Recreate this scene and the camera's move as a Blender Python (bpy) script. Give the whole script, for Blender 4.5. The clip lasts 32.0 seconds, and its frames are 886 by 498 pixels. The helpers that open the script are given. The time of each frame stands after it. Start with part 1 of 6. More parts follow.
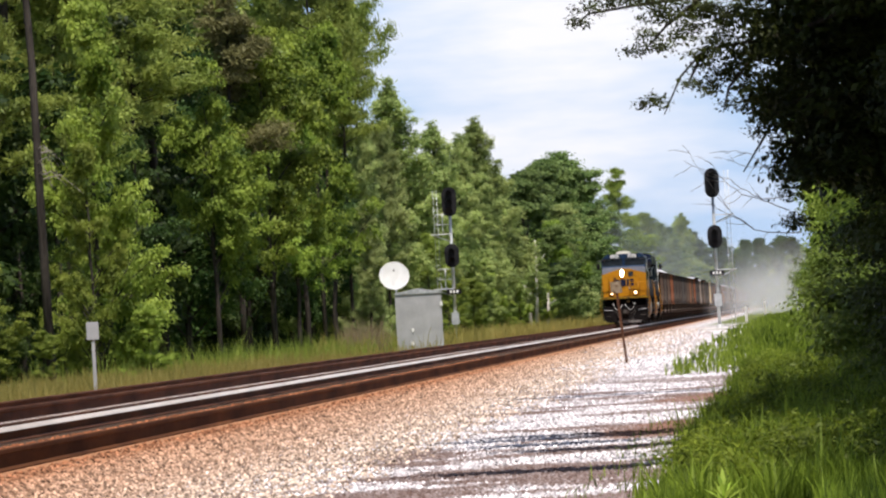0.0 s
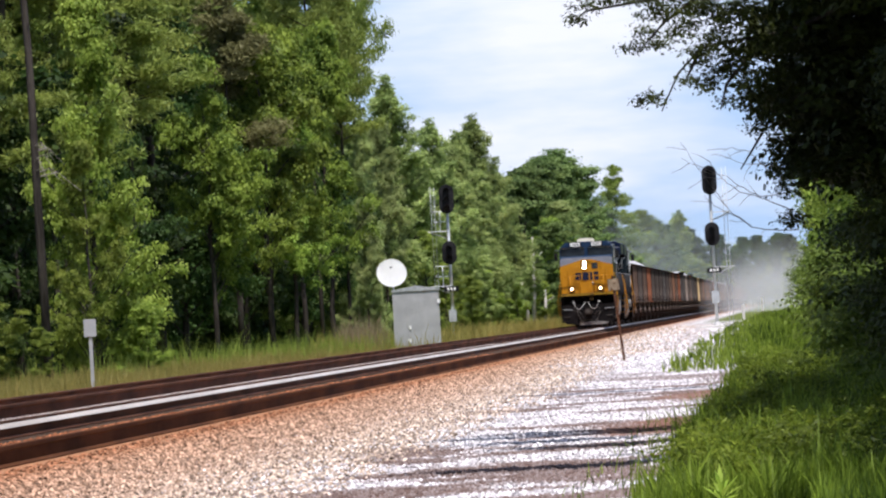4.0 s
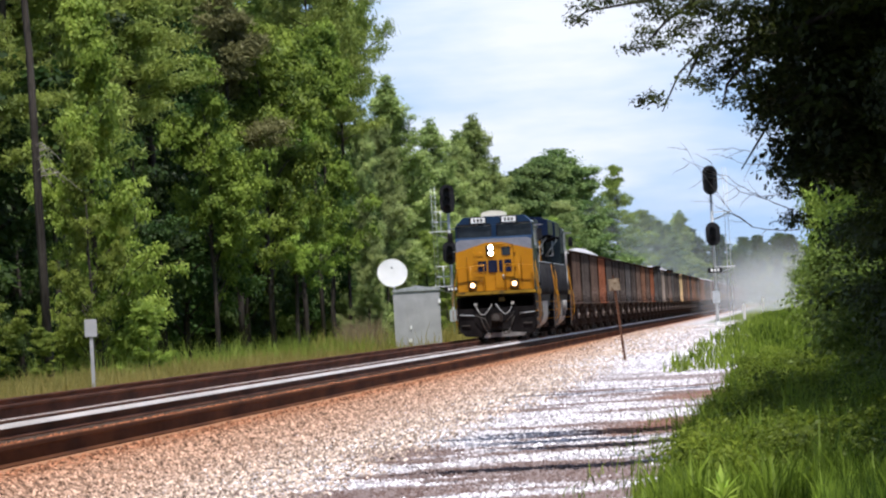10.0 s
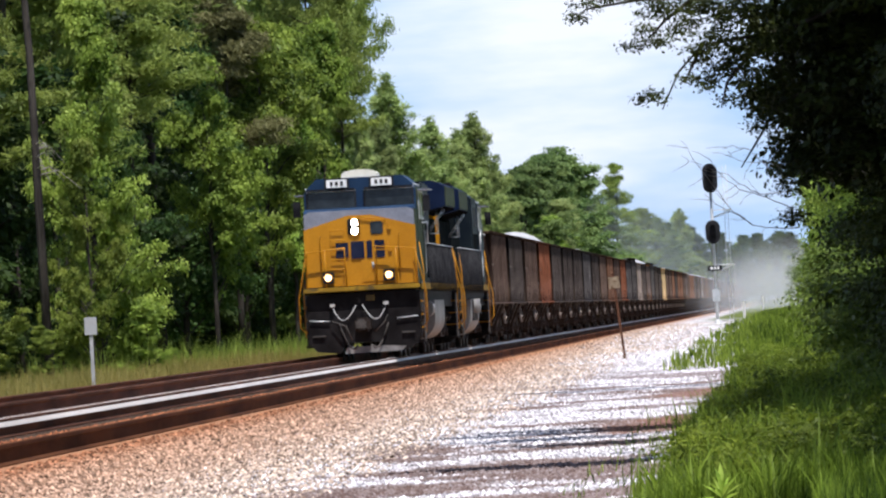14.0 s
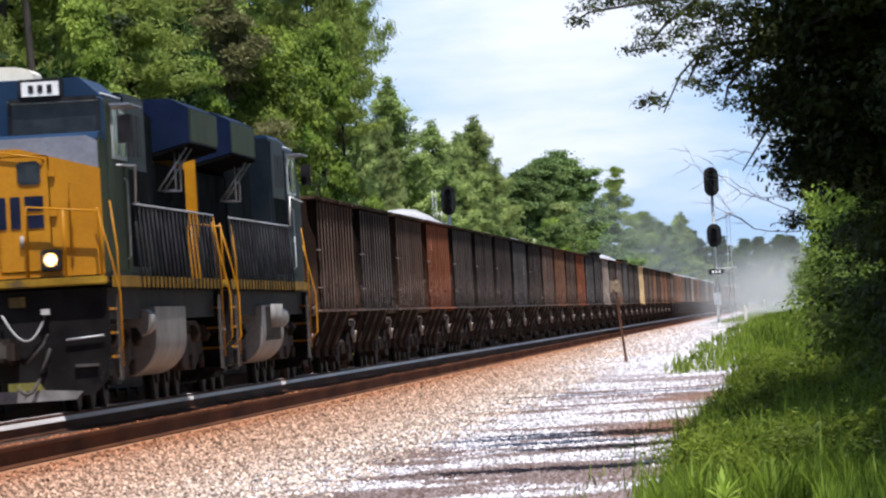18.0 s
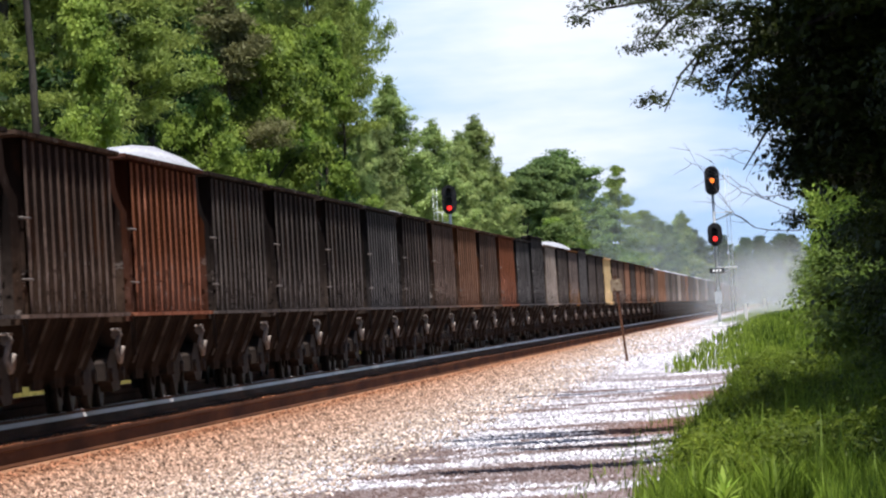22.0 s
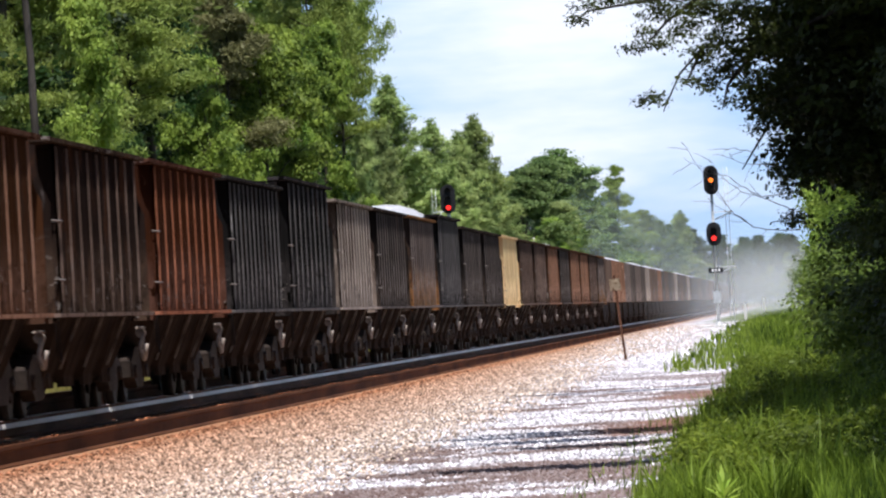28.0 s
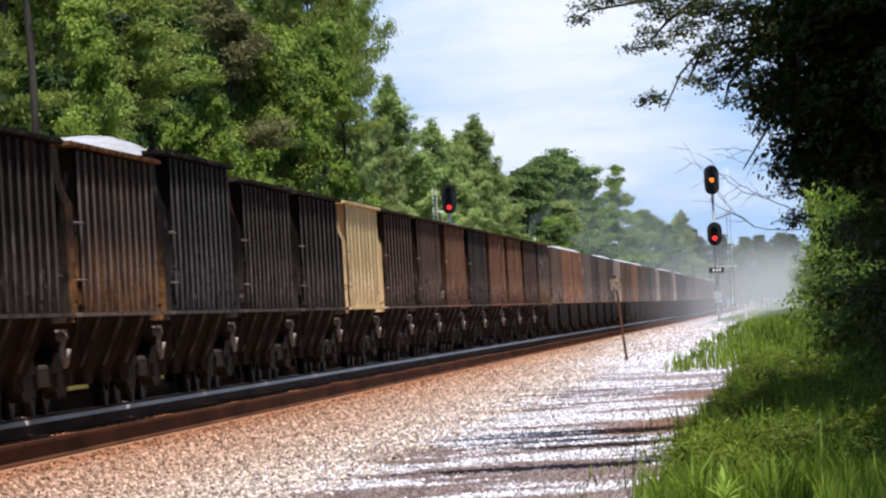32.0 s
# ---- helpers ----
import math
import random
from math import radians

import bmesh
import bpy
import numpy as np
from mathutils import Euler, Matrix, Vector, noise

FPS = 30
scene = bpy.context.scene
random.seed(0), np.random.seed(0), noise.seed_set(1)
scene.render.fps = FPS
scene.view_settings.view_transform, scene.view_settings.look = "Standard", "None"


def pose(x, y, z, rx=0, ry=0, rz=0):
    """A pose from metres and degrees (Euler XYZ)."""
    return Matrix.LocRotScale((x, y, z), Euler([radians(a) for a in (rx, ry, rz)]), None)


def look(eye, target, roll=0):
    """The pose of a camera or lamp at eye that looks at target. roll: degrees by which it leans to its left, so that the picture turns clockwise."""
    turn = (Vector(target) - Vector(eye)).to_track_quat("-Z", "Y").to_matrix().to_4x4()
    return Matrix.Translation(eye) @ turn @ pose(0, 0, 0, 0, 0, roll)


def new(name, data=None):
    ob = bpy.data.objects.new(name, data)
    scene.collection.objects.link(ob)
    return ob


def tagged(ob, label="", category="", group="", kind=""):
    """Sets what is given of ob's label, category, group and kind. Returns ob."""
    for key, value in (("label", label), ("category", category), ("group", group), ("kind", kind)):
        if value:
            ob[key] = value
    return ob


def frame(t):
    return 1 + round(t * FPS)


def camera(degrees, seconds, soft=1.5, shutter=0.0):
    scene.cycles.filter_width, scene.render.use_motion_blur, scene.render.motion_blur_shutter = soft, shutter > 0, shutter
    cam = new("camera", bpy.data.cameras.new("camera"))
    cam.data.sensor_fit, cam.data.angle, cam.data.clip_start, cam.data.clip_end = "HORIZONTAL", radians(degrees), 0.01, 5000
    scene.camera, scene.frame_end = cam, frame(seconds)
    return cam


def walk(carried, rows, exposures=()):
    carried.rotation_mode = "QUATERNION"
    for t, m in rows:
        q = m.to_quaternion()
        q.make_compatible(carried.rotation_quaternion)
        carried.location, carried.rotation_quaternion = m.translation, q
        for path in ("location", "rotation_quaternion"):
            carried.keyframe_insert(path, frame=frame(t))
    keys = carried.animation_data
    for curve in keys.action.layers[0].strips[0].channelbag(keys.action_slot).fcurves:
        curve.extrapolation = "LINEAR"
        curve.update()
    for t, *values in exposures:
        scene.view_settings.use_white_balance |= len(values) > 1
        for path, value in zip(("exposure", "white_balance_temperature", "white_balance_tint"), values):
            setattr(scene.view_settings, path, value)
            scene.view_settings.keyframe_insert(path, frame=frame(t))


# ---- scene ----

from mathutils import noise as mnoise

# ---- camera: a long lens on a shaky stand, one metre above the rails ----
EYE = (0.0, 0.0, 1.0)
cam = camera(6.7, 32.0, soft=2.25, shutter=0.4)


def aim(dx, dy):
    """Camera turned so that the picture shifts by dx, dy thousandths of its width over 1.568."""
    yaw, tilt = 2.621 + math.degrees(dx / 13394), 0.519 + math.degrees(dy / 13394)
    return Matrix.Translation(EYE) @ Euler((0, 0, radians(yaw))).to_matrix().to_4x4() @ pose(0, 0, 0, 90 + tilt) @ pose(0, 0, 0, 0, 0, -3.2)


SHAKE = [(0, 0, 4.5), (0.5, 0, 1.5), (1, 0, 0), (2, .5, -.3), (2.5, -3, 0), (3, -3, 0.6), (3.5, -5, 0), (4.5, -3, -1), (5.5, -1, -1.5),
         (6, -1, -4.5), (6.5, -1, -3), (7, -1, 0), (8, -3, 0), (9, -2, 0), (9.5, -1.5, 0), (10, -3, -.5), (10.5, -3, -1), (11, -4.5, -4),
         (11.5, -5, -4.5), (12, -5, -4.6), (13, -4.7, -4), (14, -3, -4), (14.5, -3, -4.6), (15.5, -2, -1), (16.5, -1, 2.5), (17, -.5, 2.3), (18, -1, 2.3),
         (18.5, -1, 1.5), (19, 0, .8), (20, 0.3, 0), (21, 0, 0), (22, .5, .6), (23, 0, 0), (24, 0, 0), (24.5, .3, 1.8), (25, 0, 1.2),
         (25.5, -.3, -.6), (26.5, -.8, -.5), (27.5, -1, -.5), (28, -1.5, -.4), (28.5, -1.5, -2), (29, 0, 0.3), (30, .5, .2), (30.5, -.7, 1), (31, 2, .2),
         (31.5, 4, -.5), (32, 0, -.6)]
walk(cam, [(t, aim(dx, dy)) for t, dx, dy in SHAKE], exposures=[(0.0, 0.34, 6600, 16), (1.0, 0.34, 6500, 17), (3.0, 0.33, 6250, 17), (7.0, 0.34, 6100, 16), (19.0, 0.40, 6000, 15), (31.0, 0.42, 6000, 15), (32.0, 0.30, 6000, 15)])

# ---- light: high sun behind the camera, bright sky with thin cloud ----
SUN_EL, SUN_AZ = 69.0, 162.0      # degrees; azimuth clockwise from the far end of the track
sun = new("sun", bpy.data.lights.new("sun", "SUN"))
sun.data.energy, sun.data.angle, sun.data.color = 5.0, radians(0.55), (1.0, 0.95, 0.86)
_d = Vector((math.sin(radians(SUN_AZ)) * math.cos(radians(SUN_EL)), math.cos(radians(SUN_AZ)) * math.cos(radians(SUN_EL)), math.sin(radians(SUN_EL))))
sun.matrix_world = look(_d * 500, (0, 0, 0))
world = bpy.data.worlds.new("world")
scene.world = world
world.use_nodes = True
wn, wl = world.node_tree.nodes, world.node_tree.links
sky = wn.new("ShaderNodeTexSky")
sky.sky_type, sky.sun_disc, sky.sun_elevation, sky.sun_rotation = "NISHITA", False, radians(SUN_EL), radians(SUN_AZ)
tc, mp, sep = wn.new("ShaderNodeTexCoord"), wn.new("ShaderNodeMapping"), wn.new("ShaderNodeSeparateXYZ")
mp.inputs["Scale"].default_value, mp.inputs["Location"].default_value = (22, 22, 95), (1.3, 0.4, 2.2)
cn = wn.new("ShaderNodeTexNoise")
cn.inputs["Scale"].default_value, cn.inputs["Detail"].default_value, cn.inputs["Roughness"].default_value = 1.0, 5, 0.5
cr = wn.new("ShaderNodeValToRGB")
cr.color_ramp.elements[0].position, cr.color_ramp.elements[1].position = 0.42, 0.68
cr.color_ramp.elements[0].color, cr.color_ramp.elements[1].color = (4.7, 6.75, 9.4, 1), (9.5, 9.9, 10.45, 1)
low = wn.new("ShaderNodeMapRange")          # the bright cloud bank lies low over the horizon
low.inputs["From Min"].default_value, low.inputs["From Max"].default_value = 0.10, 0.26
low.inputs["To Min"].default_value, low.inputs["To Max"].default_value = 0.88, 0.12
cm = wn.new("ShaderNodeMixRGB")
wl.new(tc.outputs["Generated"], mp.inputs["Vector"])
wl.new(tc.outputs["Generated"], sep.inputs[0])
wl.new(sep.outputs["Z"], low.inputs["Value"])
wl.new(low.outputs["Result"], cm.inputs["Fac"])
wl.new(mp.outputs["Vector"], cn.inputs["Vector"])
wl.new(cn.outputs["Fac"], cr.inputs["Fac"])
wl.new(cr.outputs["Color"], cm.inputs["Color2"])
wl.new(sky.outputs["Color"], cm.inputs["Color1"])
wl.new(cm.outputs["Color"], wn["Background"].inputs["Color"])
wn["Background"].inputs["Strength"].default_value = 0.085


# ---- materials ----
def mat(name, c1, c2, scale=4.0, rough=0.6, metal=0.0, bump=0.0, fine=None, fine_amt=0.25, island=0.0, obj=0.0, stretch=(1, 1, 1), coat=0.0, spec=None, c3=None, c3_at=0.62):
    """Two noise scales of colour between c1 and c2, optional stain colour c3, bump, and per-piece variation."""
    m = bpy.data.materials.new(name)
    m.use_nodes = True
    n, l = m.node_tree.nodes, m.node_tree.links
    p = n["Principled BSDF"]
    p.inputs["Roughness"].default_value, p.inputs["Metallic"].default_value = rough, metal
    p.inputs["Coat Weight"].default_value, p.inputs["Coat Roughness"].default_value = coat, 0.08
    p.inputs["Specular IOR Level"].default_value = spec if spec is not None else 0.5 if rough < 0.5 or metal > 0.2 else 0.06
    co, ma = n.new("ShaderNodeTexCoord"), n.new("ShaderNodeMapping")
    ma.inputs["Scale"].default_value = stretch
    l.new(co.outputs["Object"], ma.inputs["Vector"])
    t1 = n.new("ShaderNodeTexNoise")
    t1.inputs["Scale"].default_value, t1.inputs["Detail"].default_value = scale, 4
    l.new(ma.outputs["Vector"], t1.inputs["Vector"])
    r1 = n.new("ShaderNodeValToRGB")
    r1.color_ramp.elements[0].position, r1.color_ramp.elements[1].position = 0.35, 0.65
    r1.color_ramp.elements[0].color, r1.color_ramp.elements[1].color = (*c1, 1), (*c2, 1)
    l.new(t1.outputs["Fac"], r1.inputs["Fac"])
    col = r1.outputs["Color"]
    t2 = n.new("ShaderNodeTexNoise")
    t2.inputs["Scale"].default_value, t2.inputs["Detail"].default_value = fine or scale * 9, 3
    l.new(ma.outputs["Vector"], t2.inputs["Vector"])
    if c3:
        t3 = n.new("ShaderNodeTexNoise")
        t3.inputs["Scale"].default_value, t3.inputs["Detail"].default_value, t3.inputs["Roughness"].default_value = scale * 1.7, 6, 0.65
        of = n.new("ShaderNodeVectorMath")
        of.inputs[1].default_value = (7.1, 3.3, 5.7)
        l.new(ma.outputs["Vector"], of.inputs[0])
        l.new(of.outputs[0], t3.inputs["Vector"])
        r3 = n.new("ShaderNodeValToRGB")
        r3.color_ramp.elements[0].position, r3.color_ramp.elements[1].position = c3_at - 0.05, c3_at + 0.06
        l.new(t3.outputs["Fac"], r3.inputs["Fac"])
        x3 = n.new("ShaderNodeMixRGB")
        x3.inputs["Color2"].default_value = (*c3, 1)
        l.new(r3.outputs["Color"], x3.inputs["Fac"])
        l.new(col, x3.inputs["Color1"])
        col = x3.outputs["Color"]
    x2 = n.new("ShaderNodeMixRGB")
    x2.blend_type, x2.inputs["Fac"].default_value = "OVERLAY", fine_amt
    l.new(col, x2.inputs["Color1"])
    l.new(t2.outputs["Fac"], x2.inputs["Color2"])
    col = x2.outputs["Color"]
    if island or obj:
        src = n.new("ShaderNodeNewGeometry").outputs["Random Per Island"] if island else n.new("ShaderNodeObjectInfo").outputs["Random"]
        k = island or obj
        mr = n.new("ShaderNodeMapRange")
        mr.inputs["To Min"].default_value, mr.inputs["To Max"].default_value = 1 - k, 1 + k
        l.new(src, mr.inputs["Value"])
        hs = n.new("ShaderNodeHueSaturation")
        l.new(mr.outputs["Result"], hs.inputs["Value"])
        l.new(col, hs.inputs["Color"])
        col = hs.outputs["Color"]
    l.new(col, p.inputs["Base Color"])
    if bump:
        b = n.new("ShaderNodeBump")
        b.inputs["Strength"].default_value, b.inputs["Distance"].default_value = min(1.0, bump), 0.02
        l.new(t2.outputs["Fac"], b.inputs["Height"])
        l.new(b.outputs["Normal"], p.inputs["Normal"])
    return m


def leaf_mat(name, c1, c2, through_amt=0.45, island=0.35, obj=0.12):
    m = bpy.data.materials.new(name)
    m.use_nodes = True
    n, l = m.node_tree.nodes, m.node_tree.links
    p = n["Principled BSDF"]
    p.inputs["Roughness"].default_value, p.inputs["Specular IOR Level"].default_value = 0.55, 0.2
    g, o = n.new("ShaderNodeNewGeometry"), n.new("ShaderNodeObjectInfo")
    mx = n.new("ShaderNodeMixRGB")
    mx.inputs["Color1"].default_value, mx.inputs["Color2"].default_value = (*c1, 1), (*c2, 1)
    co, big, sm = n.new("ShaderNodeTexCoord"), n.new("ShaderNodeTexNoise"), n.new("ShaderNodeMath")
    big.inputs["Scale"].default_value, big.inputs["Detail"].default_value = 0.45, 2
    l.new(co.outputs["Object"], big.inputs["Vector"])
    sm.operation, sm.inputs[1].default_value, sm.use_clamp = "MULTIPLY_ADD", 0.55, True
    l.new(g.outputs["Random Per Island"], sm.inputs[0])
    br = n.new("ShaderNodeMapRange")
    br.inputs["From Min"].default_value, br.inputs["From Max"].default_value, br.inputs["To Min"].default_value, br.inputs["To Max"].default_value = 0.35, 0.65, -0.1, 0.55
    l.new(big.outputs["Fac"], br.inputs["Value"])
    l.new(br.outputs["Result"], sm.inputs[2])
    l.new(sm.outputs[0], mx.inputs["Fac"])
    hs = n.new("ShaderNodeHueSaturation")
    mr = n.new("ShaderNodeMapRange")
    mr.inputs["To Min"].default_value, mr.inputs["To Max"].default_value = 1 - obj * 2, 1 + obj * 2
    l.new(o.outputs["Random"], mr.inputs["Value"])
    l.new(mr.outputs["Result"], hs.inputs["Value"])
    mh = n.new("ShaderNodeMapRange")
    mh.inputs["To Min"].default_value, mh.inputs["To Max"].default_value = 0.5 - obj * 0.03, 0.5 + obj * 0.09
    l.new(o.outputs["Random"], mh.inputs["Value"])
    l.new(mh.outputs["Result"], hs.inputs["Hue"])
    l.new(mx.outputs["Color"], hs.inputs["Color"])
    l.new(hs.outputs["Color"], p.inputs["Base Color"])
    tr = n.new("ShaderNodeBsdfTranslucent")
    l.new(hs.outputs["Color"], tr.inputs["Color"])
    ms = n.new("ShaderNodeMixShader")
    ms.inputs["Fac"].default_value = through_amt
    l.new(p.outputs["BSDF"], ms.inputs[1])
    l.new(tr.outputs["BSDF"], ms.inputs[2])
    l.new(ms.outputs["Shader"], n["Material Output"].inputs["Surface"])
    return m


def glow(name, c, strength):
    m = bpy.data.materials.new(name)
    m.use_nodes = True
    p = m.node_tree.nodes["Principled BSDF"]
    p.inputs["Base Color"].default_value = (*c, 1)
    p.inputs["Emission Color"].default_value, p.inputs["Emission Strength"].default_value = (*c, 1), strength
    return m


M = {
    "ballast": mat("ballast", (0.24, 0.11, 0.055), (0.40, 0.20, 0.11), 0.5, 0.9, bump=0.3, fine=14, fine_amt=0.35, c3=(0.19, 0.08, 0.035), c3_at=0.58),
    "stone": mat("ballast_stone", (0.16, 0.11, 0.078), (0.62, 0.51, 0.42), 9, 0.9, island=0.75, fine=30),
    "stone_grey": mat("gravel_stone", (0.28, 0.265, 0.28), (0.78, 0.75, 0.77), 9, 0.9, island=0.75, fine=30),
    "rail_rust": mat("rusty_rail_steel", (0.055, 0.025, 0.016), (0.13, 0.06, 0.035), 3, 0.75, bump=0.3, stretch=(1, 0.1, 1)),
    "rail_top": mat("polished_rail_steel", (0.62, 0.59, 0.56), (0.76, 0.73, 0.70), 3, 0.55, 0.0, stretch=(1, 0.05, 1), spec=0.05),
    "rail_orange": mat("orange_rusted_rail_steel", (0.050, 0.020, 0.010), (0.115, 0.046, 0.020), 2, 0.85, bump=0.3, stretch=(1, 0.1, 1)),
    "tie": mat("creosoted_tie_wood", (0.05, 0.035, 0.028), (0.12, 0.09, 0.07), 3, 0.85, bump=0.5, obj=0.3, stretch=(0.3, 3, 3)),
    "steel": mat("galvanised_steel", (0.42, 0.44, 0.45), (0.60, 0.62, 0.63), 6, 0.5, 0.55, fine=40),
    "alu": mat("painted_bungalow_metal", (0.36, 0.365, 0.37), (0.44, 0.445, 0.45), 1.5, 0.5, 0.2, fine=25, fine_amt=0.15),
    "pale_steel": mat("bright_galvanised_steel", (0.60, 0.61, 0.61), (0.76, 0.77, 0.77), 6, 0.6),
    "dish": mat("white_dish_paint", (0.88, 0.88, 0.87), (0.94, 0.94, 0.93), 2, 0.5),
    "hose_pale": mat("worn_bright_spike_steel", (0.40, 0.36, 0.34), (0.6, 0.55, 0.52), 6, 0.7),
    "white": mat("white_paint", (0.72, 0.72, 0.70), (0.85, 0.85, 0.83), 2, 0.5),
    "black": mat("black_paint", (0.010, 0.010, 0.012), (0.03, 0.03, 0.032), 3, 0.55),
    "under": mat("grimy_black_steel", (0.010, 0.009, 0.008), (0.045, 0.035, 0.028), 2.5, 0.75, bump=0.3, c3=(0.09, 0.06, 0.045), c3_at=0.64),
    "concrete": mat("pale_concrete", (0.55, 0.53, 0.5), (0.7, 0.68, 0.66), 1.5, 0.9, bump=0.3),
    "bark": mat("pine_bark", (0.026, 0.022, 0.019), (0.070, 0.060, 0.051), 2, 0.9, bump=0.9, fine=12, fine_amt=0.6, stretch=(2, 2, 0.4)),
    "deadwood": mat("grey_dead_wood", (0.16, 0.14, 0.12), (0.32, 0.29, 0.26), 3, 0.9, bump=0.5, stretch=(2, 2, 0.3)),
    "bleached": mat("bleached_dead_wood", (0.34, 0.31, 0.27), (0.58, 0.54, 0.49), 3, 0.9, bump=0.5, stretch=(2, 2, 0.3)),
    "leaf_a": leaf_mat("broadleaf_foliage", (0.050, 0.098, 0.011), (0.35, 0.44, 0.070), obj=0.14),
    "leaf_b": leaf_mat("light_foliage", (0.105, 0.165, 0.020), (0.38, 0.455, 0.085)),
    "leaf_g": leaf_mat("pale_foliage", (0.19, 0.26, 0.080), (0.46, 0.53, 0.20), 0.5),
    # lighter copy for the sunlit part of the near tree wall
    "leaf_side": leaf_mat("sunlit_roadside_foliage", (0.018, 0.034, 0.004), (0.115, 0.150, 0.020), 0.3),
    "needle_brown": leaf_mat("brown_dead_needles", (0.12, 0.12, 0.045), (0.26, 0.25, 0.105), 0.35),
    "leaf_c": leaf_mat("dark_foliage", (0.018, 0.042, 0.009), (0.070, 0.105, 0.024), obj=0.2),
    # lightened and blued: distance haze put into the leaf colour
    "leaf_d": leaf_mat("far_hazed_foliage", (0.070, 0.130, 0.036), (0.23, 0.31, 0.095), obj=0.12),
    # darker than real leaves: shade of the near tree wall put into the colour
    "leaf_shade": leaf_mat("shade_darkened_foliage", (0.012, 0.018, 0.002), (0.054, 0.070, 0.007), 0.14),
    "leaf_bush": leaf_mat("bush_foliage", (0.028, 0.050, 0.007), (0.19, 0.25, 0.04), 0.35),
    "needle": leaf_mat("pine_needles", (0.16, 0.225, 0.066), (0.45, 0.52, 0.18), 0.5),
    "needle_dry": leaf_mat("dry_pine_needles", (0.125, 0.175, 0.034), (0.30, 0.35, 0.075), 0.4),
    "grass": leaf_mat("green_grass_blades", (0.013, 0.036, 0.003), (0.285, 0.375, 0.038)),
    "straw": leaf_mat("tall_yellow_green_grass", (0.20, 0.168, 0.042), (0.44, 0.355, 0.115), 0.55),
    "straw_dry": leaf_mat("dry_seedhead_grass", (0.26, 0.20, 0.11), (0.42, 0.33, 0.2)),
}


def dirt_fan(n, l, co):
    """0 to 1: two fans of red-brown dirt washed out from the verge over the gravel."""
    t = n.new("ShaderNodeTexNoise")
    t.inputs["Scale"].default_value, t.inputs["Detail"].default_value, t.inputs["Roughness"].default_value = 1.1, 6, 0.65
    st = n.new("ShaderNodeMapping")
    st.inputs["Scale"].default_value = (1.0, 0.3, 1.0)
    l.new(co.outputs["Object"], st.inputs["Vector"])
    l.new(st.outputs["Vector"], t.inputs["Vector"])
    out = None
    for x, y, rx, ry in ((-1.3, 107, 1.7, 8), (-1.2, 140, 1.5, 9)):
        ma, le, ad, r = n.new("ShaderNodeMapping"), n.new("ShaderNodeVectorMath"), n.new("ShaderNodeMath"), n.new("ShaderNodeMapRange")
        ma.inputs["Location"].default_value, ma.inputs["Scale"].default_value = (-x / rx, -y / ry, 0), (1 / rx, 1 / ry, 0)
        le.operation, ad.operation, ad.inputs[1].default_value = "LENGTH", "MULTIPLY_ADD", 1.8
        r.inputs["From Min"].default_value, r.inputs["From Max"].default_value, r.inputs["To Min"].default_value, r.inputs["To Max"].default_value = 1.5, 1.95, 0.9, 0.0
        l.new(co.outputs["Object"], ma.inputs["Vector"])
        l.new(ma.outputs["Vector"], le.inputs[0])
        l.new(t.outputs["Fac"], ad.inputs[0])
        l.new(le.outputs["Value"], ad.inputs[2])
        l.new(ad.outputs[0], r.inputs["Value"])
        if out is None:
            out = r.outputs["Result"]
        else:
            mx = n.new("ShaderNodeMath")
            mx.operation = "MAXIMUM"
            l.new(out, mx.inputs[0])
            l.new(r.outputs["Result"], mx.inputs[1])
            out = mx.outputs[0]
    return out


def add_mud(m):
    """The same muddy patches as on the ground sheet, carried on by the loose stones lying there."""
    n, l = m.node_tree.nodes, m.node_tree.links
    base = n["Principled BSDF"].inputs["Base Color"]
    src = base.links[0].from_socket
    co, ma, t, r, x = n.new("ShaderNodeTexCoord"), n.new("ShaderNodeMapping"), n.new("ShaderNodeTexNoise"), n.new("ShaderNodeValToRGB"), n.new("ShaderNodeMixRGB")
    ma.inputs["Scale"].default_value = (0.5, 0.36, 1)
    t.inputs["Scale"].default_value, t.inputs["Detail"].default_value, t.inputs["Roughness"].default_value = 0.55, 6, 0.62
    r.color_ramp.elements[0].position, r.color_ramp.elements[1].position = 0.478, 0.525
    r.color_ramp.elements[1].color = (0.85, 0.85, 0.85, 1)
    x.inputs["Color2"].default_value = (0.135, 0.085, 0.070, 1)
    l.new(co.outputs["Object"], ma.inputs["Vector"])
    l.new(ma.outputs["Vector"], t.inputs["Vector"])
    l.new(t.outputs["Fac"], r.inputs["Fac"])
    my, mf, mm = n.new("ShaderNodeSeparateXYZ"), n.new("ShaderNodeMapRange"), n.new("ShaderNodeMath")
    mf.inputs["From Min"].default_value, mf.inputs["From Max"].default_value, mf.inputs["To Min"].default_value, mf.inputs["To Max"].default_value = 165, 215, 1, 0
    mm.operation = "MULTIPLY"
    l.new(co.outputs["Object"], my.inputs[0])
    l.new(my.outputs["Y"], mf.inputs["Value"])
    l.new(mf.outputs["Result"], mm.inputs[0])
    l.new(r.outputs["Color"], mm.inputs[1])
    l.new(mm.outputs[0], x.inputs["Fac"])
    l.new(src, x.inputs["Color1"])
    d = n.new("ShaderNodeMixRGB")
    d.inputs["Color2"].default_value = (0.215, 0.118, 0.085, 1)
    l.new(dirt_fan(n, l, co), d.inputs["Fac"])
    l.new(x.outputs["Color"], d.inputs["Color1"])
    l.new(d.outputs["Color"], base)


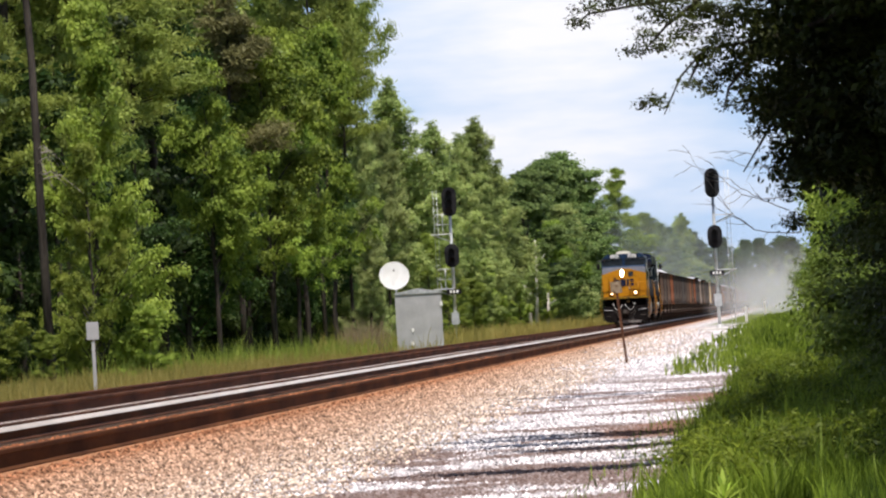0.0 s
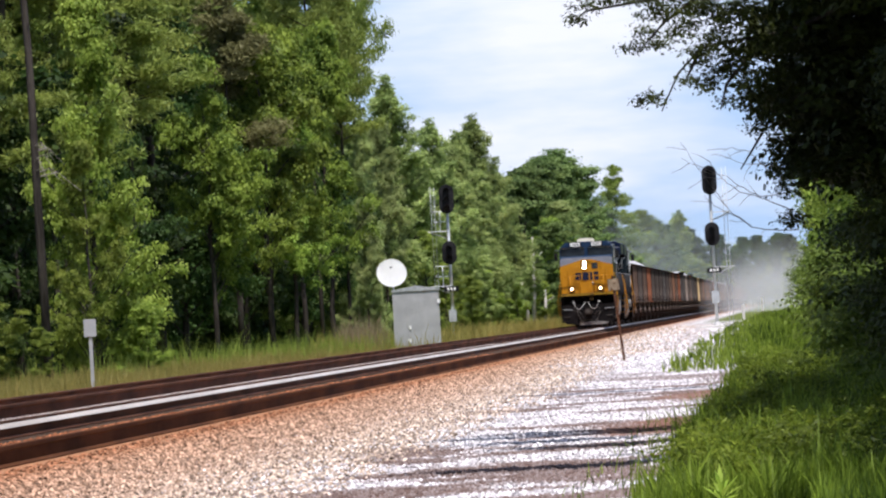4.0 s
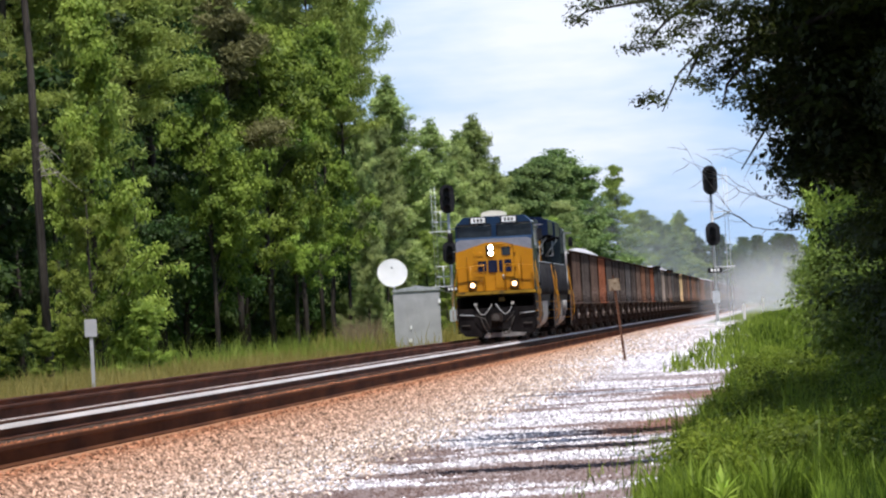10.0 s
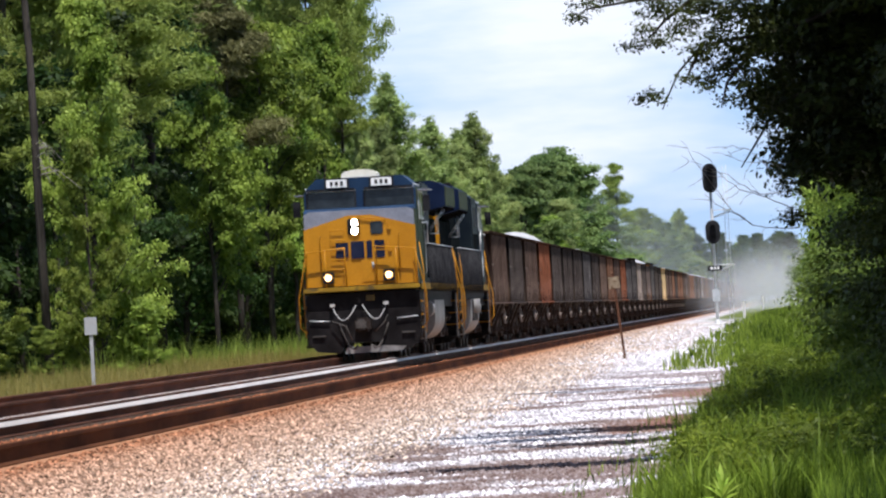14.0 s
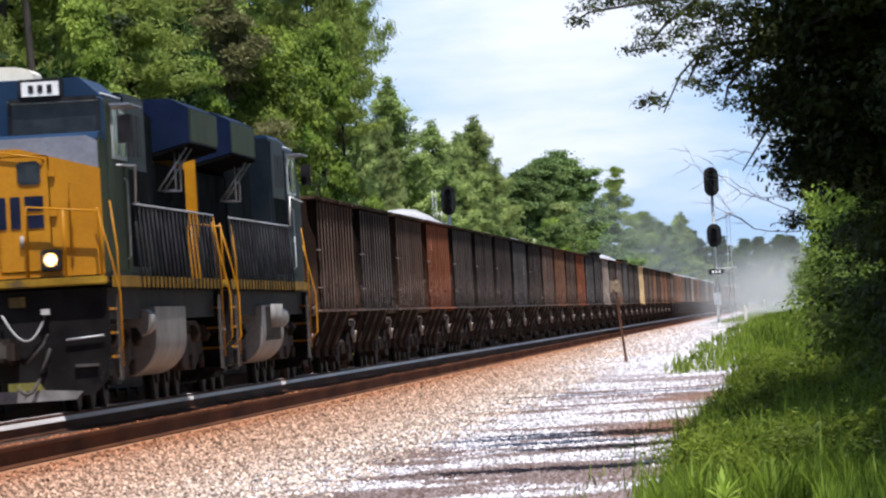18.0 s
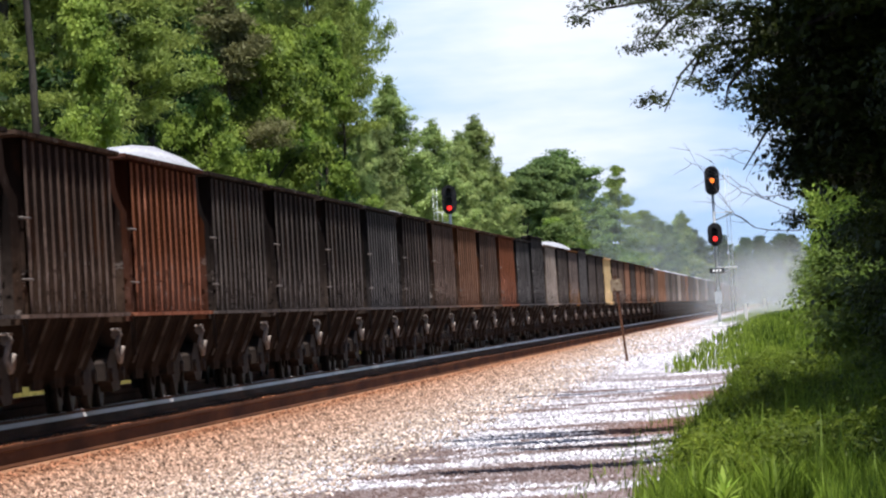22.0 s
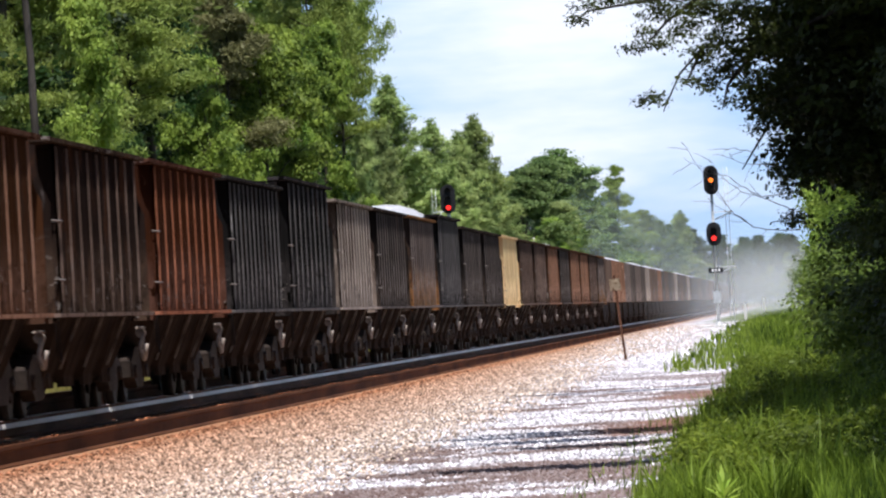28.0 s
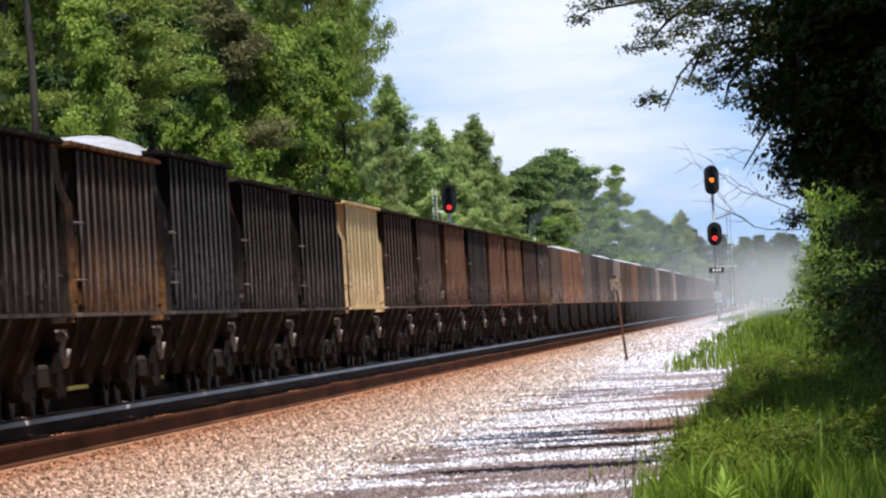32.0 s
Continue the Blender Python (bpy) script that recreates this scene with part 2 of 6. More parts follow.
def add_rust(m, x0, x1, tint):
    """Rust dust thrown out from the rails: full at x0, gone at x1."""
    n, l = m.node_tree.nodes, m.node_tree.links
    base = n["Principled BSDF"].inputs["Base Color"]
    src = base.links[0].from_socket
    co, sx, r, x = n.new("ShaderNodeTexCoord"), n.new("ShaderNodeSeparateXYZ"), n.new("ShaderNodeMapRange"), n.new("ShaderNodeMixRGB")
    r.inputs["From Min"].default_value, r.inputs["From Max"].default_value, r.inputs["To Min"].default_value, r.inputs["To Max"].default_value = x0, x1, 0.85, 0.0
    x.blend_type, x.inputs["Color2"].default_value = "MULTIPLY", (*tint, 1)
    l.new(co.outputs["Object"], sx.inputs[0])
    l.new(sx.outputs["X"], r.inputs["Value"])
    l.new(r.outputs["Result"], x.inputs["Fac"])
    l.new(src, x.inputs["Color1"])
    l.new(x.outputs["Color"], base)


add_mud(M["stone_grey"])
add_rust(M["stone"], -8.9, -6.0, (0.68, 0.42, 0.27))
add_rust(M["stone"], -9.25, -8.3, (0.80, 0.50, 0.34))


# ---- mesh helpers ----
def box(bm, x0, x1, y0, y1, z0, z1, bevel=0.0):
    vs = [bm.verts.new((x, y, z)) for z in (z0, z1) for x, y in ((x0, y0), (x1, y0), (x1, y1), (x0, y1))]
    fs = [bm.faces.new([vs[i] for i in q]) for q in ((0, 3, 2, 1), (4, 5, 6, 7), (0, 1, 5, 4), (1, 2, 6, 5), (2, 3, 7, 6), (3, 0, 4, 7))]
    if bevel:
        bmesh.ops.bevel(bm, geom=list({e for f in fs for e in f.edges}), offset=bevel, segments=2, affect="EDGES")
    return vs


def prism(bm, outline, axis, a0, a1):
    """Extrudes a closed 2D outline along an axis (0 x, 1 y, 2 z) from a0 to a1."""
    def put(p, a):
        q = list(p)
        q.insert(axis, a)
        return bm.verts.new(q)
    lo, hi = [put(p, a0) for p in outline], [put(p, a1) for p in outline]
    n = len(lo)
    fs = [bm.faces.new(lo), bm.faces.new(hi)] + [bm.faces.new((lo[i], lo[(i + 1) % n], hi[(i + 1) % n], hi[i])) for i in range(n)]
    bmesh.ops.recalc_face_normals(bm, faces=fs)
    return lo, hi


def rod(bm, pts, r, n=6, r1=None, cap=True):
    """A round bar along a chain of points, tapering from r to r1."""
    pts = [Vector(p) for p in pts]
    rings = []
    for i, p in enumerate(pts):
        d = (pts[min(i + 1, len(pts) - 1)] - pts[max(i - 1, 0)]).normalized()
        u = d.cross(Vector((0.3, 0.9, 0.1)) if abs(d.z) > 0.9 else Vector((0, 0, 1))).normalized()
        w = d.cross(u)
        rr = r + ((r1 if r1 is not None else r) - r) * i / (len(pts) - 1)
        rings.append([bm.verts.new(p + u * (rr * math.cos(2 * math.pi * k / n)) + w * (rr * math.sin(2 * math.pi * k / n))) for k in range(n)])
    for a, b in zip(rings, rings[1:]):
        for k in range(n):
            bm.faces.new((a[k], a[(k + 1) % n], b[(k + 1) % n], b[k])).smooth = True
    if cap:
        bm.faces.new(rings[0][::-1])
        bm.faces.new(rings[-1])


def disc(bm, c, axis, r, depth, n=20):
    a = Vector(c)
    b = a.copy()
    b[axis] += depth
    rod(bm, [a, b], r, n)


def mesh_of(bm, name, *mats):
    me = bpy.data.meshes.new(name)
    bm.to_mesh(me)
    bm.free()
    for m in mats:
        me.materials.append(m)
    return me


def part(name, bm, material, parent, label="", at=None):
    me = bm if isinstance(bm, bpy.types.Mesh) else mesh_of(bm, name, material)
    ob = new(name, me)
    ob.parent = parent
    if at is not None:
        ob.matrix_basis = at
    if label:
        ob["label"] = label
    return ob


def raw_mesh(name, verts, faces, material, smooth=False):
    me = bpy.data.meshes.new(name)
    verts, faces = np.asarray(verts, np.float32), np.asarray(faces, np.int32)
    k = faces.shape[1]
    me.vertices.add(len(verts))
    me.vertices.foreach_set("co", verts.ravel())
    me.loops.add(faces.size)
    me.loops.foreach_set("vertex_index", faces.ravel())
    me.polygons.add(len(faces))
    me.polygons.foreach_set("loop_start", np.arange(0, faces.size, k, dtype=np.int32))
    me.polygons.foreach_set("loop_total", np.full(len(faces), k, np.int32))
    if smooth:
        me.polygons.foreach_set("use_smooth", np.ones(len(faces), bool))
    me.update(calc_edges=True)
    me.materials.append(material)
    return me


def thing(name, m=None, data=None, **tags):
    ob = new(name, data)
    if m is not None:
        ob.matrix_basis = m
    return tagged(ob, **tags)


def smooth01(a, b, v):
    t = np.clip((v - a) / (b - a), 0, 1)
    return t * t * (3 - 2 * t)


# ---- ground ----
TRACK = -10.82                      # x of the track's middle; rail tops at z = 0


def road_z(y):
    return -0.72 + 0.47 * smooth01(150.0, 360.0, y)


def ground_z(x, y):
    """Height of the ground sheet: gravel road, bed under the track, far ditch, verge."""
    r = road_z(y)
    z = r + (-0.49 - r) * smooth01(-7.4, -9.0, x)
    z = z + (-0.45 + 0.49) * smooth01(-12.6, -15.0, x)
    return z + 0.16 * smooth01(-2.2, 0.5, x)


def build_ground():
    xs = np.concatenate([np.linspace(-900, -60, 10), np.linspace(-50, -16, 16), np.linspace(-15, 3, 61), np.linspace(4, 40, 14), np.linspace(60, 900, 10)])
    ys = np.concatenate([np.linspace(-300, 20, 8), np.linspace(30, 160, 110), np.linspace(162, 420, 90), np.linspace(430, 1200, 40), np.linspace(1300, 4800, 16)])
    X, Y = np.meshgrid(xs, ys)
    Z = ground_z(X, Y)
    fine = np.array([mnoise.noise((x * 0.9, y * 0.35, 0)) * 0.010 + mnoise.noise((x * 0.22, y * 0.05, 5)) * 0.03 for x, y in zip(X.ravel(), Y.ravel())]).reshape(X.shape)
    Z = Z + fine * (np.abs(X) < 60) * ((X < -13) | (X > 0.5))
    nx, ny = len(xs), len(ys)
    i = np.arange((ny - 1) * (nx - 1))
    a = (i // (nx - 1)) * nx + i % (nx - 1)
    faces = np.stack([a, a + 1, a + nx + 1, a + nx], 1)
    m = bpy.data.materials.new("gravel_and_grass_ground")
    m.use_nodes = True
    n, l = m.node_tree.nodes, m.node_tree.links
    p = n["Principled BSDF"]
    p.inputs["Roughness"].default_value, p.inputs["Specular IOR Level"].default_value = 0.95, 0.05
    co = n.new("ShaderNodeTexCoord")

    def noise_of(scale, detail=4, stretch=(1, 1, 1), rough=0.55):
        ma = n.new("ShaderNodeMapping")
        ma.inputs["Scale"].default_value = stretch
        t = n.new("ShaderNodeTexNoise")
        t.inputs["Scale"].default_value, t.inputs["Detail"].default_value, t.inputs["Roughness"].default_value = scale, detail, rough
        l.new(co.outputs["Object"], ma.inputs["Vector"])
        l.new(ma.outputs["Vector"], t.inputs["Vector"])
        return t.outputs["Fac"]

    def ramp(fac, p0, p1, c0=(0, 0, 0), c1=(1, 1, 1)):
        r = n.new("ShaderNodeValToRGB")
        r.color_ramp.elements[0].position, r.color_ramp.elements[1].position = p0, p1
        r.color_ramp.elements[0].color, r.color_ramp.elements[1].color = (*c0, 1), (*c1, 1)
        l.new(fac, r.inputs["Fac"])
        return r.outputs["Color"]

    def mix(fac, a, b, blend="MIX"):
        x = n.new("ShaderNodeMixRGB")
        x.blend_type = blend
        for s, v in (("Fac", fac), ("Color1", a), ("Color2", b)):
            if isinstance(v, (float, int)):
                x.inputs[s].default_value = v
            elif isinstance(v, tuple):
                x.inputs[s].default_value = (*v, 1)
            else:
                l.new(v, x.inputs[s])
        return x.outputs["Color"]

    def across(x0, x1, wob):
        """0 to 1 over x from x0 to x1, its line wandering by a noise."""
        sx = n.new("ShaderNodeSeparateXYZ")
        l.new(co.outputs["Object"], sx.inputs[0])
        ad = n.new("ShaderNodeMath")
        ad.operation = "MULTIPLY_ADD"
        l.new(noise_of(0.35, 5, (1, 0.4, 1)), ad.inputs[0])
        ad.inputs[1].default_value = wob
        l.new(sx.outputs["X"], ad.inputs[2])
        mr = n.new("ShaderNodeMapRange")
        mr.inputs["From Min"].default_value, mr.inputs["From Max"].default_value = x0 + wob / 2, x1 + wob / 2
        l.new(ad.outputs[0], mr.inputs["Value"])
        return mr.outputs["Result"]
    grit = ramp(noise_of(15, 2), 0.36, 0.64)
    gravel = ramp(noise_of(0.6, 5), 0.35, 0.65, (0.34, 0.325, 0.335), (0.52, 0.50, 0.51))
    gravel = mix(0.55, gravel, grit, "OVERLAY")
    mud = ramp(noise_of(0.55, 6, (0.5, 0.36, 1), 0.62), 0.478, 0.525)
    my, mf, mm = n.new("ShaderNodeSeparateXYZ"), n.new("ShaderNodeMapRange"), n.new("ShaderNodeMath")
    mf.inputs["From Min"].default_value, mf.inputs["From Max"].default_value, mf.inputs["To Min"].default_value, mf.inputs["To Max"].default_value = 165, 215, 1, 0
    mm.operation = "MULTIPLY"
    l.new(co.outputs["Object"], my.inputs[0])
    l.new(my.outputs["Y"], mf.inputs["Value"])
    l.new(mf.outputs["Result"], mm.inputs[0])
    l.new(mud, mm.inputs[1])
    gravel = mix(mm.outputs[0], gravel, mix(0.55, (0.125, 0.075, 0.060), grit, "OVERLAY"))
    gravel = mix(dirt_fan(n, l, co), gravel, mix(0.4, (0.20, 0.108, 0.078), grit, "OVERLAY"))
    orange = mix(0.30, ramp(noise_of(0.5, 5), 0.3, 0.7, (0.27, 0.135, 0.075), (0.42, 0.27, 0.18)), grit, "OVERLAY")
    rusty = mix(0.25, ramp(noise_of(0.9, 4), 0.3, 0.7, (0.25, 0.12, 0.062), (0.38, 0.20, 0.115)), grit, "OVERLAY")
    orange = mix(across(-8.9, -7.9, 0.4), rusty, orange)
    col = mix(across(-8.0, -6.2, 1.6), orange, gravel)
    grass = mix(0.5, ramp(noise_of(0.8, 5), 0.35, 0.65, (0.06, 0.09, 0.02), (0.15, 0.17, 0.05)), noise_of(9, 3), "OVERLAY")
    col = mix(across(-1.5, -0.9, 1.0), col, grass)
    sy, far = n.new("ShaderNodeSeparateXYZ"), n.new("ShaderNodeMapRange")
    far.inputs["From Min"].default_value, far.inputs["From Max"].default_value = 190, 215
    l.new(co.outputs["Object"], sy.inputs[0])
    l.new(sy.outputs["Y"], far.inputs["Value"])
    both = n.new("ShaderNodeMath")
    both.operation = "MULTIPLY"
    l.new(far.outputs["Result"], both.inputs[0])
    l.new(across(-1.7, -1.1, 0.8), both.inputs[1])
    col = mix(both.outputs[0], col, grass)
    farther, last = n.new("ShaderNodeMapRange"), n.new("ShaderNodeMath")
    farther.inputs["From Min"].default_value, farther.inputs["From Max"].default_value = 430, 520
    last.operation = "MULTIPLY"
    l.new(sy.outputs["Y"], farther.inputs["Value"])
    l.new(farther.outputs["Result"], last.inputs[0])
    l.new(across(-5.9, -4.9, 1.0), last.inputs[1])
    col = mix(last.outputs[0], col, grass)
    col = mix(across(-13.2, -13.8, 0.8), col, grass)
    l.new(col, p.inputs["Base Color"])
    b = n.new("ShaderNodeBump")
    b.inputs["Strength"].default_value, b.inputs["Distance"].default_value = 0.30, 0.02
    l.new(grit, b.inputs["Height"])
    l.new(b.outputs["Normal"], p.inputs["Normal"])
    verts = np.stack([X.ravel(), Y.ravel(), Z.ravel()], 1)
    tagged(new("ground", raw_mesh("ground", verts, faces, m, True)), label="pale gravel track side with muddy patches and grassy verges", category="ground", kind="structure")


build_ground()


def build_bed():
    """Ballast bed with sloped shoulders, on the ground."""
    half = [(-3.3, -0.7), (-2.3, -0.10), (-1.2, -0.17), (0.3, -0.27), (0.9, -0.29), (1.2, -0.26), (1.36, -0.25), (1.40, -0.49), (1.66, -0.495), (2.4, -0.60), (3.6, -0.9)]
    ys = np.concatenate([np.linspace(20, 240, 221), np.linspace(245, 1500, 100)])
    verts = [(TRACK + x + mnoise.noise((x * 3, y * 0.8, 1)) * 0.02, y, z + (mnoise.noise((x * 2.1, y * 1.3, 2)) * 0.008)) for y in ys for x, z in half]
    k = len(half)
    faces = [(i * k + j, i * k + j + 1, (i + 1) * k + j + 1, (i + 1) * k + j) for i in range(len(ys) - 1) for j in range(k - 1)]
    tagged(new("track_bed", raw_mesh("track_bed", verts, faces, M["ballast"], True)), label="rust-stained crushed stone ballast bed under the track", category="ballast", kind="structure")


build_bed()


def rail_outline():
    return [(-0.075, 0), (0.075, 0), (0.075, 0.014), (0.012, 0.032), (0.010, 0.128), (0.036, 0.142), (0.036, 0.170), (0.026, 0.178), (-0.026, 0.178), (-0.036, 0.170), (-0.036, 0.142), (-0.010, 0.128), (-0.012, 0.032), (-0.075, 0.014)]


def build_rail(x, z_top, polished, label):
    tall = 1.4 if abs(x - TRACK) < 1.0 else 1.5 if x > TRACK else 1.0
    root = thing("rail", pose(x, 0, z_top - 0.178 * tall), label=label, category="rail", group="rails of the line", kind="structure")
    root.scale = (1, 1, tall)
    bm = bmesh.new()
    prism(bm, rail_outline(), 1, 20, 1500)
    part("rail_bar", bm, M["rail_orange"] if TRACK + 1 < x else M["rail_rust"], root)
    if polished:
        bm = bmesh.new()
        prism(bm, [(-0.060, 0.104), (0.060, 0.104), (0.044, 0.136), (0.024, 0.164), (0.008, 0.1805), (-0.008, 0.1805), (-0.024, 0.164), (-0.044, 0.136)], 1, 20, 1500)
        part("railhead", bm, M["rail_top"], root, "wheel-polished steel railhead")


FAR_LIFT = 0.08
build_rail(TRACK + 0.7175, 0.0, True, "running rail with a polished head and rusty web")
build_rail(TRACK - 0.7175, FAR_LIFT, False, "running rail, brown with rust, on the far tie ends")
build_rail(TRACK + 1.44, -0.225, False, "loose rusty replacement rail lying along the tie ends")
build_rail(TRACK - 1.75, 0.10, False, "loose rusty rail lying on the far ballast shoulder")


def build_ties():
    """Wooden ties: the nearest are parts, the rest one mesh."""
    root = thing("tie_row", label="dark creosoted wooden ties bedded in the ballast", category="ties", kind="structure")
    bm = bmesh.new()
    box(bm, -1.3, 1.3, -0.115, 0.115, -0.18, 0.0, 0.012)
    me = mesh_of(bm, "tie", M["tie"])
    rng = random.Random(3)
    y = 60.0
    for i in range(300):
        part("tie", me, None, root, at=pose(TRACK + rng.uniform(-0.04, 0.04), y, -0.25 + rng.uniform(-0.004, 0.004), 0, 0, rng.uniform(-1, 1)))
        y += 0.55
    bm = bmesh.new()
    while y < 900:
        box(bm, TRACK - 1.3, TRACK + 1.3, y - 0.115, y + 0.115, -0.37, -0.25)
        y += 0.55
    tagged(part("tie_rest", bm, M["tie"], root), kind="stuff")
    bm = bmesh.new()
    for i in range(420):
        yy = 60.0 + 0.55 * i
        box(bm, TRACK - 0.632, TRACK - 0.608, yy - 0.025, yy + 0.025, -0.15, -0.108)
    tagged(part("spike_heads", bm, M["hose_pale"], root, "pale worn spike heads"), kind="stuff")


def scatter_stones(name, n, xr, yr, zf, size, material, label, seed, fade=0):
    """Loose stones; fade thins them out towards the far (1) or near (-1) end of xr."""
    rng = np.random.default_rng(seed)
    oct_v = np.array([(1, 0, 0), (-1, 0, 0), (0, 1, 0), (0, -1, 0), (0, 0, 1), (0, 0, -1)], float)
    oct_f = np.array([(0, 2, 4), (2, 1, 4), (1, 3, 4), (3, 0, 4), (2, 0, 5), (1, 2, 5), (3, 1, 5), (0, 3, 5)])
    x = xr[0] + (xr[1] - xr[0]) * np.minimum(rng.random(n), rng.random(n)) if fade > 0 else xr[1] - (xr[1] - xr[0]) * np.minimum(rng.random(n), rng.random(n)) if fade < 0 else rng.uniform(*xr, n)
    y = yr[0] + (yr[1] - yr[0]) * rng.random(n) ** 1.7
    s = size * rng.uniform(0.5, 1.3, (n, 1, 1))
    v = oct_v[None] * rng.uniform(0.6, 1.25, (n, 6, 3)) * s
    a = rng.uniform(0, 6.28, n)
    c, sn = np.cos(a)[:, None], np.sin(a)[:, None]
    vx, vy = v[..., 0] * c - v[..., 1] * sn, v[..., 0] * sn + v[..., 1] * c
    z = zf(x, y)
    V = np.stack([vx + x[:, None], vy + y[:, None], v[..., 2] * 0.8 + z[:, None]], -1).reshape(-1, 3)
    F = (oct_f[None] + (np.arange(n) * 6)[:, None, None]).reshape(-1, 3)
    tagged(new(name, raw_mesh(name, V, F, material)), label=label, category="stones", kind="stuff")


def bed_z(x, y):
    d = x - TRACK
    return np.interp(d, [-3.3, -2.3, -1.2, 0.3, 0.9, 1.2, 1.36, 1.40, 1.66, 2.4, 3.6], [-0.7, -0.1, -0.17, -0.27, -0.29, -0.26, -0.25, -0.49, -0.495, -0.60, -0.9]) * np.ones_like(y)


def top_z(x, y):
    return np.maximum(bed_z(x, y), ground_z(x, y))


# ---- plants ----
def quads(c, u, w):
    """Four-cornered leaves at c with half axes u and w."""
    V = np.stack([c - u, c + w, c + u, c - w], 1).reshape(-1, 3)
    F = np.arange(len(c) * 4).reshape(-1, 4)
    return V, F


def unit(rng, n):
    v = rng.normal(size=(n, 3))
    return v / np.linalg.norm(v, axis=1, keepdims=True)


def leaf_cloud(rng, blobs, per, size, narrow=0.6, facing=1.0, loose=2.4):
    """Leaves gathered in small clumps over the blobs (x, y, z, rx, rz), facing outwards and up as leaves do."""
    cs, ns = [], []
    for bx, by, bz, rx, rz in blobs:
        k = max(5, int(per * rx * rz))
        d = unit(rng, k)
        d[:, 2] = np.where(d[:, 2] < -0.35, -d[:, 2], d[:, 2])
        f = 0.55 + 0.5 * rng.random((k, 1)) ** 0.6
        cs.append(np.array([bx, by, bz]) + d * f * np.array([rx, rx, rz]))
        ns.append(d)
    n = 16
    c, nd = np.repeat(np.concatenate(cs), n, 0), np.repeat(np.concatenate(ns), n, 0)
    spread = size * loose
    c = c + rng.normal(size=c.shape) * np.array([spread, spread, spread * 0.5])
    nd = nd * facing + np.array([0, 0, 0.55 * facing]) + unit(rng, len(c)) * 0.75
    nd /= np.linalg.norm(nd, axis=1, keepdims=True)
    u = np.cross(nd, unit(rng, len(c)))
    u /= np.linalg.norm(u, axis=1, keepdims=True) + 1e-9
    w = np.cross(nd, u)
    s = size * rng.uniform(0.55, 1.3, (len(c), 1))
    return quads(c, u * s, w * s * narrow)


def trunk_mesh(bm, h, r, rng, bend=0.4):
    pts = [Vector((0, 0, -0.3))]
    for i in range(1, 7):
        pts.append(Vector((rng.uniform(-bend, bend) * i / 6, rng.uniform(-bend, bend) * i / 6, h * i / 6)))
    rod(bm, pts, r, 8, r * 0.25)
    return pts


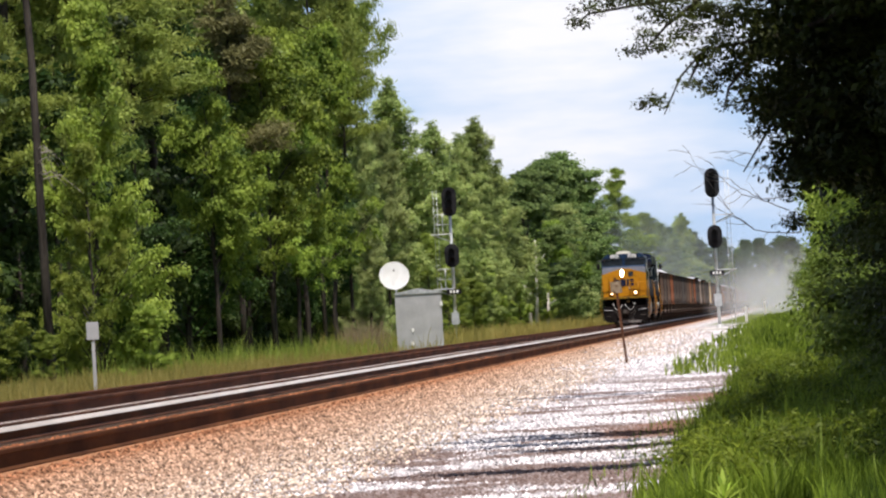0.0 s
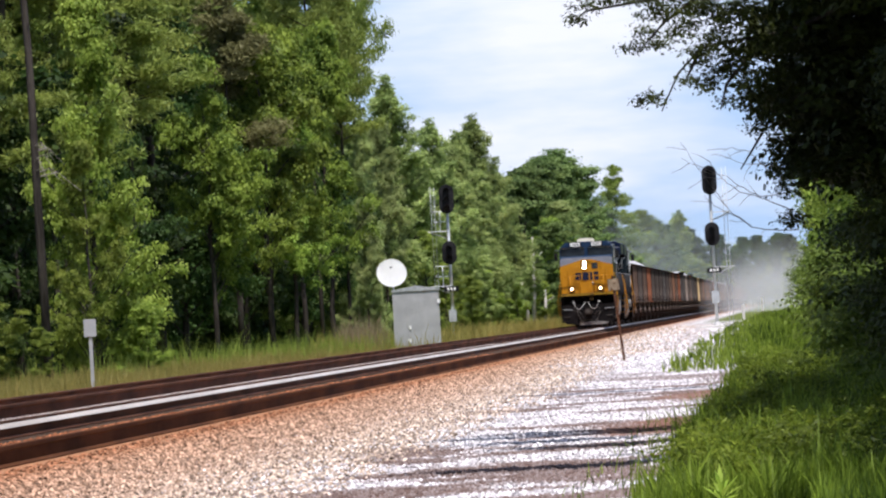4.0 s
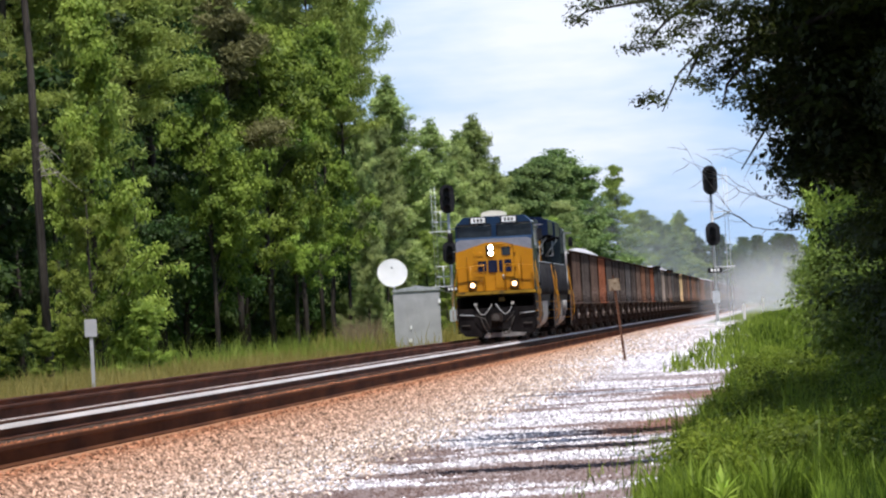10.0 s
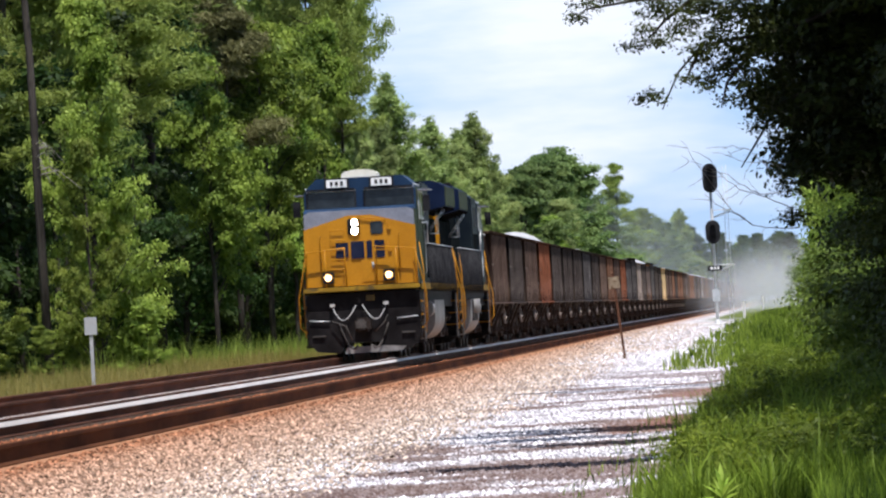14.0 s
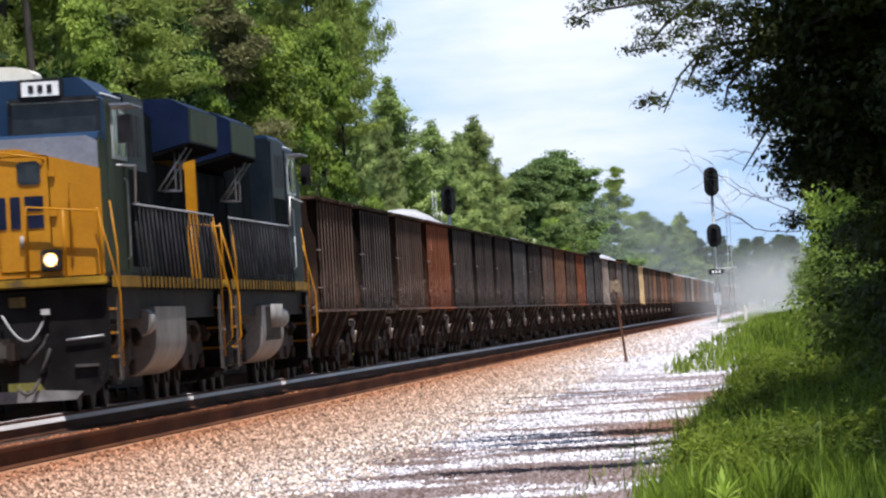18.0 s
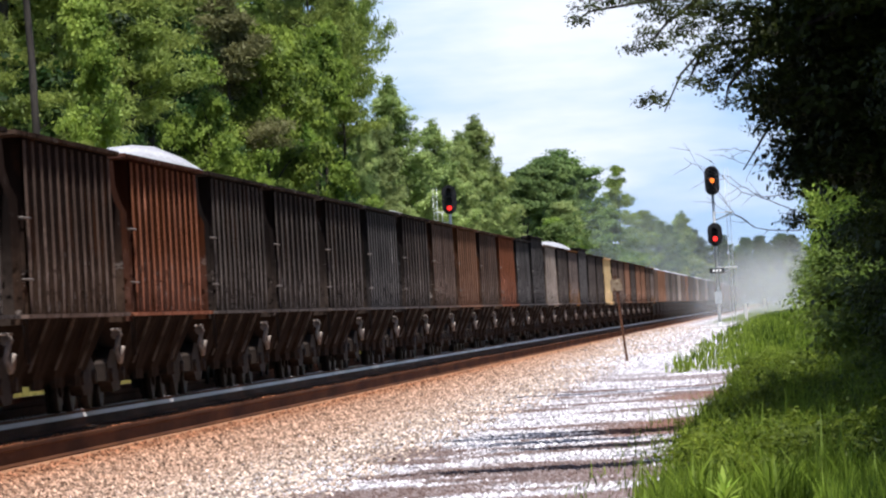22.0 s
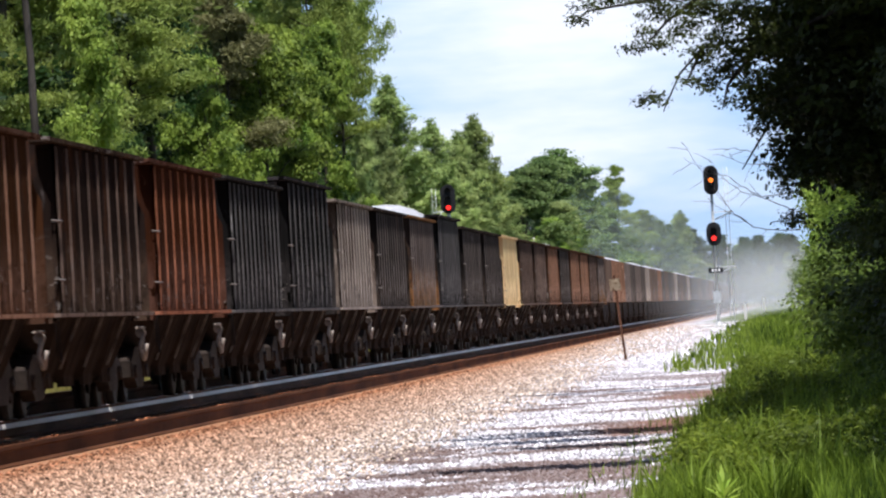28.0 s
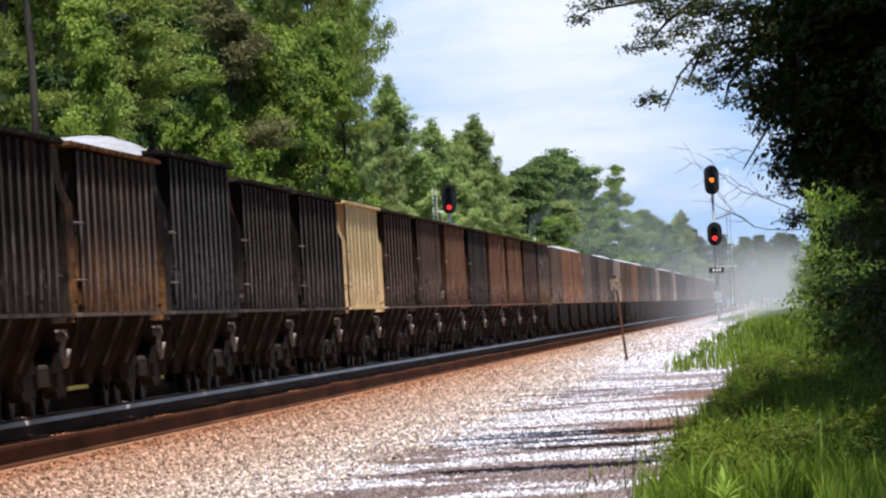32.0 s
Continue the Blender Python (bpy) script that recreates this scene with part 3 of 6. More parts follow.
def make_tree(kind, seed, h, leaf, size=0.11, per=9.0, skirt=0.0, gather=0.7):
    """One tree, trunk with limbs and a crown, made at the origin."""
    rng = random.Random(seed)
    nrg = np.random.default_rng(seed)
    bm = bmesh.new()
    blobs = []
    if kind == "broad":
        trunk_mesh(bm, h * 0.85, 0.13 + 0.006 * h, rng)
        lobes = [(rng.uniform(0, 6.28), rng.uniform(skirt, 1.0)) for _ in range(13)]
        for i in range(46):
            f = skirt + (1 - skirt) * (i + rng.random()) / 46
            reach = h * (0.35 - 0.08 * gather) * math.sin(math.pi * min(1, 0.22 + f * 0.75)) * rng.uniform(0.3, 1.1 - 0.5 * gather)
            a, lob = rng.uniform(0, 6.28), rng.choice(lobes)
            if rng.random() < gather:         # limbs gather in lobes, with gaps between them
                a, f = lob[0] + rng.uniform(-0.36, 0.36), min(1.0, max(skirt, lob[1] + rng.uniform(-0.05, 0.05)))
                reach = h * 0.34 * math.sin(math.pi * min(1, 0.22 + f * 0.75)) * rng.uniform(0.7, 1.2)
            z = h * (0.06 + 0.93 * f)
            end = Vector((math.cos(a) * reach, math.sin(a) * reach, z))
            start = Vector((0, 0, max(0.4, z - reach * 0.6)))
            if start.z < h * 0.8:
                rod(bm, [start, (start + end) / 2 + Vector((0, 0, 0.2)), end], 0.045, 5, 0.012, False)
            for k in range(6):              # flat sprays of leaves along the limb, drooping towards its tip
                q = 0.3 + 0.75 * (k + rng.random()) / 6
                c = start.lerp(end, q) + Vector((rng.uniform(-1, 1), rng.uniform(-1, 1), rng.uniform(-0.8, 0.5))) * h * 0.038
                rr = h * rng.uniform(0.018, 0.046)
                blobs.append((c.x, c.y, c.z, rr * 1.25, rr * 0.6))
        V, F = leaf_cloud(nrg, blobs, per * 5.6, size, 0.62, 0.95, 1.9)
    elif kind == "pine":
        trunk_mesh(bm, h, 0.17, rng, 0.3)
        for i in range(40):
            f = rng.random() ** 0.8
            z = h * (0.50 + 0.50 * f)
            reach = h * 0.17 * (1.08 - f) * rng.uniform(0.5, 1.25) + 0.3
            a = rng.uniform(0, 6.28)
            end = Vector((math.cos(a) * reach, math.sin(a) * reach, z + reach * 0.2))
            rod(bm, [(0, 0, z - 0.2), end], 0.04, 5, 0.012, False)
            for k in range(4):
                q = 0.4 + 0.22 * k
                blobs.append((end.x * q + rng.uniform(-.2, .2), end.y * q + rng.uniform(-.2, .2), z + (end.z - z) * q + rng.uniform(-0.15, 0.15), rng.uniform(0.25, 0.5), rng.uniform(0.15, 0.3)))
        V, F = leaf_cloud(nrg, blobs, per * 8, size, 0.22, 0.5, 1.5)
    else:                           # young pine, leafy to the ground, its branches swept up
        trunk_mesh(bm, h, 0.13, rng, 0.15)
        for i in range(120):
            f = (i + rng.random()) / 120
            reach = (h * 0.21 * (1.0 - f) ** 0.75 + 0.12) * rng.uniform(0.45, 1.2)
            a = i * 2.4 + rng.uniform(-0.5, 0.5)
            z = h * (0.06 + 0.90 * f)
            end = Vector((math.cos(a) * reach, math.sin(a) * reach, z + reach * rng.uniform(0.6, 1.15)))
            rod(bm, [(0, 0, z - 0.1), end], 0.03, 4, 0.01, False)
            for k in (0.45, 0.75, 1.0):
                blobs.append((end.x * k, end.y * k, z + (end.z - z) * k + rng.uniform(-0.1, 0.1), (0.13 + reach * 0.07) * (1.1 - f * 0.5), 0.24 + reach * 0.14))
        blobs += [(0, 0, h * (0.95 + 0.015 * k), 0.11 - 0.02 * k, 0.28) for k in range(5)]
        V, F = leaf_cloud(nrg, blobs, per * 10, size, 0.26, 0.7, 1.2)
    return mesh_of(bm, "trunk", M["bark"]), raw_mesh("crown", V, F, leaf)


def plant_tree(name, meshes, x, y, scale, turn, label, category="tree", group="", slim=1.0):
    root = thing(name, pose(x, y, float(ground_z(np.float64(x), np.float64(y))), 0, 0, turn), label=label, category=category, group=group)
    root.scale = (scale * slim, scale * slim, scale)
    part("trunk", meshes[0], None, root)
    part("crown", meshes[1], None, root)
    return root


def blades(name, n, xr, yr, height, width, material, label, seed, power=1.6, keep=None, lean=0.35):
    """A stand of grass: single bent blades, denser towards the near end."""
    rng = np.random.default_rng(seed)
    x, y = rng.uniform(*xr, n), yr[0] + (yr[1] - yr[0]) * rng.random(n) ** power
    if keep is not None:
        k = keep(x, y, rng)
        x, y = x[k], y[k]
        n = len(x)
    z = top_z(x, y) - 0.02
    patch = np.array([mnoise.noise((a * 1.1, b * 0.3, 3)) for a, b in zip(x, y)])
    clump = np.array([mnoise.noise((a * 3.1, b * 1.3, 8)) for a, b in zip(x, y)])
    h = height * rng.uniform(0.35, 1.2, n) * np.clip(1 + 0.9 * patch + 0.8 * clump, 0.25, 1.7)
    a = rng.uniform(0, 6.28, n)
    le = h * lean * rng.uniform(0.2, 1.5, n)
    base = np.stack([x, y, z], 1)
    d = np.stack([np.cos(a), np.sin(a), np.zeros(n)], 1)
    s = np.stack([-np.sin(a * 3), np.cos(a * 3), np.zeros(n)], 1) * (width * rng.uniform(0.6, 1.3, n))[:, None]
    up = np.array([[0, 0, 1.0]])
    mid = base + up * (h * 0.6)[:, None] + d * (le * 0.35)[:, None]
    tip = base + up * h[:, None] + d * le[:, None]
    V = np.stack([base - s, base + s, mid + s * 0.8, tip, mid - s * 0.8], 1).reshape(-1, 3)
    F = (np.array([(0, 1, 2), (0, 2, 4), (4, 2, 3)])[None] + (np.arange(n) * 5)[:, None, None]).reshape(-1, 3)
    tagged(new(name, raw_mesh(name, V, F, material)), label=label, category="grass", kind="stuff")


def edge_tree(seed, leaf, size, dense, overhang=False, top=6.0):
    """A tree whose crown hangs like a wall over the verge: trunk at x = 3, foliage from x = 0 inwards, higher limbs reaching out."""
    rng, nrg = random.Random(seed), np.random.default_rng(seed)
    bm = bmesh.new()
    rod(bm, [(3.0, 0, -0.5), (2.9, 0.2, 2.5), (2.7, 0, top * 0.7), (2.5, 0.3, top)], 0.24, 9, 0.06)
    blobs = []
    for i in range(70):
        z = rng.uniform(0.9, top)
        out = -0.16 * max(0, z - 2.0) if z < 5.0 else -0.45
        x = rng.uniform(out + 0.6, 4.6)
        if x < 1.1 and z < 1.5 - x * 0.6:
            continue
        y = rng.uniform(-3.2, 3.2)
        r = rng.uniform(0.35, 0.75) if x > 1.2 else rng.uniform(0.25, 0.5)
        blobs.append((x, y, z, r, r * rng.uniform(0.6, 0.9)))
        if i % 3 == 0:
            rod(bm, [(2.9, 0, max(0.8, z - 1.2)), ((x + 2.9) / 2, y / 2, z - 0.3), (x, y, z)], 0.04, 5, 0.01, False)
    if overhang:
        limbs = [[(0.68, 0.0, 4.79), (0.15, 0.05, 4.59), (-0.85, 0.1, 4.46), (-1.13, 0.15, 4.18), (-1.34, 0.2, 3.76)], [(0.19, 0.0, 5.33), (-0.79, 0.05, 5.09), (-1.63, 0.1, 5.01), (-2.14, 0.15, 4.95), (-2.33, 0.2, 4.81)], [(-0.79, 0.0, 5.09), (-1.25, 0.05, 4.77), (-1.59, 0.1, 4.43)], [(0.5, 0.0, 3.96), (-0.03, 0.05, 3.73), (-0.27, 0.1, 3.36), (-0.48, 0.15, 3.05)], [(-0.85, 0.0, 4.46), (-1.07, 0.05, 4.05)], [(-0.31, 0.0, 4.33), (-0.59, 0.05, 4.02), (-0.67, 0.1, 3.74)]]
        for ln in limbs:
            rod(bm, ln, 0.030, 6, 0.007, False)
        for x, z, r in ((-2.29, 4.84, 0.05), (-2.11, 4.96, 0.1), (-1.91, 5.02, 0.12), (-1.69, 5.04, 0.12), (-1.43, 5.03, 0.16), (-1.61, 4.47, 0.09), (-1.52, 4.63, 0.1), (-1.35, 4.84, 0.15), (-1.32, 4.51, 0.08), (-1.12, 4.9, 0.2), (-1.04, 4.61, 0.16), (-0.83, 4.81, 0.22), (-1.02, 4.06, 0.09), (-0.89, 4.3, 0.15), (-1.51, 3.86, 0.06), (-1.38, 3.9, 0.07), (-0.78, 4.0, 0.11), (-0.66, 4.41, 0.24), (-0.58, 4.1, 0.17), (-0.55, 3.81, 0.1), (-0.42, 4.72, 0.28), (-0.31, 4.23, 0.24), (-0.31, 3.78, 0.15), (-0.27, 3.45, 0.08), (-0.17, 3.63, 0.15), (-0.08, 3.93, 0.28), (-0.02, 4.38, 0.28), (0.02, 3.27, 0.16), (-0.05, 3.03, 0.09), (0.08, 3.54, 0.22), (0.08, 2.76, 0.15), (0.1, 2.38, 0.16), (0.25, 3.01, 0.27)):
            blobs += [(x + rng.uniform(-0.05, 0.05), rng.uniform(-0.3, 0.3), z, r * 1.22, r) for _ in range(2)]
    V, F = leaf_cloud(nrg, blobs, dense, size, 0.5)
    return mesh_of(bm, "trunk", M["bark"]), raw_mesh("crown", V, F, leaf)


def woods():
    """Edge of the woods beyond the track, and the nearer trees on the camera's side."""
    rng = random.Random(11)
    kinds = {
        "a": [make_tree("broad", 20 + i, 12.0, M["leaf_a"], 0.10, 14.0, 0.34) for i in range(3)],
        "g": [make_tree("broad", 24, 12.0, M["leaf_g"], 0.10, 13.0, 0.05, 0.3)],
        "d": [make_tree("pine", 54, 18.0, M["needle_brown"], 0.17, 13.0)],
        "b": [make_tree("broad", 30 + i, 12.0, M["leaf_b"], 0.10, 12.0, 0.10) for i in range(2)],
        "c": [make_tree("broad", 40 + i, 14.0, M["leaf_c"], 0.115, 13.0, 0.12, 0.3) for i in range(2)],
        "e": [make_tree("broad", 44 + i, 14.0, M["leaf_d"], 0.125, 14.0, 0.05, 0.1) for i in range(2)],
        "p": [make_tree("pine", 50 + i, 20.0, M["needle_dry"], 0.20, 12.0) for i in range(3)],
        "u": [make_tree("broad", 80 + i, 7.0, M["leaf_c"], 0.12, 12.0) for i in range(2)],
        "y": [make_tree("young", 60 + i, 14.0, M["needle"], 0.13, 12.0) for i in range(3)],
    }
    words = {"a": ("broadleaf_tree", "leafy green broadleaf tree at the edge of the woods"), "b": ("broadleaf_tree", "light green broadleaf tree in full leaf beside the line"),
             "e": ("broadleaf_tree", "round dark green broadleaf tree far down the line"),
             "c": ("broadleaf_tree", "dense dark green broadleaf tree in the woods"), "p": ("pine_tree", "tall pine with a bare trunk and a tufted crown"),
             "g": ("broadleaf_tree", "pale grey-green broadleaf tree at the end of the woods"), "d": ("pine_tree", "half-dead pine with brown needles among the leaves"),
             "y": ("young_pine", "slender conical young pine, leafy to the ground")}

    def put(k, x, y, s, group="trees at the edge of the woods", i=None, slim=1.0):
        plant_tree(words[k][0], kinds[k][i] if i is not None else rng.choice(kinds[k]), x, y, s, rng.uniform(0, 360), words[k][1], group=group, slim=1.15 * slim if k == "y" else 1.3 * slim if k == "e" else slim)
    # front row, with gaps where the dark inside of the woods shows
    for x, y, k, s, slim in [(-20.6, 225, "b", 0.94, 0.60), (-20.3, 219, "b", 0.58, 0.52), (-21.8, 238, "b", 0.86, 0.48), (-26.0, 300, "c", 1.0, 0.7),
                             (-22.5, 296, "a", 1.02, 0.55), (-22.0, 321, "a", 1.20, 0.62), (-22.2, 340, "a", 0.95, 0.6), (-21.8, 361, "a", 1.30, 0.52), (-22.6, 352, "a", 1.25, 0.55), (-20.9, 374, "g", 0.62, 0.55),
                             (-21.3, 400, "g", 0.98, 0.5), (-21.6, 390, "g", 0.92, 0.42), (-24.6, 268, "c", 0.85, 0.65), (-25.0, 312, "c", 1.05, 0.7), (-25.0, 347, "c", 1.1, 0.7), (-25.0, 388, "c", 1.1, 0.7), (-24.5, 240, "c", 0.72, 0.6),
                             (-20.9, 436, "b", 0.55, 0.7), (-21.2, 462, "b", 0.5, 0.7)]:
        put(k, x, y, s, slim=slim)
    put("p", -22.6, 388, 0.93, slim=0.7)
    put("p", -23.4, 378, 1.3, slim=0.55)
    put("p", -22.8, 405, 1.32, slim=0.42)
    for x, y, s in ((-23.3, 320, 0.86),):
        put("d", x, y, s)
    # shrubs at the foot of the woods
    for x, y, k, s in [(-19.5, 176, "b", 0.22), (-20.0, 188, "b", 0.28), (-19.8, 199, "b", 0.15), (-18.6, 218, "b", 0.20), (-19.4, 226, "b", 0.16),
                       (-19.6, 430, "b", 0.3), (-19.8, 470, "b", 0.33), (-20.2, 505, "b", 0.36), (-19.5, 540, "b", 0.28), (-20, 590, "a", 0.35)]:
        plant_tree("shrub", rng.choice(kinds[k]), x, y, s, rng.uniform(0, 360), "low light green shrub at the foot of the woods", "shrub", "shrubs")
    # taller rows behind
    y = 190.0
    while y < 385:
        put(rng.choice("pcp"), -28.5 + rng.uniform(-2, 2), y, rng.uniform(1.15, 1.4))
        y += rng.uniform(10, 15)
    y = 230.0
    while y < 400:
        put(rng.choice("pc"), -36 + rng.uniform(-3, 3), y, rng.uniform(1.2, 1.5))
        y += rng.uniform(14, 20)
    for x, y, s in ((-23.5, 190, 0.58), (-24.5, 204, 0.62), (-23.2, 219, 0.6), (-24.6, 230, 0.68), (-23.6, 247, 0.66), (-25, 258, 0.75), (-23.8, 276, 0.8), (-25.5, 290, 0.9)):
        put("p", x, y, s)
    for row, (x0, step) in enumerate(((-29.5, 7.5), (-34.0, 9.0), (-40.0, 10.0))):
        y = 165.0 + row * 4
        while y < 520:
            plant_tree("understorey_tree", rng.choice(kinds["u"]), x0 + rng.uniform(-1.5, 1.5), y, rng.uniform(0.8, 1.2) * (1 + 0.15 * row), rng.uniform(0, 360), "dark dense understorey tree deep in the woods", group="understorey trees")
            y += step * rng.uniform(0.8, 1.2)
    for x, y, k, s in ((-28.0, 430, "p", 1.25), (-30.0, 442, "c", 1.5), (-26.5, 415, "c", 1.15)):
        put(k, x, y, s)
    # standing pine trunks before the woods
    for x, y, s in ((-24.6, 205, 1.3), (-25.2, 247, 1.3), (-25.0, 300, 1.3)):
        put("p", x, y, s)
    root = plant_tree("pine_tree", kinds["p"][0], -19.9, 202, 1.35, 40, "tall pine with a straight dark trunk before the woods", group="trees at the edge of the woods", slim=0.6)
    root.rotation_euler = (Matrix.Rotation(-0.014, 4, "Y") @ Matrix.Rotation(radians(40), 4, "Z")).to_euler()
    for k in range(12):                 # dead twigs on its bare trunk
        bm = bmesh.new()
        a, z, L = rng.uniform(-2.2, 1.2), 4.2 + 0.13 * (k % 6) + rng.uniform(0, 0.1), rng.uniform(0.5, 1.5)
        rod(bm, [(0, 0, z), (math.cos(a) * L * 0.5, math.sin(a) * L * 0.5, z + 0.08), (math.cos(a) * L, math.sin(a) * L, z - 0.22 * L)], 0.016, 4, 0.006, False)
        part("dead_branch", bm, M["deadwood"], root, "bare grey dead branch")
    # farther woods
    for x, y, k, s in [(-23.0, 443, "y", 1.10), (-23.6, 424, "y", 0.92), (-23.5, 462, "y", 0.86), (-22.5, 485, "y", 0.99), (-24.0, 500, "y", 0.84), (-22.2, 512, "y", 0.90), (-22.6, 526, "y", 1.0), (-22.0, 540, "y", 1.10), (-22.8, 556, "y", 1.02), (-21.6, 566, "y", 0.88),
                       (-22.4, 590, "y", 0.80), (-20.6, 500, "y", 0.42), (-20.4, 545, "y", 0.45), (-20.3, 526, "b", 0.30), (-20.5, 629, "b", 0.34), (-20.5, 691, "b", 0.42), (-22.5, 640, "e", 0.9),
                       (-22.6, 700, "e", 1.08), (-22.0, 746, "e", 1.22), (-22.4, 724, "e", 1.14), (-22.0, 800, "e", 1.10), (-22.8, 770, "e", 1.18), (-23.2, 672, "e", 1.0), (-20.2, 676, "g", 0.92), (-20.3, 700, "a", 0.86), (-20.6, 655, "a", 0.78),
                       (-22.0, 870, "e", 1.0), (-21.5, 1120, "a", 1.30), (-21.8, 1060, "a", 1.2), (-21.5, 1242, "e", 1.08), (-20.0, 1419, "y", 1.32), (-20.6, 1395, "y", 1.0), (-19.8, 1450, "y", 0.95), (-19.5, 1612, "c", 1.1),
                       (-21.5, 1320, "c", 1.1), (-22, 1500, "y", 1.35), (-20, 1560, "c", 1.2), (-22, 1640, "c", 1.3), (-17, 1900, "c", 1.3), (-12, 2000, "c", 1.3), (-6, 2050, "c", 1.2), (0, 2000, "c", 1.3), (8, 2000, "c", 1.3), (-26, 1800, "c", 1.4), (-21, 2200, "c", 1.5), (-15, 2250, "a", 1.5), (-9, 2300, "c", 1.5), (-3, 2250, "c", 1.5), (3, 2300, "a", 1.5), (9, 2200, "c", 1.5), (15, 2300, "c", 1.5)]:
        put(k, x, y, s)
    put("p", -22, 985, 0.98, slim=0.75)
    for i in range(22):
        put("ca"[i % 2], -27 + 2.0 * i + rng.uniform(-0.8, 0.8), 1500 + 45 * (i % 5) + rng.uniform(-20, 20), rng.uniform(0.62, 0.95))
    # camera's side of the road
    near = [edge_tree(70, M["leaf_shade"], 0.027, 430.0, True, 7.5), edge_tree(71, M["leaf_shade"], 0.06, 110.0, False, 7.0), edge_tree(72, M["leaf_shade"], 0.075, 70.0), edge_tree(73, M["leaf_a"], 0.09, 60.0), edge_tree(74, M["leaf_side"], 0.05, 120.0, False, 6.5)]
    for i, (x, y, k, s) in enumerate([(0, 86, 0, 1.0), (1.35, 61, 2, 1.5), (1.15, 68, 2, 1.5), (1.0, 75, 2, 1.5), (0.75, 81, 1, 1.4), (0.1, 93, 1, 1.0), (0.30, 101, 4, 1.05), (0.2, 110, 4, 1.0), (0.3, 122, 4, 1.1), (1.9, 136, 4, 1.15), (1.9, 155, 3, 1.2), (1.9, 180, 3, 1.3), (1.9, 215, 3, 1.4),
                                      (2.0, 260, 3, 1.5), (2.1, 310, 3, 1.6), (0.3, 370, 3, 1.7), (0.5, 440, 3, 1.8), (0.8, 520, 3, 1.9), (1.0, 620, 3, 2.0), (1.0, 740, 3, 2.2), (1.5, 900, 3, 2.3)]):
        root = thing("overhanging_tree", pose(x, y, float(ground_z(np.float64(2.5), np.float64(y)))), label="dark leafy tree overhanging the grassy verge" if i else "dark leafy tree with a limb reaching over the road", category="tree", group="trees on the near side of the road")
        root.scale = (s, s * (1 if i % 2 else 0.95), s)
        part("trunk", near[k][0], None, root)
        part("crown", near[k][1], None, root)
        if i == 0:
            # high leaf masses out of view, added to shade verge and tree wall
            nrg = np.random.default_rng(77)
            high = [(nrg.uniform(2.4, 5.5), nrg.uniform(-8.0, 24.0), nrg.uniform(6.2, 9.5), nrg.uniform(0.7, 1.3), nrg.uniform(0.4, 0.7)) for _ in range(260)]
            high += [(nrg.uniform(2.3, 5.0), nrg.uniform(-32.0, -8.0), nrg.uniform(6.0, 9.5), nrg.uniform(0.7, 1.2), nrg.uniform(0.4, 0.7)) for _ in range(120)]
            high += [(nrg.uniform(2.4, 5.5), nrg.uniform(24.0, 54.0), nrg.uniform(8.2, 11.0), nrg.uniform(0.7, 1.3), nrg.uniform(0.4, 0.7)) for _ in range(200)]
            high += [(nrg.uniform(2.3, 6.5), nrg.uniform(-62.0, -34.0), nrg.uniform(5.4, 9.0), nrg.uniform(0.7, 1.3), nrg.uniform(0.4, 0.7)) for _ in range(240)]
            high += [(nrg.uniform(2.6, 7.0), nrg.uniform(-40.0, 40.0), nrg.uniform(5.0, 8.0), nrg.uniform(0.7, 1.3), nrg.uniform(0.4, 0.7)) for _ in range(160)]
            high += [(nrg.uniform(2.2, 7.0), nrg.uniform(-44.0, 12.0), nrg.uniform(5.6, 8.0), nrg.uniform(0.8, 1.4), nrg.uniform(0.4, 0.7)) for _ in range(260)]
            high += [(nrg.uniform(0.3, 2.4), nrg.uniform(-9.0, 27.0), nrg.uniform(7.4, 9.0), nrg.uniform(0.5, 0.9), nrg.uniform(0.3, 0.5)) for _ in range(150)]
            # limbs above the view, added to throw shadow streaks on the road
            for lx, ly, reach in ((-2.8, -5.6, 2.6), (-2.3, 6.6, 2.4), (-3.4, 16.5, 3.4), (-3.0, 19.0, 2.2), (-4.0, 68.0, 5.0), (-3.0, 12.0, 1.6)):
                high += [(lx + reach * q + nrg.uniform(-0.1, 0.1), ly - 1.5 * q + nrg.uniform(-0.35, 0.35), (11.0 if ly > 40 else 8.0) + nrg.uniform(-0.2, 0.2) + 0.6 * q, 0.30 + 0.3 * q, 0.22) for q in np.linspace(0, 1, int(reach * 5))]
                bm = bmesh.new()
                up = 3.0 if ly > 40 else 0.0
                rod(bm, [(3.0, ly - 3.0, 8.2 + up), (lx + reach, ly - 1.5, 8.6 + up), (lx, ly, 8.0 + up)], 0.10, 6, 0.03, False)
                part("limb", bm, M["bark"], root)
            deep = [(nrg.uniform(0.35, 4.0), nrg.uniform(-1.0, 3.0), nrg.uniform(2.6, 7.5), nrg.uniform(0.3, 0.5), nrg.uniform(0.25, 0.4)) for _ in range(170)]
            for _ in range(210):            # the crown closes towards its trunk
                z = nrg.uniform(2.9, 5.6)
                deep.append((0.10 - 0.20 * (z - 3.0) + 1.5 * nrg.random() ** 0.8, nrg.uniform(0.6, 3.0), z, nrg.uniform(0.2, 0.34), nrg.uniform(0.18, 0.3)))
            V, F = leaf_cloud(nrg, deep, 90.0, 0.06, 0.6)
            part("inner_foliage", raw_mesh("inner_foliage", V, F, M["leaf_shade"]), None, root, "dense shaded foliage inside the crown")
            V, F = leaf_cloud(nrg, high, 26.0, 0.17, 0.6)
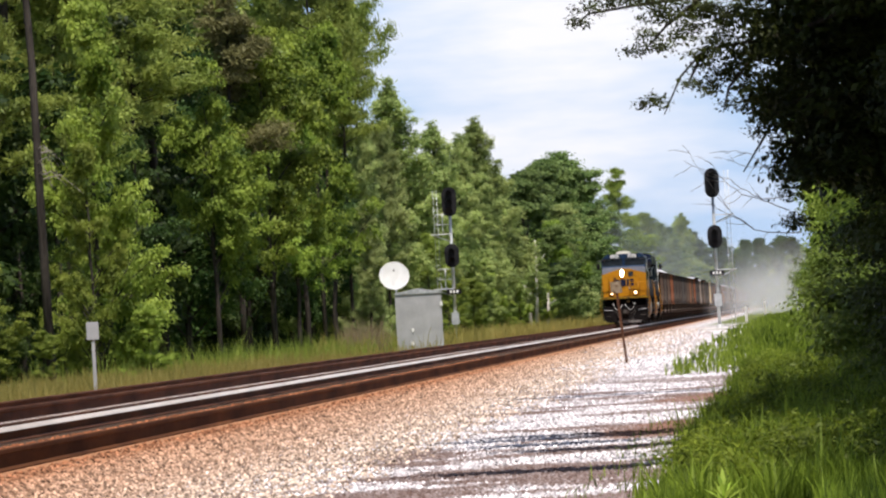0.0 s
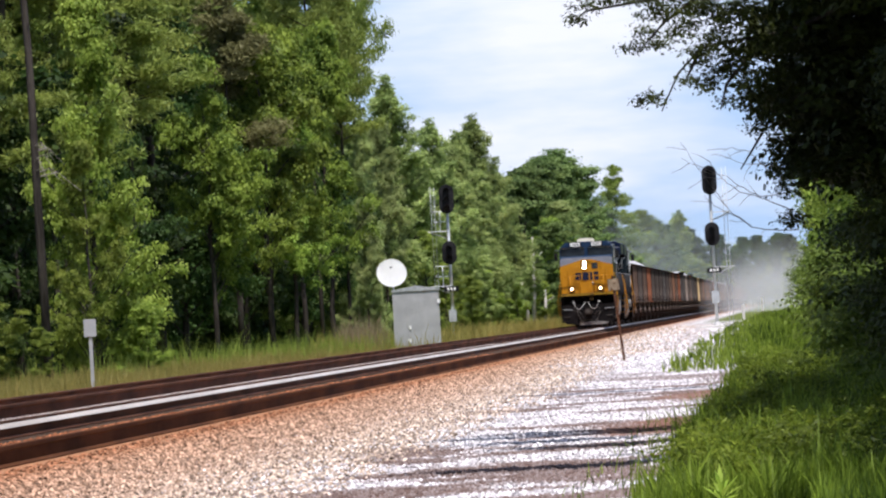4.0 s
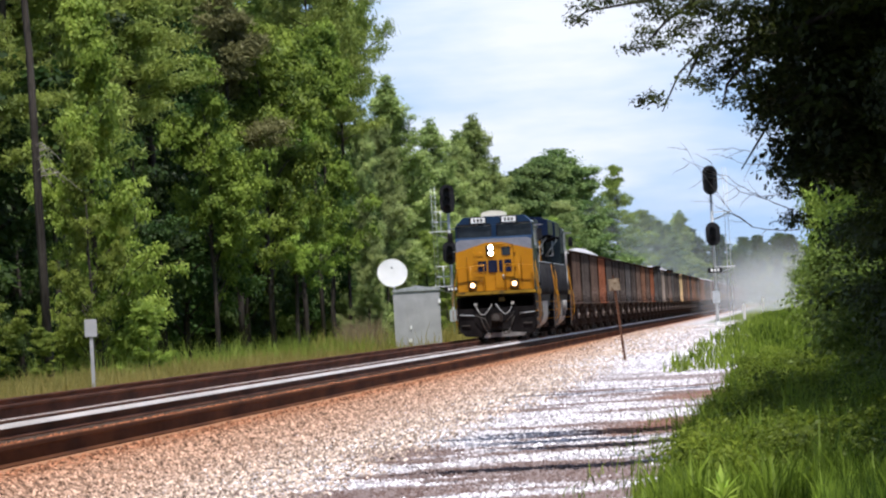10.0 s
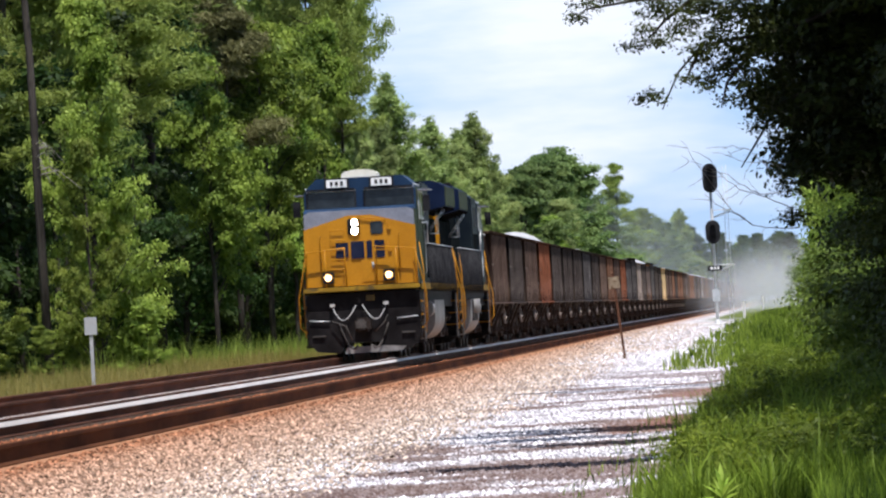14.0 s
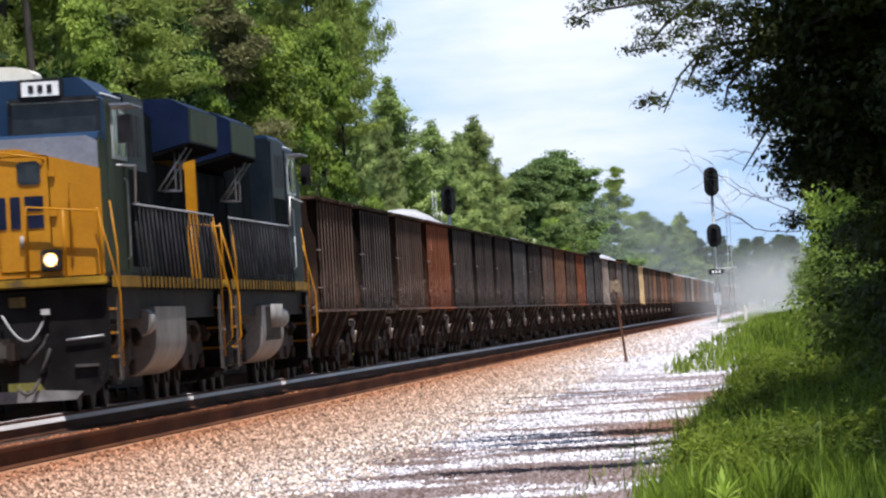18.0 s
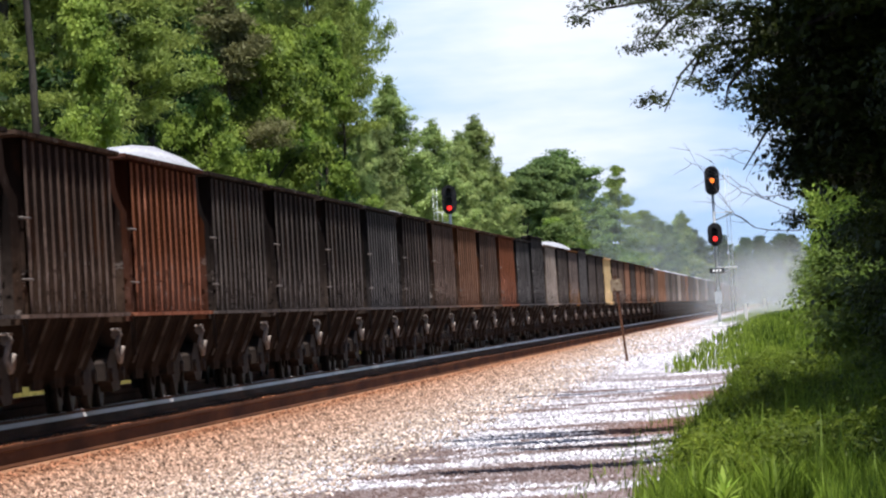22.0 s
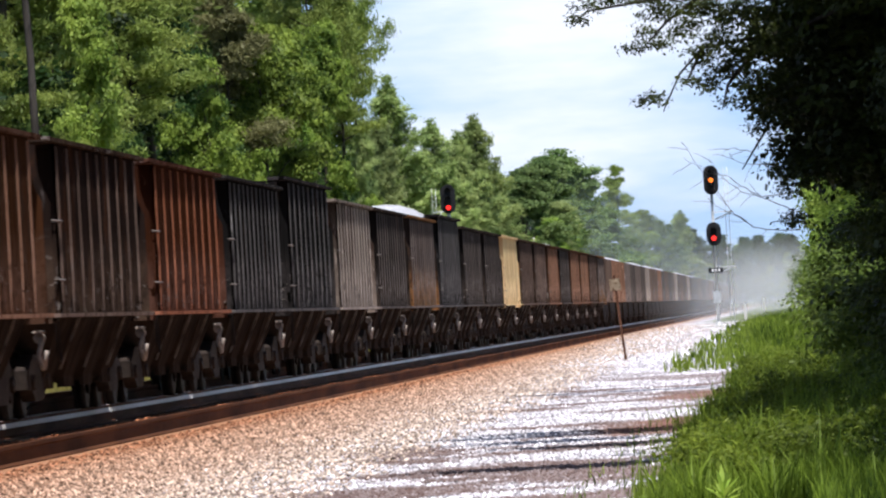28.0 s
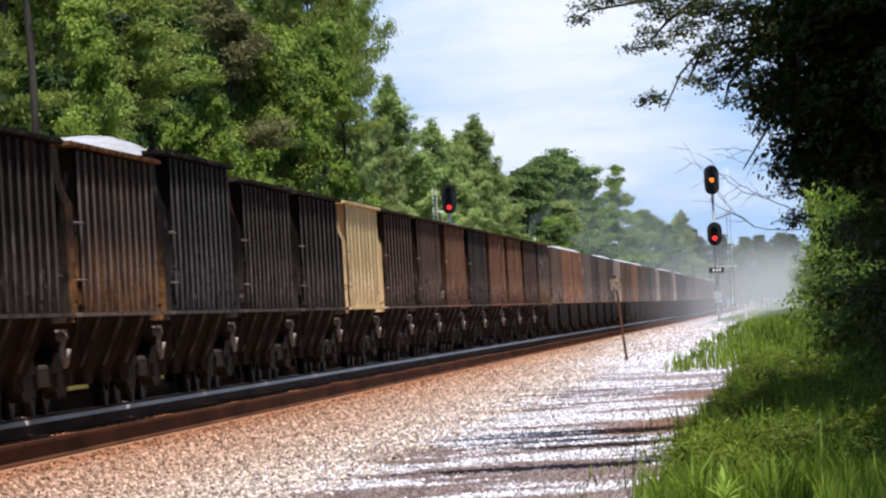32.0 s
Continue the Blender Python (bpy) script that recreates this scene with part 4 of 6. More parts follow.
            part("upper_crown", raw_mesh("upper_crown", V, F, M["leaf_shade"]), None, root)
            for hx, hy, hz, _, _ in [q for q in high if abs(q[1]) < 8][::2]:
                bm = bmesh.new()
                rod(bm, [(2.6, 0.0, 5.0), ((2.6 + hx) / 2, hy / 2, (5.2 + hz) / 2), (hx, hy, hz)], 0.06, 5, 0.015, False)
                part("limb", bm, M["bark"], root)
            tr = random.Random(4)
            for ln in (((0.15, 2.34), (-0.17, 2.34), (-0.39, 2.4), (-0.61, 2.56), (-0.83, 2.88), (-1.03, 3.2), (-1.22, 3.51)), ((0.1, 2.54), (-0.21, 2.7), (-0.43, 2.76), (-0.65, 2.9), (-0.78, 3.07), (-0.89, 3.27)), ((0.06, 3.02), (-0.25, 3.1), (-0.51, 3.13), (-0.69, 3.31)), ((0.08, 2.75), (-0.28, 2.73), (-0.46, 2.83), (-0.65, 2.98), (-0.96, 3.11), (-1.26, 3.3)), ((-0.39, 2.4), (-0.54, 2.51), (-0.79, 2.65), (-0.98, 2.82)), ((-0.13, 2.97), (-0.37, 3.25), (-0.56, 3.3), (-0.76, 3.25))):
                bm = bmesh.new()
                pts = []
                for (x0, z0), (x1, z1) in zip(ln, ln[1:]):
                    pts += [(x0 + (x1 - x0) * q + tr.uniform(-0.012, 0.012), 0.3, z0 + (z1 - z0) * q + tr.uniform(-0.012, 0.012)) for q in (0, 0.33, 0.67)]
                rod(bm, pts, 0.0065, 5, 0.002, False)
                for x0, y0, z0 in pts[4::3]:
                    a, side = tr.uniform(2.2, 4.0), []
                    for k in range(5):
                        side.append((x0, y0, z0))
                        a += tr.uniform(-0.3, 0.3)
                        x0, z0 = x0 + math.cos(a) * 0.06, z0 + math.sin(a) * 0.06
                    rod(bm, side, 0.0035, 4, 0.0015, False)
                part("bare_twig", bm, M["deadwood"], root, "bare grey twig")

    y = 398.0
    while y < 620:
        put("y", -25.5 + rng.uniform(-1.5, 1.5), y, rng.uniform(0.62, 0.82))
        y += rng.uniform(11, 17)
    nrg = np.random.default_rng(31)
    bush = []
    for k in range(3):
        V, F = leaf_cloud(nrg, [(nrg.uniform(-0.7, 0.7), nrg.uniform(-1.2, 1.2), nrg.uniform(0.2, 1.7), nrg.uniform(0.3, 0.55), nrg.uniform(0.25, 0.45)) for _ in range(22)], 90.0, 0.05, 0.5)
        bm = bmesh.new()
        for q in range(5):
            rod(bm, [(nrg.uniform(-0.2, 0.2), nrg.uniform(-0.3, 0.3), -0.2), (nrg.uniform(-0.6, 0.6), nrg.uniform(-0.9, 0.9), 1.4)], 0.025, 5, 0.008, False)
        bush.append((mesh_of(bm, "stem", M["bark"]), raw_mesh("foliage", V, F, M["leaf_bush"])))
    for k, (x, y, s) in enumerate(((2.1, 96, 1.0), (1.9, 104, 1.0), (1.75, 112, 1.0), (1.85, 120, 1.1), (1.8, 130, 1.1), (1.8, 142, 1.1), (2.0, 156, 1.2), (2.1, 175, 1.3), (2.3, 200, 1.4), (2.5, 230, 1.5), (2.6, 270, 1.6), (2.9, 320, 1.8), (3.1, 400, 2.0), (3.0, 480, 2.0), (3.3, 580, 2.2), (3.3, 690, 2.3), (3.5, 800, 2.5), (3.6, 930, 2.6), (4.0, 1060, 3.0))):
        root = thing("roadside_bush", pose(x, y, float(ground_z(np.float64(x), np.float64(y))), 0, 0, k * 77), label="dark leafy bush under the overhanging trees", category="bush", group="bushes beside the verge")
        root.scale = (s, s, s)
        part("stem", bush[k % 3][0], None, root)
        part("foliage", bush[k % 3][1], None, root)
    # trees right of the view, added to shade the verge
    for x, y, s in ((6.5, 62, 1.0), (6.0, 72, 1.05), (6.2, 82, 1.1), (5.8, 92, 1.0), (6.4, 104, 1.1), (6.0, 118, 1.1), (6.5, 135, 1.1)):
        plant_tree("shade_tree", rng.choice(kinds["c"]), x, y, s, rng.uniform(0, 360), "tall dark broadleaf tree shading the verge", group="trees on the near side of the road")


woods()


def grass_everywhere():
    def verge(x, y, rng):
        wob = 0.4 * np.array([mnoise.noise((0, b * 0.06, 9)) for b in y]) + rng.normal(size=len(x)) * 0.12
        main = x > -1.2 + wob - 1.0 * smooth01(188.0, 206.0, y)
        strip = (x > -3.3 + 0.003 * (y - 190) + wob) & (y > 186) & (rng.random(len(x)) < 0.55)      # thin tongue of grass out on the gravel
        return (main | strip) & (np.array([mnoise.noise((a * 1.4, b * 0.5, 21)) for a, b in zip(x, y)]) > -0.28)

    def far_side(x, y, rng):
        short = (x > -18.7) & (y > 255) & (y < 354) & (rng.random(len(x)) < 0.92)      # kept short round the bungalow
        return (x < -13.6 + 0.3 * rng.normal(size=len(x))) & ~short
    blades("verge_grass", 150000, (-2.4, 2.4), (58, 170), 0.27, 0.008, M["grass"], "lush green grass along the gravel road", 1, 1.4, verge, 0.5)
    blades("near_verge_grass", 9000, (0.1, 2.6), (52, 60), 0.24, 0.004, M["grass"], "grass at the near end of the verge", 14, 1.0)
    blades("verge_grass_tall", 12000, (-1.7, 1.6), (58, 120), 0.40, 0.010, M["grass"], "taller blades and stems among the verge grass", 2, 1.4, verge)
    blades("far_verge_grass", 50000, (-4.4, 2.6), (150, 620), 0.30, 0.018, M["grass"], "green grass farther along the road", 3, 1.5, verge)
    blades("line_side_grass", 130000, (-20.4, -13.4), (120, 330), 0.44, 0.009, M["straw"], "tall yellow-green grass between track and woods", 4, 1.2, far_side)
    blades("line_side_grass_far", 40000, (-21.5, -13.4), (330, 800), 0.75, 0.02, M["straw"], "tall grass farther along the line", 5, 1.3, far_side)
    blades("dry_seed_grass", 3000, (-20.3, -18.7), (336, 352), 1.2, 0.010, M["straw_dry"], "dry beige seeding grass by the bungalow", 6, 1.0)
    blades("green_weeds", 9000, (-22.5, -18.0), (210, 420), 0.85, 0.008, M["leaf_b"], "green weeds at the foot of the woods", 7, 1.0)
    nrg = np.random.default_rng(12)
    blobs = []
    for _ in range(230):
        y = 60 + 110 * nrg.random() ** 1.4
        x = -1.0 + 2.4 * nrg.random()
        r = nrg.uniform(0.10, 0.28)
        blobs.append((x, y, float(top_z(np.array([x]), np.array([y]))[0]) + nrg.uniform(0.12, 0.38), r, r * 0.9))
    V, F = leaf_cloud(nrg, blobs, 330.0, 0.036, 0.32)
    tagged(new("verge_weeds", raw_mesh("verge_weeds", V, F, M["grass"])), label="leafy green weeds growing through the verge grass", category="weeds", kind="stuff")
    blades("gravel_weeds", 260, (-2.2, -1.2), (62, 120), 0.20, 0.007, M["grass"], "sparse weeds growing in the gravel", 16, 1.0, None, 0.5)
    # bright spiky weed
    M["weed"] = leaf_mat("bright_weed_leaf", (0.38, 0.52, 0.07), (0.52, 0.64, 0.13))
    root = thing("spiky_weed", pose(-0.60, 57.0, float(ground_z(np.float64(-0.60), np.float64(57.0))) + 0.08), label="bright yellow-green weed with a rosette of spiky leaves", category="weed")
    rng = random.Random(8)
    for i in range(22):
        a, e = i * 2.4, 0.25 + 1.1 * (i / 22)
        L = rng.uniform(0.16, 0.27)
        d = Vector((math.cos(a) * math.cos(e), math.sin(a) * math.cos(e), math.sin(e)))
        side = Vector((-math.sin(a), math.cos(a), 0)) * 0.022
        b0 = Vector((0, 0, i * 0.006))
        bm = bmesh.new()
        vs = [bm.verts.new(p) for p in (b0 - side * 0.3, b0 + side * 0.3, b0 + d * L * 0.5 + side, b0 + d * L + Vector((0, 0, -0.03)), b0 + d * L * 0.5 - side)]
        bm.faces.new(vs)
        part("leaf", bm, M["weed"], root)


grass_everywhere()


# ---- train ----
def streak_mat(name, base, rust, amount, rough=0.7, grime=0.5, low=None):
    """Weathered car paint: rust patches and vertical grime streaks, different on each piece."""
    m = bpy.data.materials.new(name)
    m.use_nodes = True
    n, l = m.node_tree.nodes, m.node_tree.links
    p = n["Principled BSDF"]
    p.inputs["Roughness"].default_value, p.inputs["Specular IOR Level"].default_value = rough, 0.0
    co, oi, ad = n.new("ShaderNodeTexCoord"), n.new("ShaderNodeObjectInfo"), n.new("ShaderNodeVectorMath")
    sc = n.new("ShaderNodeMath")
    sc.operation, sc.inputs[1].default_value = "MULTIPLY", 60.0
    l.new(oi.outputs["Random"], sc.inputs[0])
    l.new(co.outputs["Object"], ad.inputs[0])
    l.new(sc.outputs[0], ad.inputs[1])

    def tex(scale, stretch, p0, p1, rough_n=0.6):
        ma, t, r = n.new("ShaderNodeMapping"), n.new("ShaderNodeTexNoise"), n.new("ShaderNodeValToRGB")
        ma.inputs["Scale"].default_value = stretch
        t.inputs["Scale"].default_value, t.inputs["Detail"].default_value, t.inputs["Roughness"].default_value = scale, 5, rough_n
        r.color_ramp.elements[0].position, r.color_ramp.elements[1].position = p0, p1
        l.new(ad.outputs[0], ma.inputs["Vector"])
        l.new(ma.outputs["Vector"], t.inputs["Vector"])
        l.new(t.outputs["Fac"], r.inputs["Fac"])
        return r.outputs["Color"], t.outputs["Fac"]

    def mix(f, a, b):
        x = n.new("ShaderNodeMixRGB")
        l.new(f, x.inputs["Fac"])
        for s, v in (("Color1", a), ("Color2", b)):
            if isinstance(v, tuple):
                x.inputs[s].default_value = (*v, 1)
            else:
                l.new(v, x.inputs[s])
        return x.outputs["Color"]
    f1, raw = tex(1.1, (1, 1, 0.55), 0.62 - amount * 0.25, 0.74 - amount * 0.25)
    f2, _ = tex(2.5, (1.2, 1.6, 0.10), 0.46, 0.68)
    f3, _ = tex(5, (1, 3, 0.22), 0.62, 0.69, 0.7)
    col = mix(f1, base, rust)
    col = mix(f2, col, tuple(c * (1 - grime) for c in base))
    col = mix(f3, col, tuple(min(1, c * 2.2 + 0.045) for c in base))
    # scoured, dusty lower side with dents
    sz, dz, mu = n.new("ShaderNodeSeparateXYZ"), n.new("ShaderNodeMapRange"), n.new("ShaderNodeMath")
    dz.interpolation_type = "SMOOTHSTEP"
    dz.inputs["From Min"].default_value, dz.inputs["From Max"].default_value, dz.inputs["To Min"].default_value, dz.inputs["To Max"].default_value = 1.55, 2.5, 0.95, 0.0
    mu.operation = "MULTIPLY"
    l.new(co.outputs["Object"], sz.inputs[0])
    l.new(sz.outputs["Z"], dz.inputs["Value"])
    f4, _ = tex(2.2, (1, 1, 0.7), 0.36, 0.60, 0.7)
    l.new(dz.outputs["Result"], mu.inputs[0])
    l.new(f4, mu.inputs[1])
    col = mix(mu.outputs[0], col, low or tuple(min(1, c * 1.5 + d) for c, d in zip(base, (0.034, 0.028, 0.026))))
    f5, _ = tex(6, (1, 1, 1), 0.60, 0.63, 0.5)
    mv = n.new("ShaderNodeMath")
    mv.operation = "MULTIPLY"
    l.new(dz.outputs["Result"], mv.inputs[0])
    l.new(f5, mv.inputs[1])
    col = mix(mv.outputs[0], col, tuple(c * 0.25 for c in base))
    f6, _ = tex(3.1, (1, 0.8, 1.6), 0.605, 0.635, 0.75)
    mw = n.new("ShaderNodeMath")
    mw.operation = "MULTIPLY"
    l.new(dz.outputs["Result"], mw.inputs[0])
    l.new(f6, mw.inputs[1])
    col = mix(mw.outputs[0], col, (0.20, 0.17, 0.15))
    l.new(col, p.inputs["Base Color"])
    b = n.new("ShaderNodeBump")
    b.inputs["Strength"].default_value, b.inputs["Distance"].default_value = 0.35, 0.03
    l.new(raw, b.inputs["Height"])
    l.new(b.outputs["Normal"], p.inputs["Normal"])
    return m


PAINT = {
    "dark": streak_mat("black_car_paint", (0.0140, 0.0110, 0.0100), (0.052, 0.028, 0.018), 0.2, low=(0.062, 0.047, 0.038)),
    "brown": streak_mat("brown_car_paint", (0.0205, 0.0135, 0.0110), (0.075, 0.032, 0.016), 0.36, low=(0.085, 0.055, 0.038)),
    "grey": streak_mat("sooty_grey_car_paint", (0.0118, 0.0110, 0.0106), (0.045, 0.029, 0.022), 0.15),
    "rust": streak_mat("rust_orange_car_paint", (0.052, 0.0180, 0.0085), (0.034, 0.015, 0.010), 0.55),
    "rustbrown": streak_mat("rusty_brown_car_paint", (0.054, 0.0225, 0.0100), (0.040, 0.022, 0.014), 0.5),
    "pale": streak_mat("flaking_pale_car_paint", (0.150, 0.118, 0.094), (0.030, 0.014, 0.010), 0.66),
    "tan": streak_mat("tan_car_paint", (0.50, 0.345, 0.175), (0.40, 0.265, 0.125), 0.2, grime=0.12),
    "tanlow": streak_mat("brown_car_paint_with_tan_patches", (0.0266, 0.0201, 0.0177), (0.10, 0.055, 0.028), 0.35, low=(0.27, 0.125, 0.046)),
}
# Lighter copy of each paint: sun on ribs and sills put into the colour
EDGE_LIT = {k: streak_mat("sunlit_edge_" + k, tuple(min(0.6, c * 2.2 + 0.017) for c in v), tuple(min(0.6, c * 2.4 + 0.04) for c in v), 0.25) for k, v in
        {"dark": (0.031, 0.0245, 0.021), "brown": (0.048, 0.031, 0.023), "grey": (0.030, 0.027, 0.026), "rust": (0.10, 0.033, 0.014), "rustbrown": (0.085, 0.042, 0.024), "pale": (0.12, 0.098, 0.082), "tan": (0.28, 0.195, 0.10), "tanlow": (0.055, 0.042, 0.036)}.items()}
M["load"] = mat("crushed_grey_stone", (0.30, 0.30, 0.31), (0.44, 0.44, 0.45), 1.2, 0.95, bump=1.0, fine=22, fine_amt=0.7)
M["wheel"] = mat("worn_wheel_steel", (0.012, 0.010, 0.009), (0.030, 0.025, 0.022), 4, 0.6, 0.1)
M["bearing"] = mat("dusty_bearing_cap", (0.10, 0.084, 0.074), (0.24, 0.205, 0.185), 5, 0.7)
M["strut"] = mat("scuffed_hopper_strut", (0.045, 0.038, 0.032), (0.20, 0.17, 0.145), 3, 0.8, spec=0.0)
M["gear"] = mat("pale_dusty_brake_gear", (0.14, 0.11, 0.09), (0.42, 0.36, 0.31), 4, 0.8, spec=0.0)
M["baysheet"] = mat("sooty_hopper_sheet", (0.017, 0.0125, 0.0105), (0.042, 0.031, 0.025), 1.6, 0.8, spec=0.0, c3=(0.08, 0.058, 0.044), c3_at=0.68)
M["truck"] = mat("dusty_truck_casting", (0.016, 0.0125, 0.011), (0.050, 0.038, 0.031), 3, 0.8, bump=0.3, c3=(0.14, 0.105, 0.085), c3_at=0.70)


def wheel_mesh(r, name):
    bm = bmesh.new()
    disc(bm, (-0.065, 0, 0), 0, r, 0.13, 24)
    disc(bm, (-0.095, 0, 0), 0, r + 0.03, 0.03, 24)
    disc(bm, (0.06, 0, 0), 0, r * 0.55, 0.04, 16)
    return mesh_of(bm, name, M["wheel"])


WHEEL = wheel_mesh(0.457, "wheel")
LOCO_WHEEL = wheel_mesh(0.53, "wheel")


def car_meshes():
    """Shared meshes of a hopper car; y runs from its leading coupler back."""
    d = {}
    W, y0, y1, zb, zt = 1.50, 0.55, 14.45, 1.30, 3.50
    bm = bmesh.new()
    box(bm, -0.02, 0.02, 1.72, 13.28, zb, zt)
    d["sheet"] = mesh_of(bm, "side_sheet", PAINT["dark"])
    bm = bmesh.new()
    box(bm, -0.28, -0.25, y0, 1.74, zb - 0.05, zt)
    box(bm, -0.28, 0.02, 1.72, 1.74, zb, zt)
    d["bay_panel"] = mesh_of(bm, "end_bay_panel", PAINT["dark"])
    bm = bmesh.new()
    prism(bm, [(0, 2.25), (2.3, zb - 0.02), (2.36, zb), (0.05, 2.28), (0.05, zt), (0, zt)], 0, -W + 0.29, W - 0.29)
    d["slope"] = mesh_of(bm, "end_sheet", PAINT["dark"])
    bm = bmesh.new()
    box(bm, -W + 0.02, W - 0.02, 2.8, 12.2, zb, zb + 0.04)
    d["floor"] = mesh_of(bm, "floor_sheet", PAINT["dark"])
    bm = bmesh.new()
    box(bm, -0.32, 0.05, y0 - 0.05, y1 + 0.05, -0.03, 0.035, 0.010)
    d["chord"] = mesh_of(bm, "top_chord", PAINT["dark"])
    bm = bmesh.new()
    box(bm, -0.04, 0.065, y0 - 0.1, y1 + 0.1, -0.03, 0.022, 0.006)
    d["sill"] = mesh_of(bm, "side_sill", PAINT["dark"])
    bm = bmesh.new()
    prism(bm, [(0, -0.05), (0.026, -0.04), (0.026, 0.04), (0, 0.05)], 2, zb + 0.62, zt - 0.04)
    lo, hi = prism(bm, [(0, -0.05), (0.026, -0.04), (0.026, 0.04), (0, 0.05)], 2, zb + 0.04, zb + 0.62)
    for v in lo:
        v.co.x *= 0.35
    d["rib"] = mesh_of(bm, "rib", PAINT["dark"])
    bm = bmesh.new()
    prism(bm, [(-0.27, zb - 0.1), (0.045, zb - 0.1), (0.045, zt - 0.78), (-0.03, zt - 0.62), (-0.09, zt - 0.4), (-0.11, zt - 0.03), (-0.27, zt - 0.03)], 1, -0.025, 0.025)
    d["post"] = mesh_of(bm, "corner_plate", PAINT["dark"])
    bm = bmesh.new()
    for z in (0.0,):
        rod(bm, [(-0.2, -0.55, z), (0.05, -0.55, z), (0.05, 0.55, z), (-0.2, 0.55, z)], 0.013, 4)
    d["ladder"] = mesh_of(bm, "grab_iron", M["bearing"])
    bm = bmesh.new()
    rod(bm, [(0, -0.2, 1.3), (0, -0.2, 0.72), (0, 0.2, 0.72), (0, 0.2, 1.3)], 0.016, 4)
    d["step"] = mesh_of(bm, "sill_step", M["truck"])
    bm = bmesh.new()
    disc(bm, (0, 0.1, 1.02), 1, 0.07, 0.3, 8)
    rod(bm, [(0, -0.5, 1.1), (0, 0.9, 1.1)], 0.02, 5)
    rod(bm, [(0.06, -0.05, 0.62), (0.0, 0.0, 0.80), (0.05, 0.04, 1.0)], 0.035, 5)
    rod(bm, [(0.02, 0.42, 0.66), (0.06, 0.40, 0.86)], 0.04, 5)
    d["cylinder"] = mesh_of(bm, "brake_cylinder", M["gear"])
    bm = bmesh.new()
    top = [bm.verts.new((x, y, zb)) for x, y in ((-1.44, -1.37), (1.44, -1.37), (1.44, 1.37), (-1.44, 1.37))]
    low = [bm.verts.new((x, y, 0.42)) for x, y in ((-1.08, -0.62), (1.08, -0.62), (1.08, 0.62), (-1.08, 0.62))]
    fs = [bm.faces.new(top), bm.faces.new(low[::-1])] + [bm.faces.new((top[k], low[k], low[(k + 1) % 4], top[(k + 1) % 4])) for k in range(4)]
    bmesh.ops.recalc_face_normals(bm, faces=fs)
    for s in (-1, 1):
        box(bm, s * 1.09 - 0.03, s * 1.09 + 0.03, -0.66, 0.66, 0.36, 0.50)
    d["bay"] = mesh_of(bm, "hopper_bay", M["baysheet"])
    bm = bmesh.new()
    prism(bm, [(-0.015, zb - 0.02), (0.02, zb - 0.02), (-0.28, 0.60), (-0.31, 0.60)], 1, -0.02, 0.02)
    d["brace"] = mesh_of(bm, "brace", M["strut"])
    bm = bmesh.new()
    box(bm, -0.13, 0.13, 0.0, 1.4, 0.72, 1.0, 0.03)
    box(bm, -0.2, 0.2, -0.02, 0.3, 0.68, 1.04, 0.05)
    d["coupler"] = mesh_of(bm, "coupler", M["under"])
    bm = bmesh.new()
    prism(bm, [(-1.25, 0.38), (-1.25, 0.62), (-0.55, 0.82), (0.55, 0.82), (1.25, 0.62), (1.25, 0.38), (0.85, 0.36), (0.5, 0.22), (-0.5, 0.22), (-0.85, 0.36)], 0, -0.09, 0.09)
    d["side_frame"] = mesh_of(bm, "side_frame", M["truck"])
    bm = bmesh.new()
    box(bm, -1.0, 1.0, -0.2, 0.2, 0.45, 0.78, 0.03)
    box(bm, -0.75, 0.75, -0.95, -0.82, 0.40, 0.52)
    box(bm, -0.75, 0.75, 0.82, 0.95, 0.40, 0.52)
    d["bolster"] = mesh_of(bm, "bolster", M["under"])
    bm = bmesh.new()
    disc(bm, (-0.02, 0, 0), 0, 0.10, 0.06, 12)
    d["cap"] = mesh_of(bm, "bearing_cap", M["truck"])
    bm = bmesh.new()
    for i in range(7):
        rod(bm, [(0, -0.08 + 0.024 * i, 0.2 - 0.02 * (i % 2)), (0.0, -0.08 + 0.03 * i, -0.2)], 0.02, 5)
    d["spring"] = mesh_of(bm, "spring_nest", M["truck"])
    for hump in (0, 1, 2):
        ny, nx = 36, 9
        V = []
        for j in range(ny):
            for i in range(nx):
                x, y = -1.47 + 2.94 * i / (nx - 1), y0 + 0.08 + (y1 - y0 - 0.16) * j / (ny - 1)
                u = 1 - (x / 1.47) ** 2
                lump = math.exp(-((y - 5.0) / 3.0) ** 2)
                x *= 0.83 if y < 1.9 or y > 13.1 else 1.0
                V.append((x, y, 3.27 + u * (0.10 + (0.10, 0.80, 0.58)[hump] * lump) + mnoise.noise((x * 2, y * 2, hump)) * 0.07))
        F = [(j * nx + i, j * nx + i + 1, (j + 1) * nx + i + 1, (j + 1) * nx + i) for j in range(ny - 1) for i in range(nx - 1)]
        d["load%d" % hump] = raw_mesh("load", V, F, M["load"], True)
    # whole truck in one mesh, for the cars that stay far off
    bm = bmesh.new()
    for s in (-1, 1):
        prism(bm, [(-1.25, 0.38), (-1.25, 0.62), (-0.55, 0.82), (0.55, 0.82), (1.25, 0.62), (1.25, 0.38), (0.5, 0.22), (-0.5, 0.22)], 0, s * 1.0 - 0.09, s * 1.0 + 0.09)
        for y in (-0.89, 0.89):
            disc(bm, (s * 0.72 - 0.065, y, 0.457), 0, 0.457, 0.13, 14)
    d["truck"] = mesh_of(bm, "truck", M["truck"])
    bm = bmesh.new()
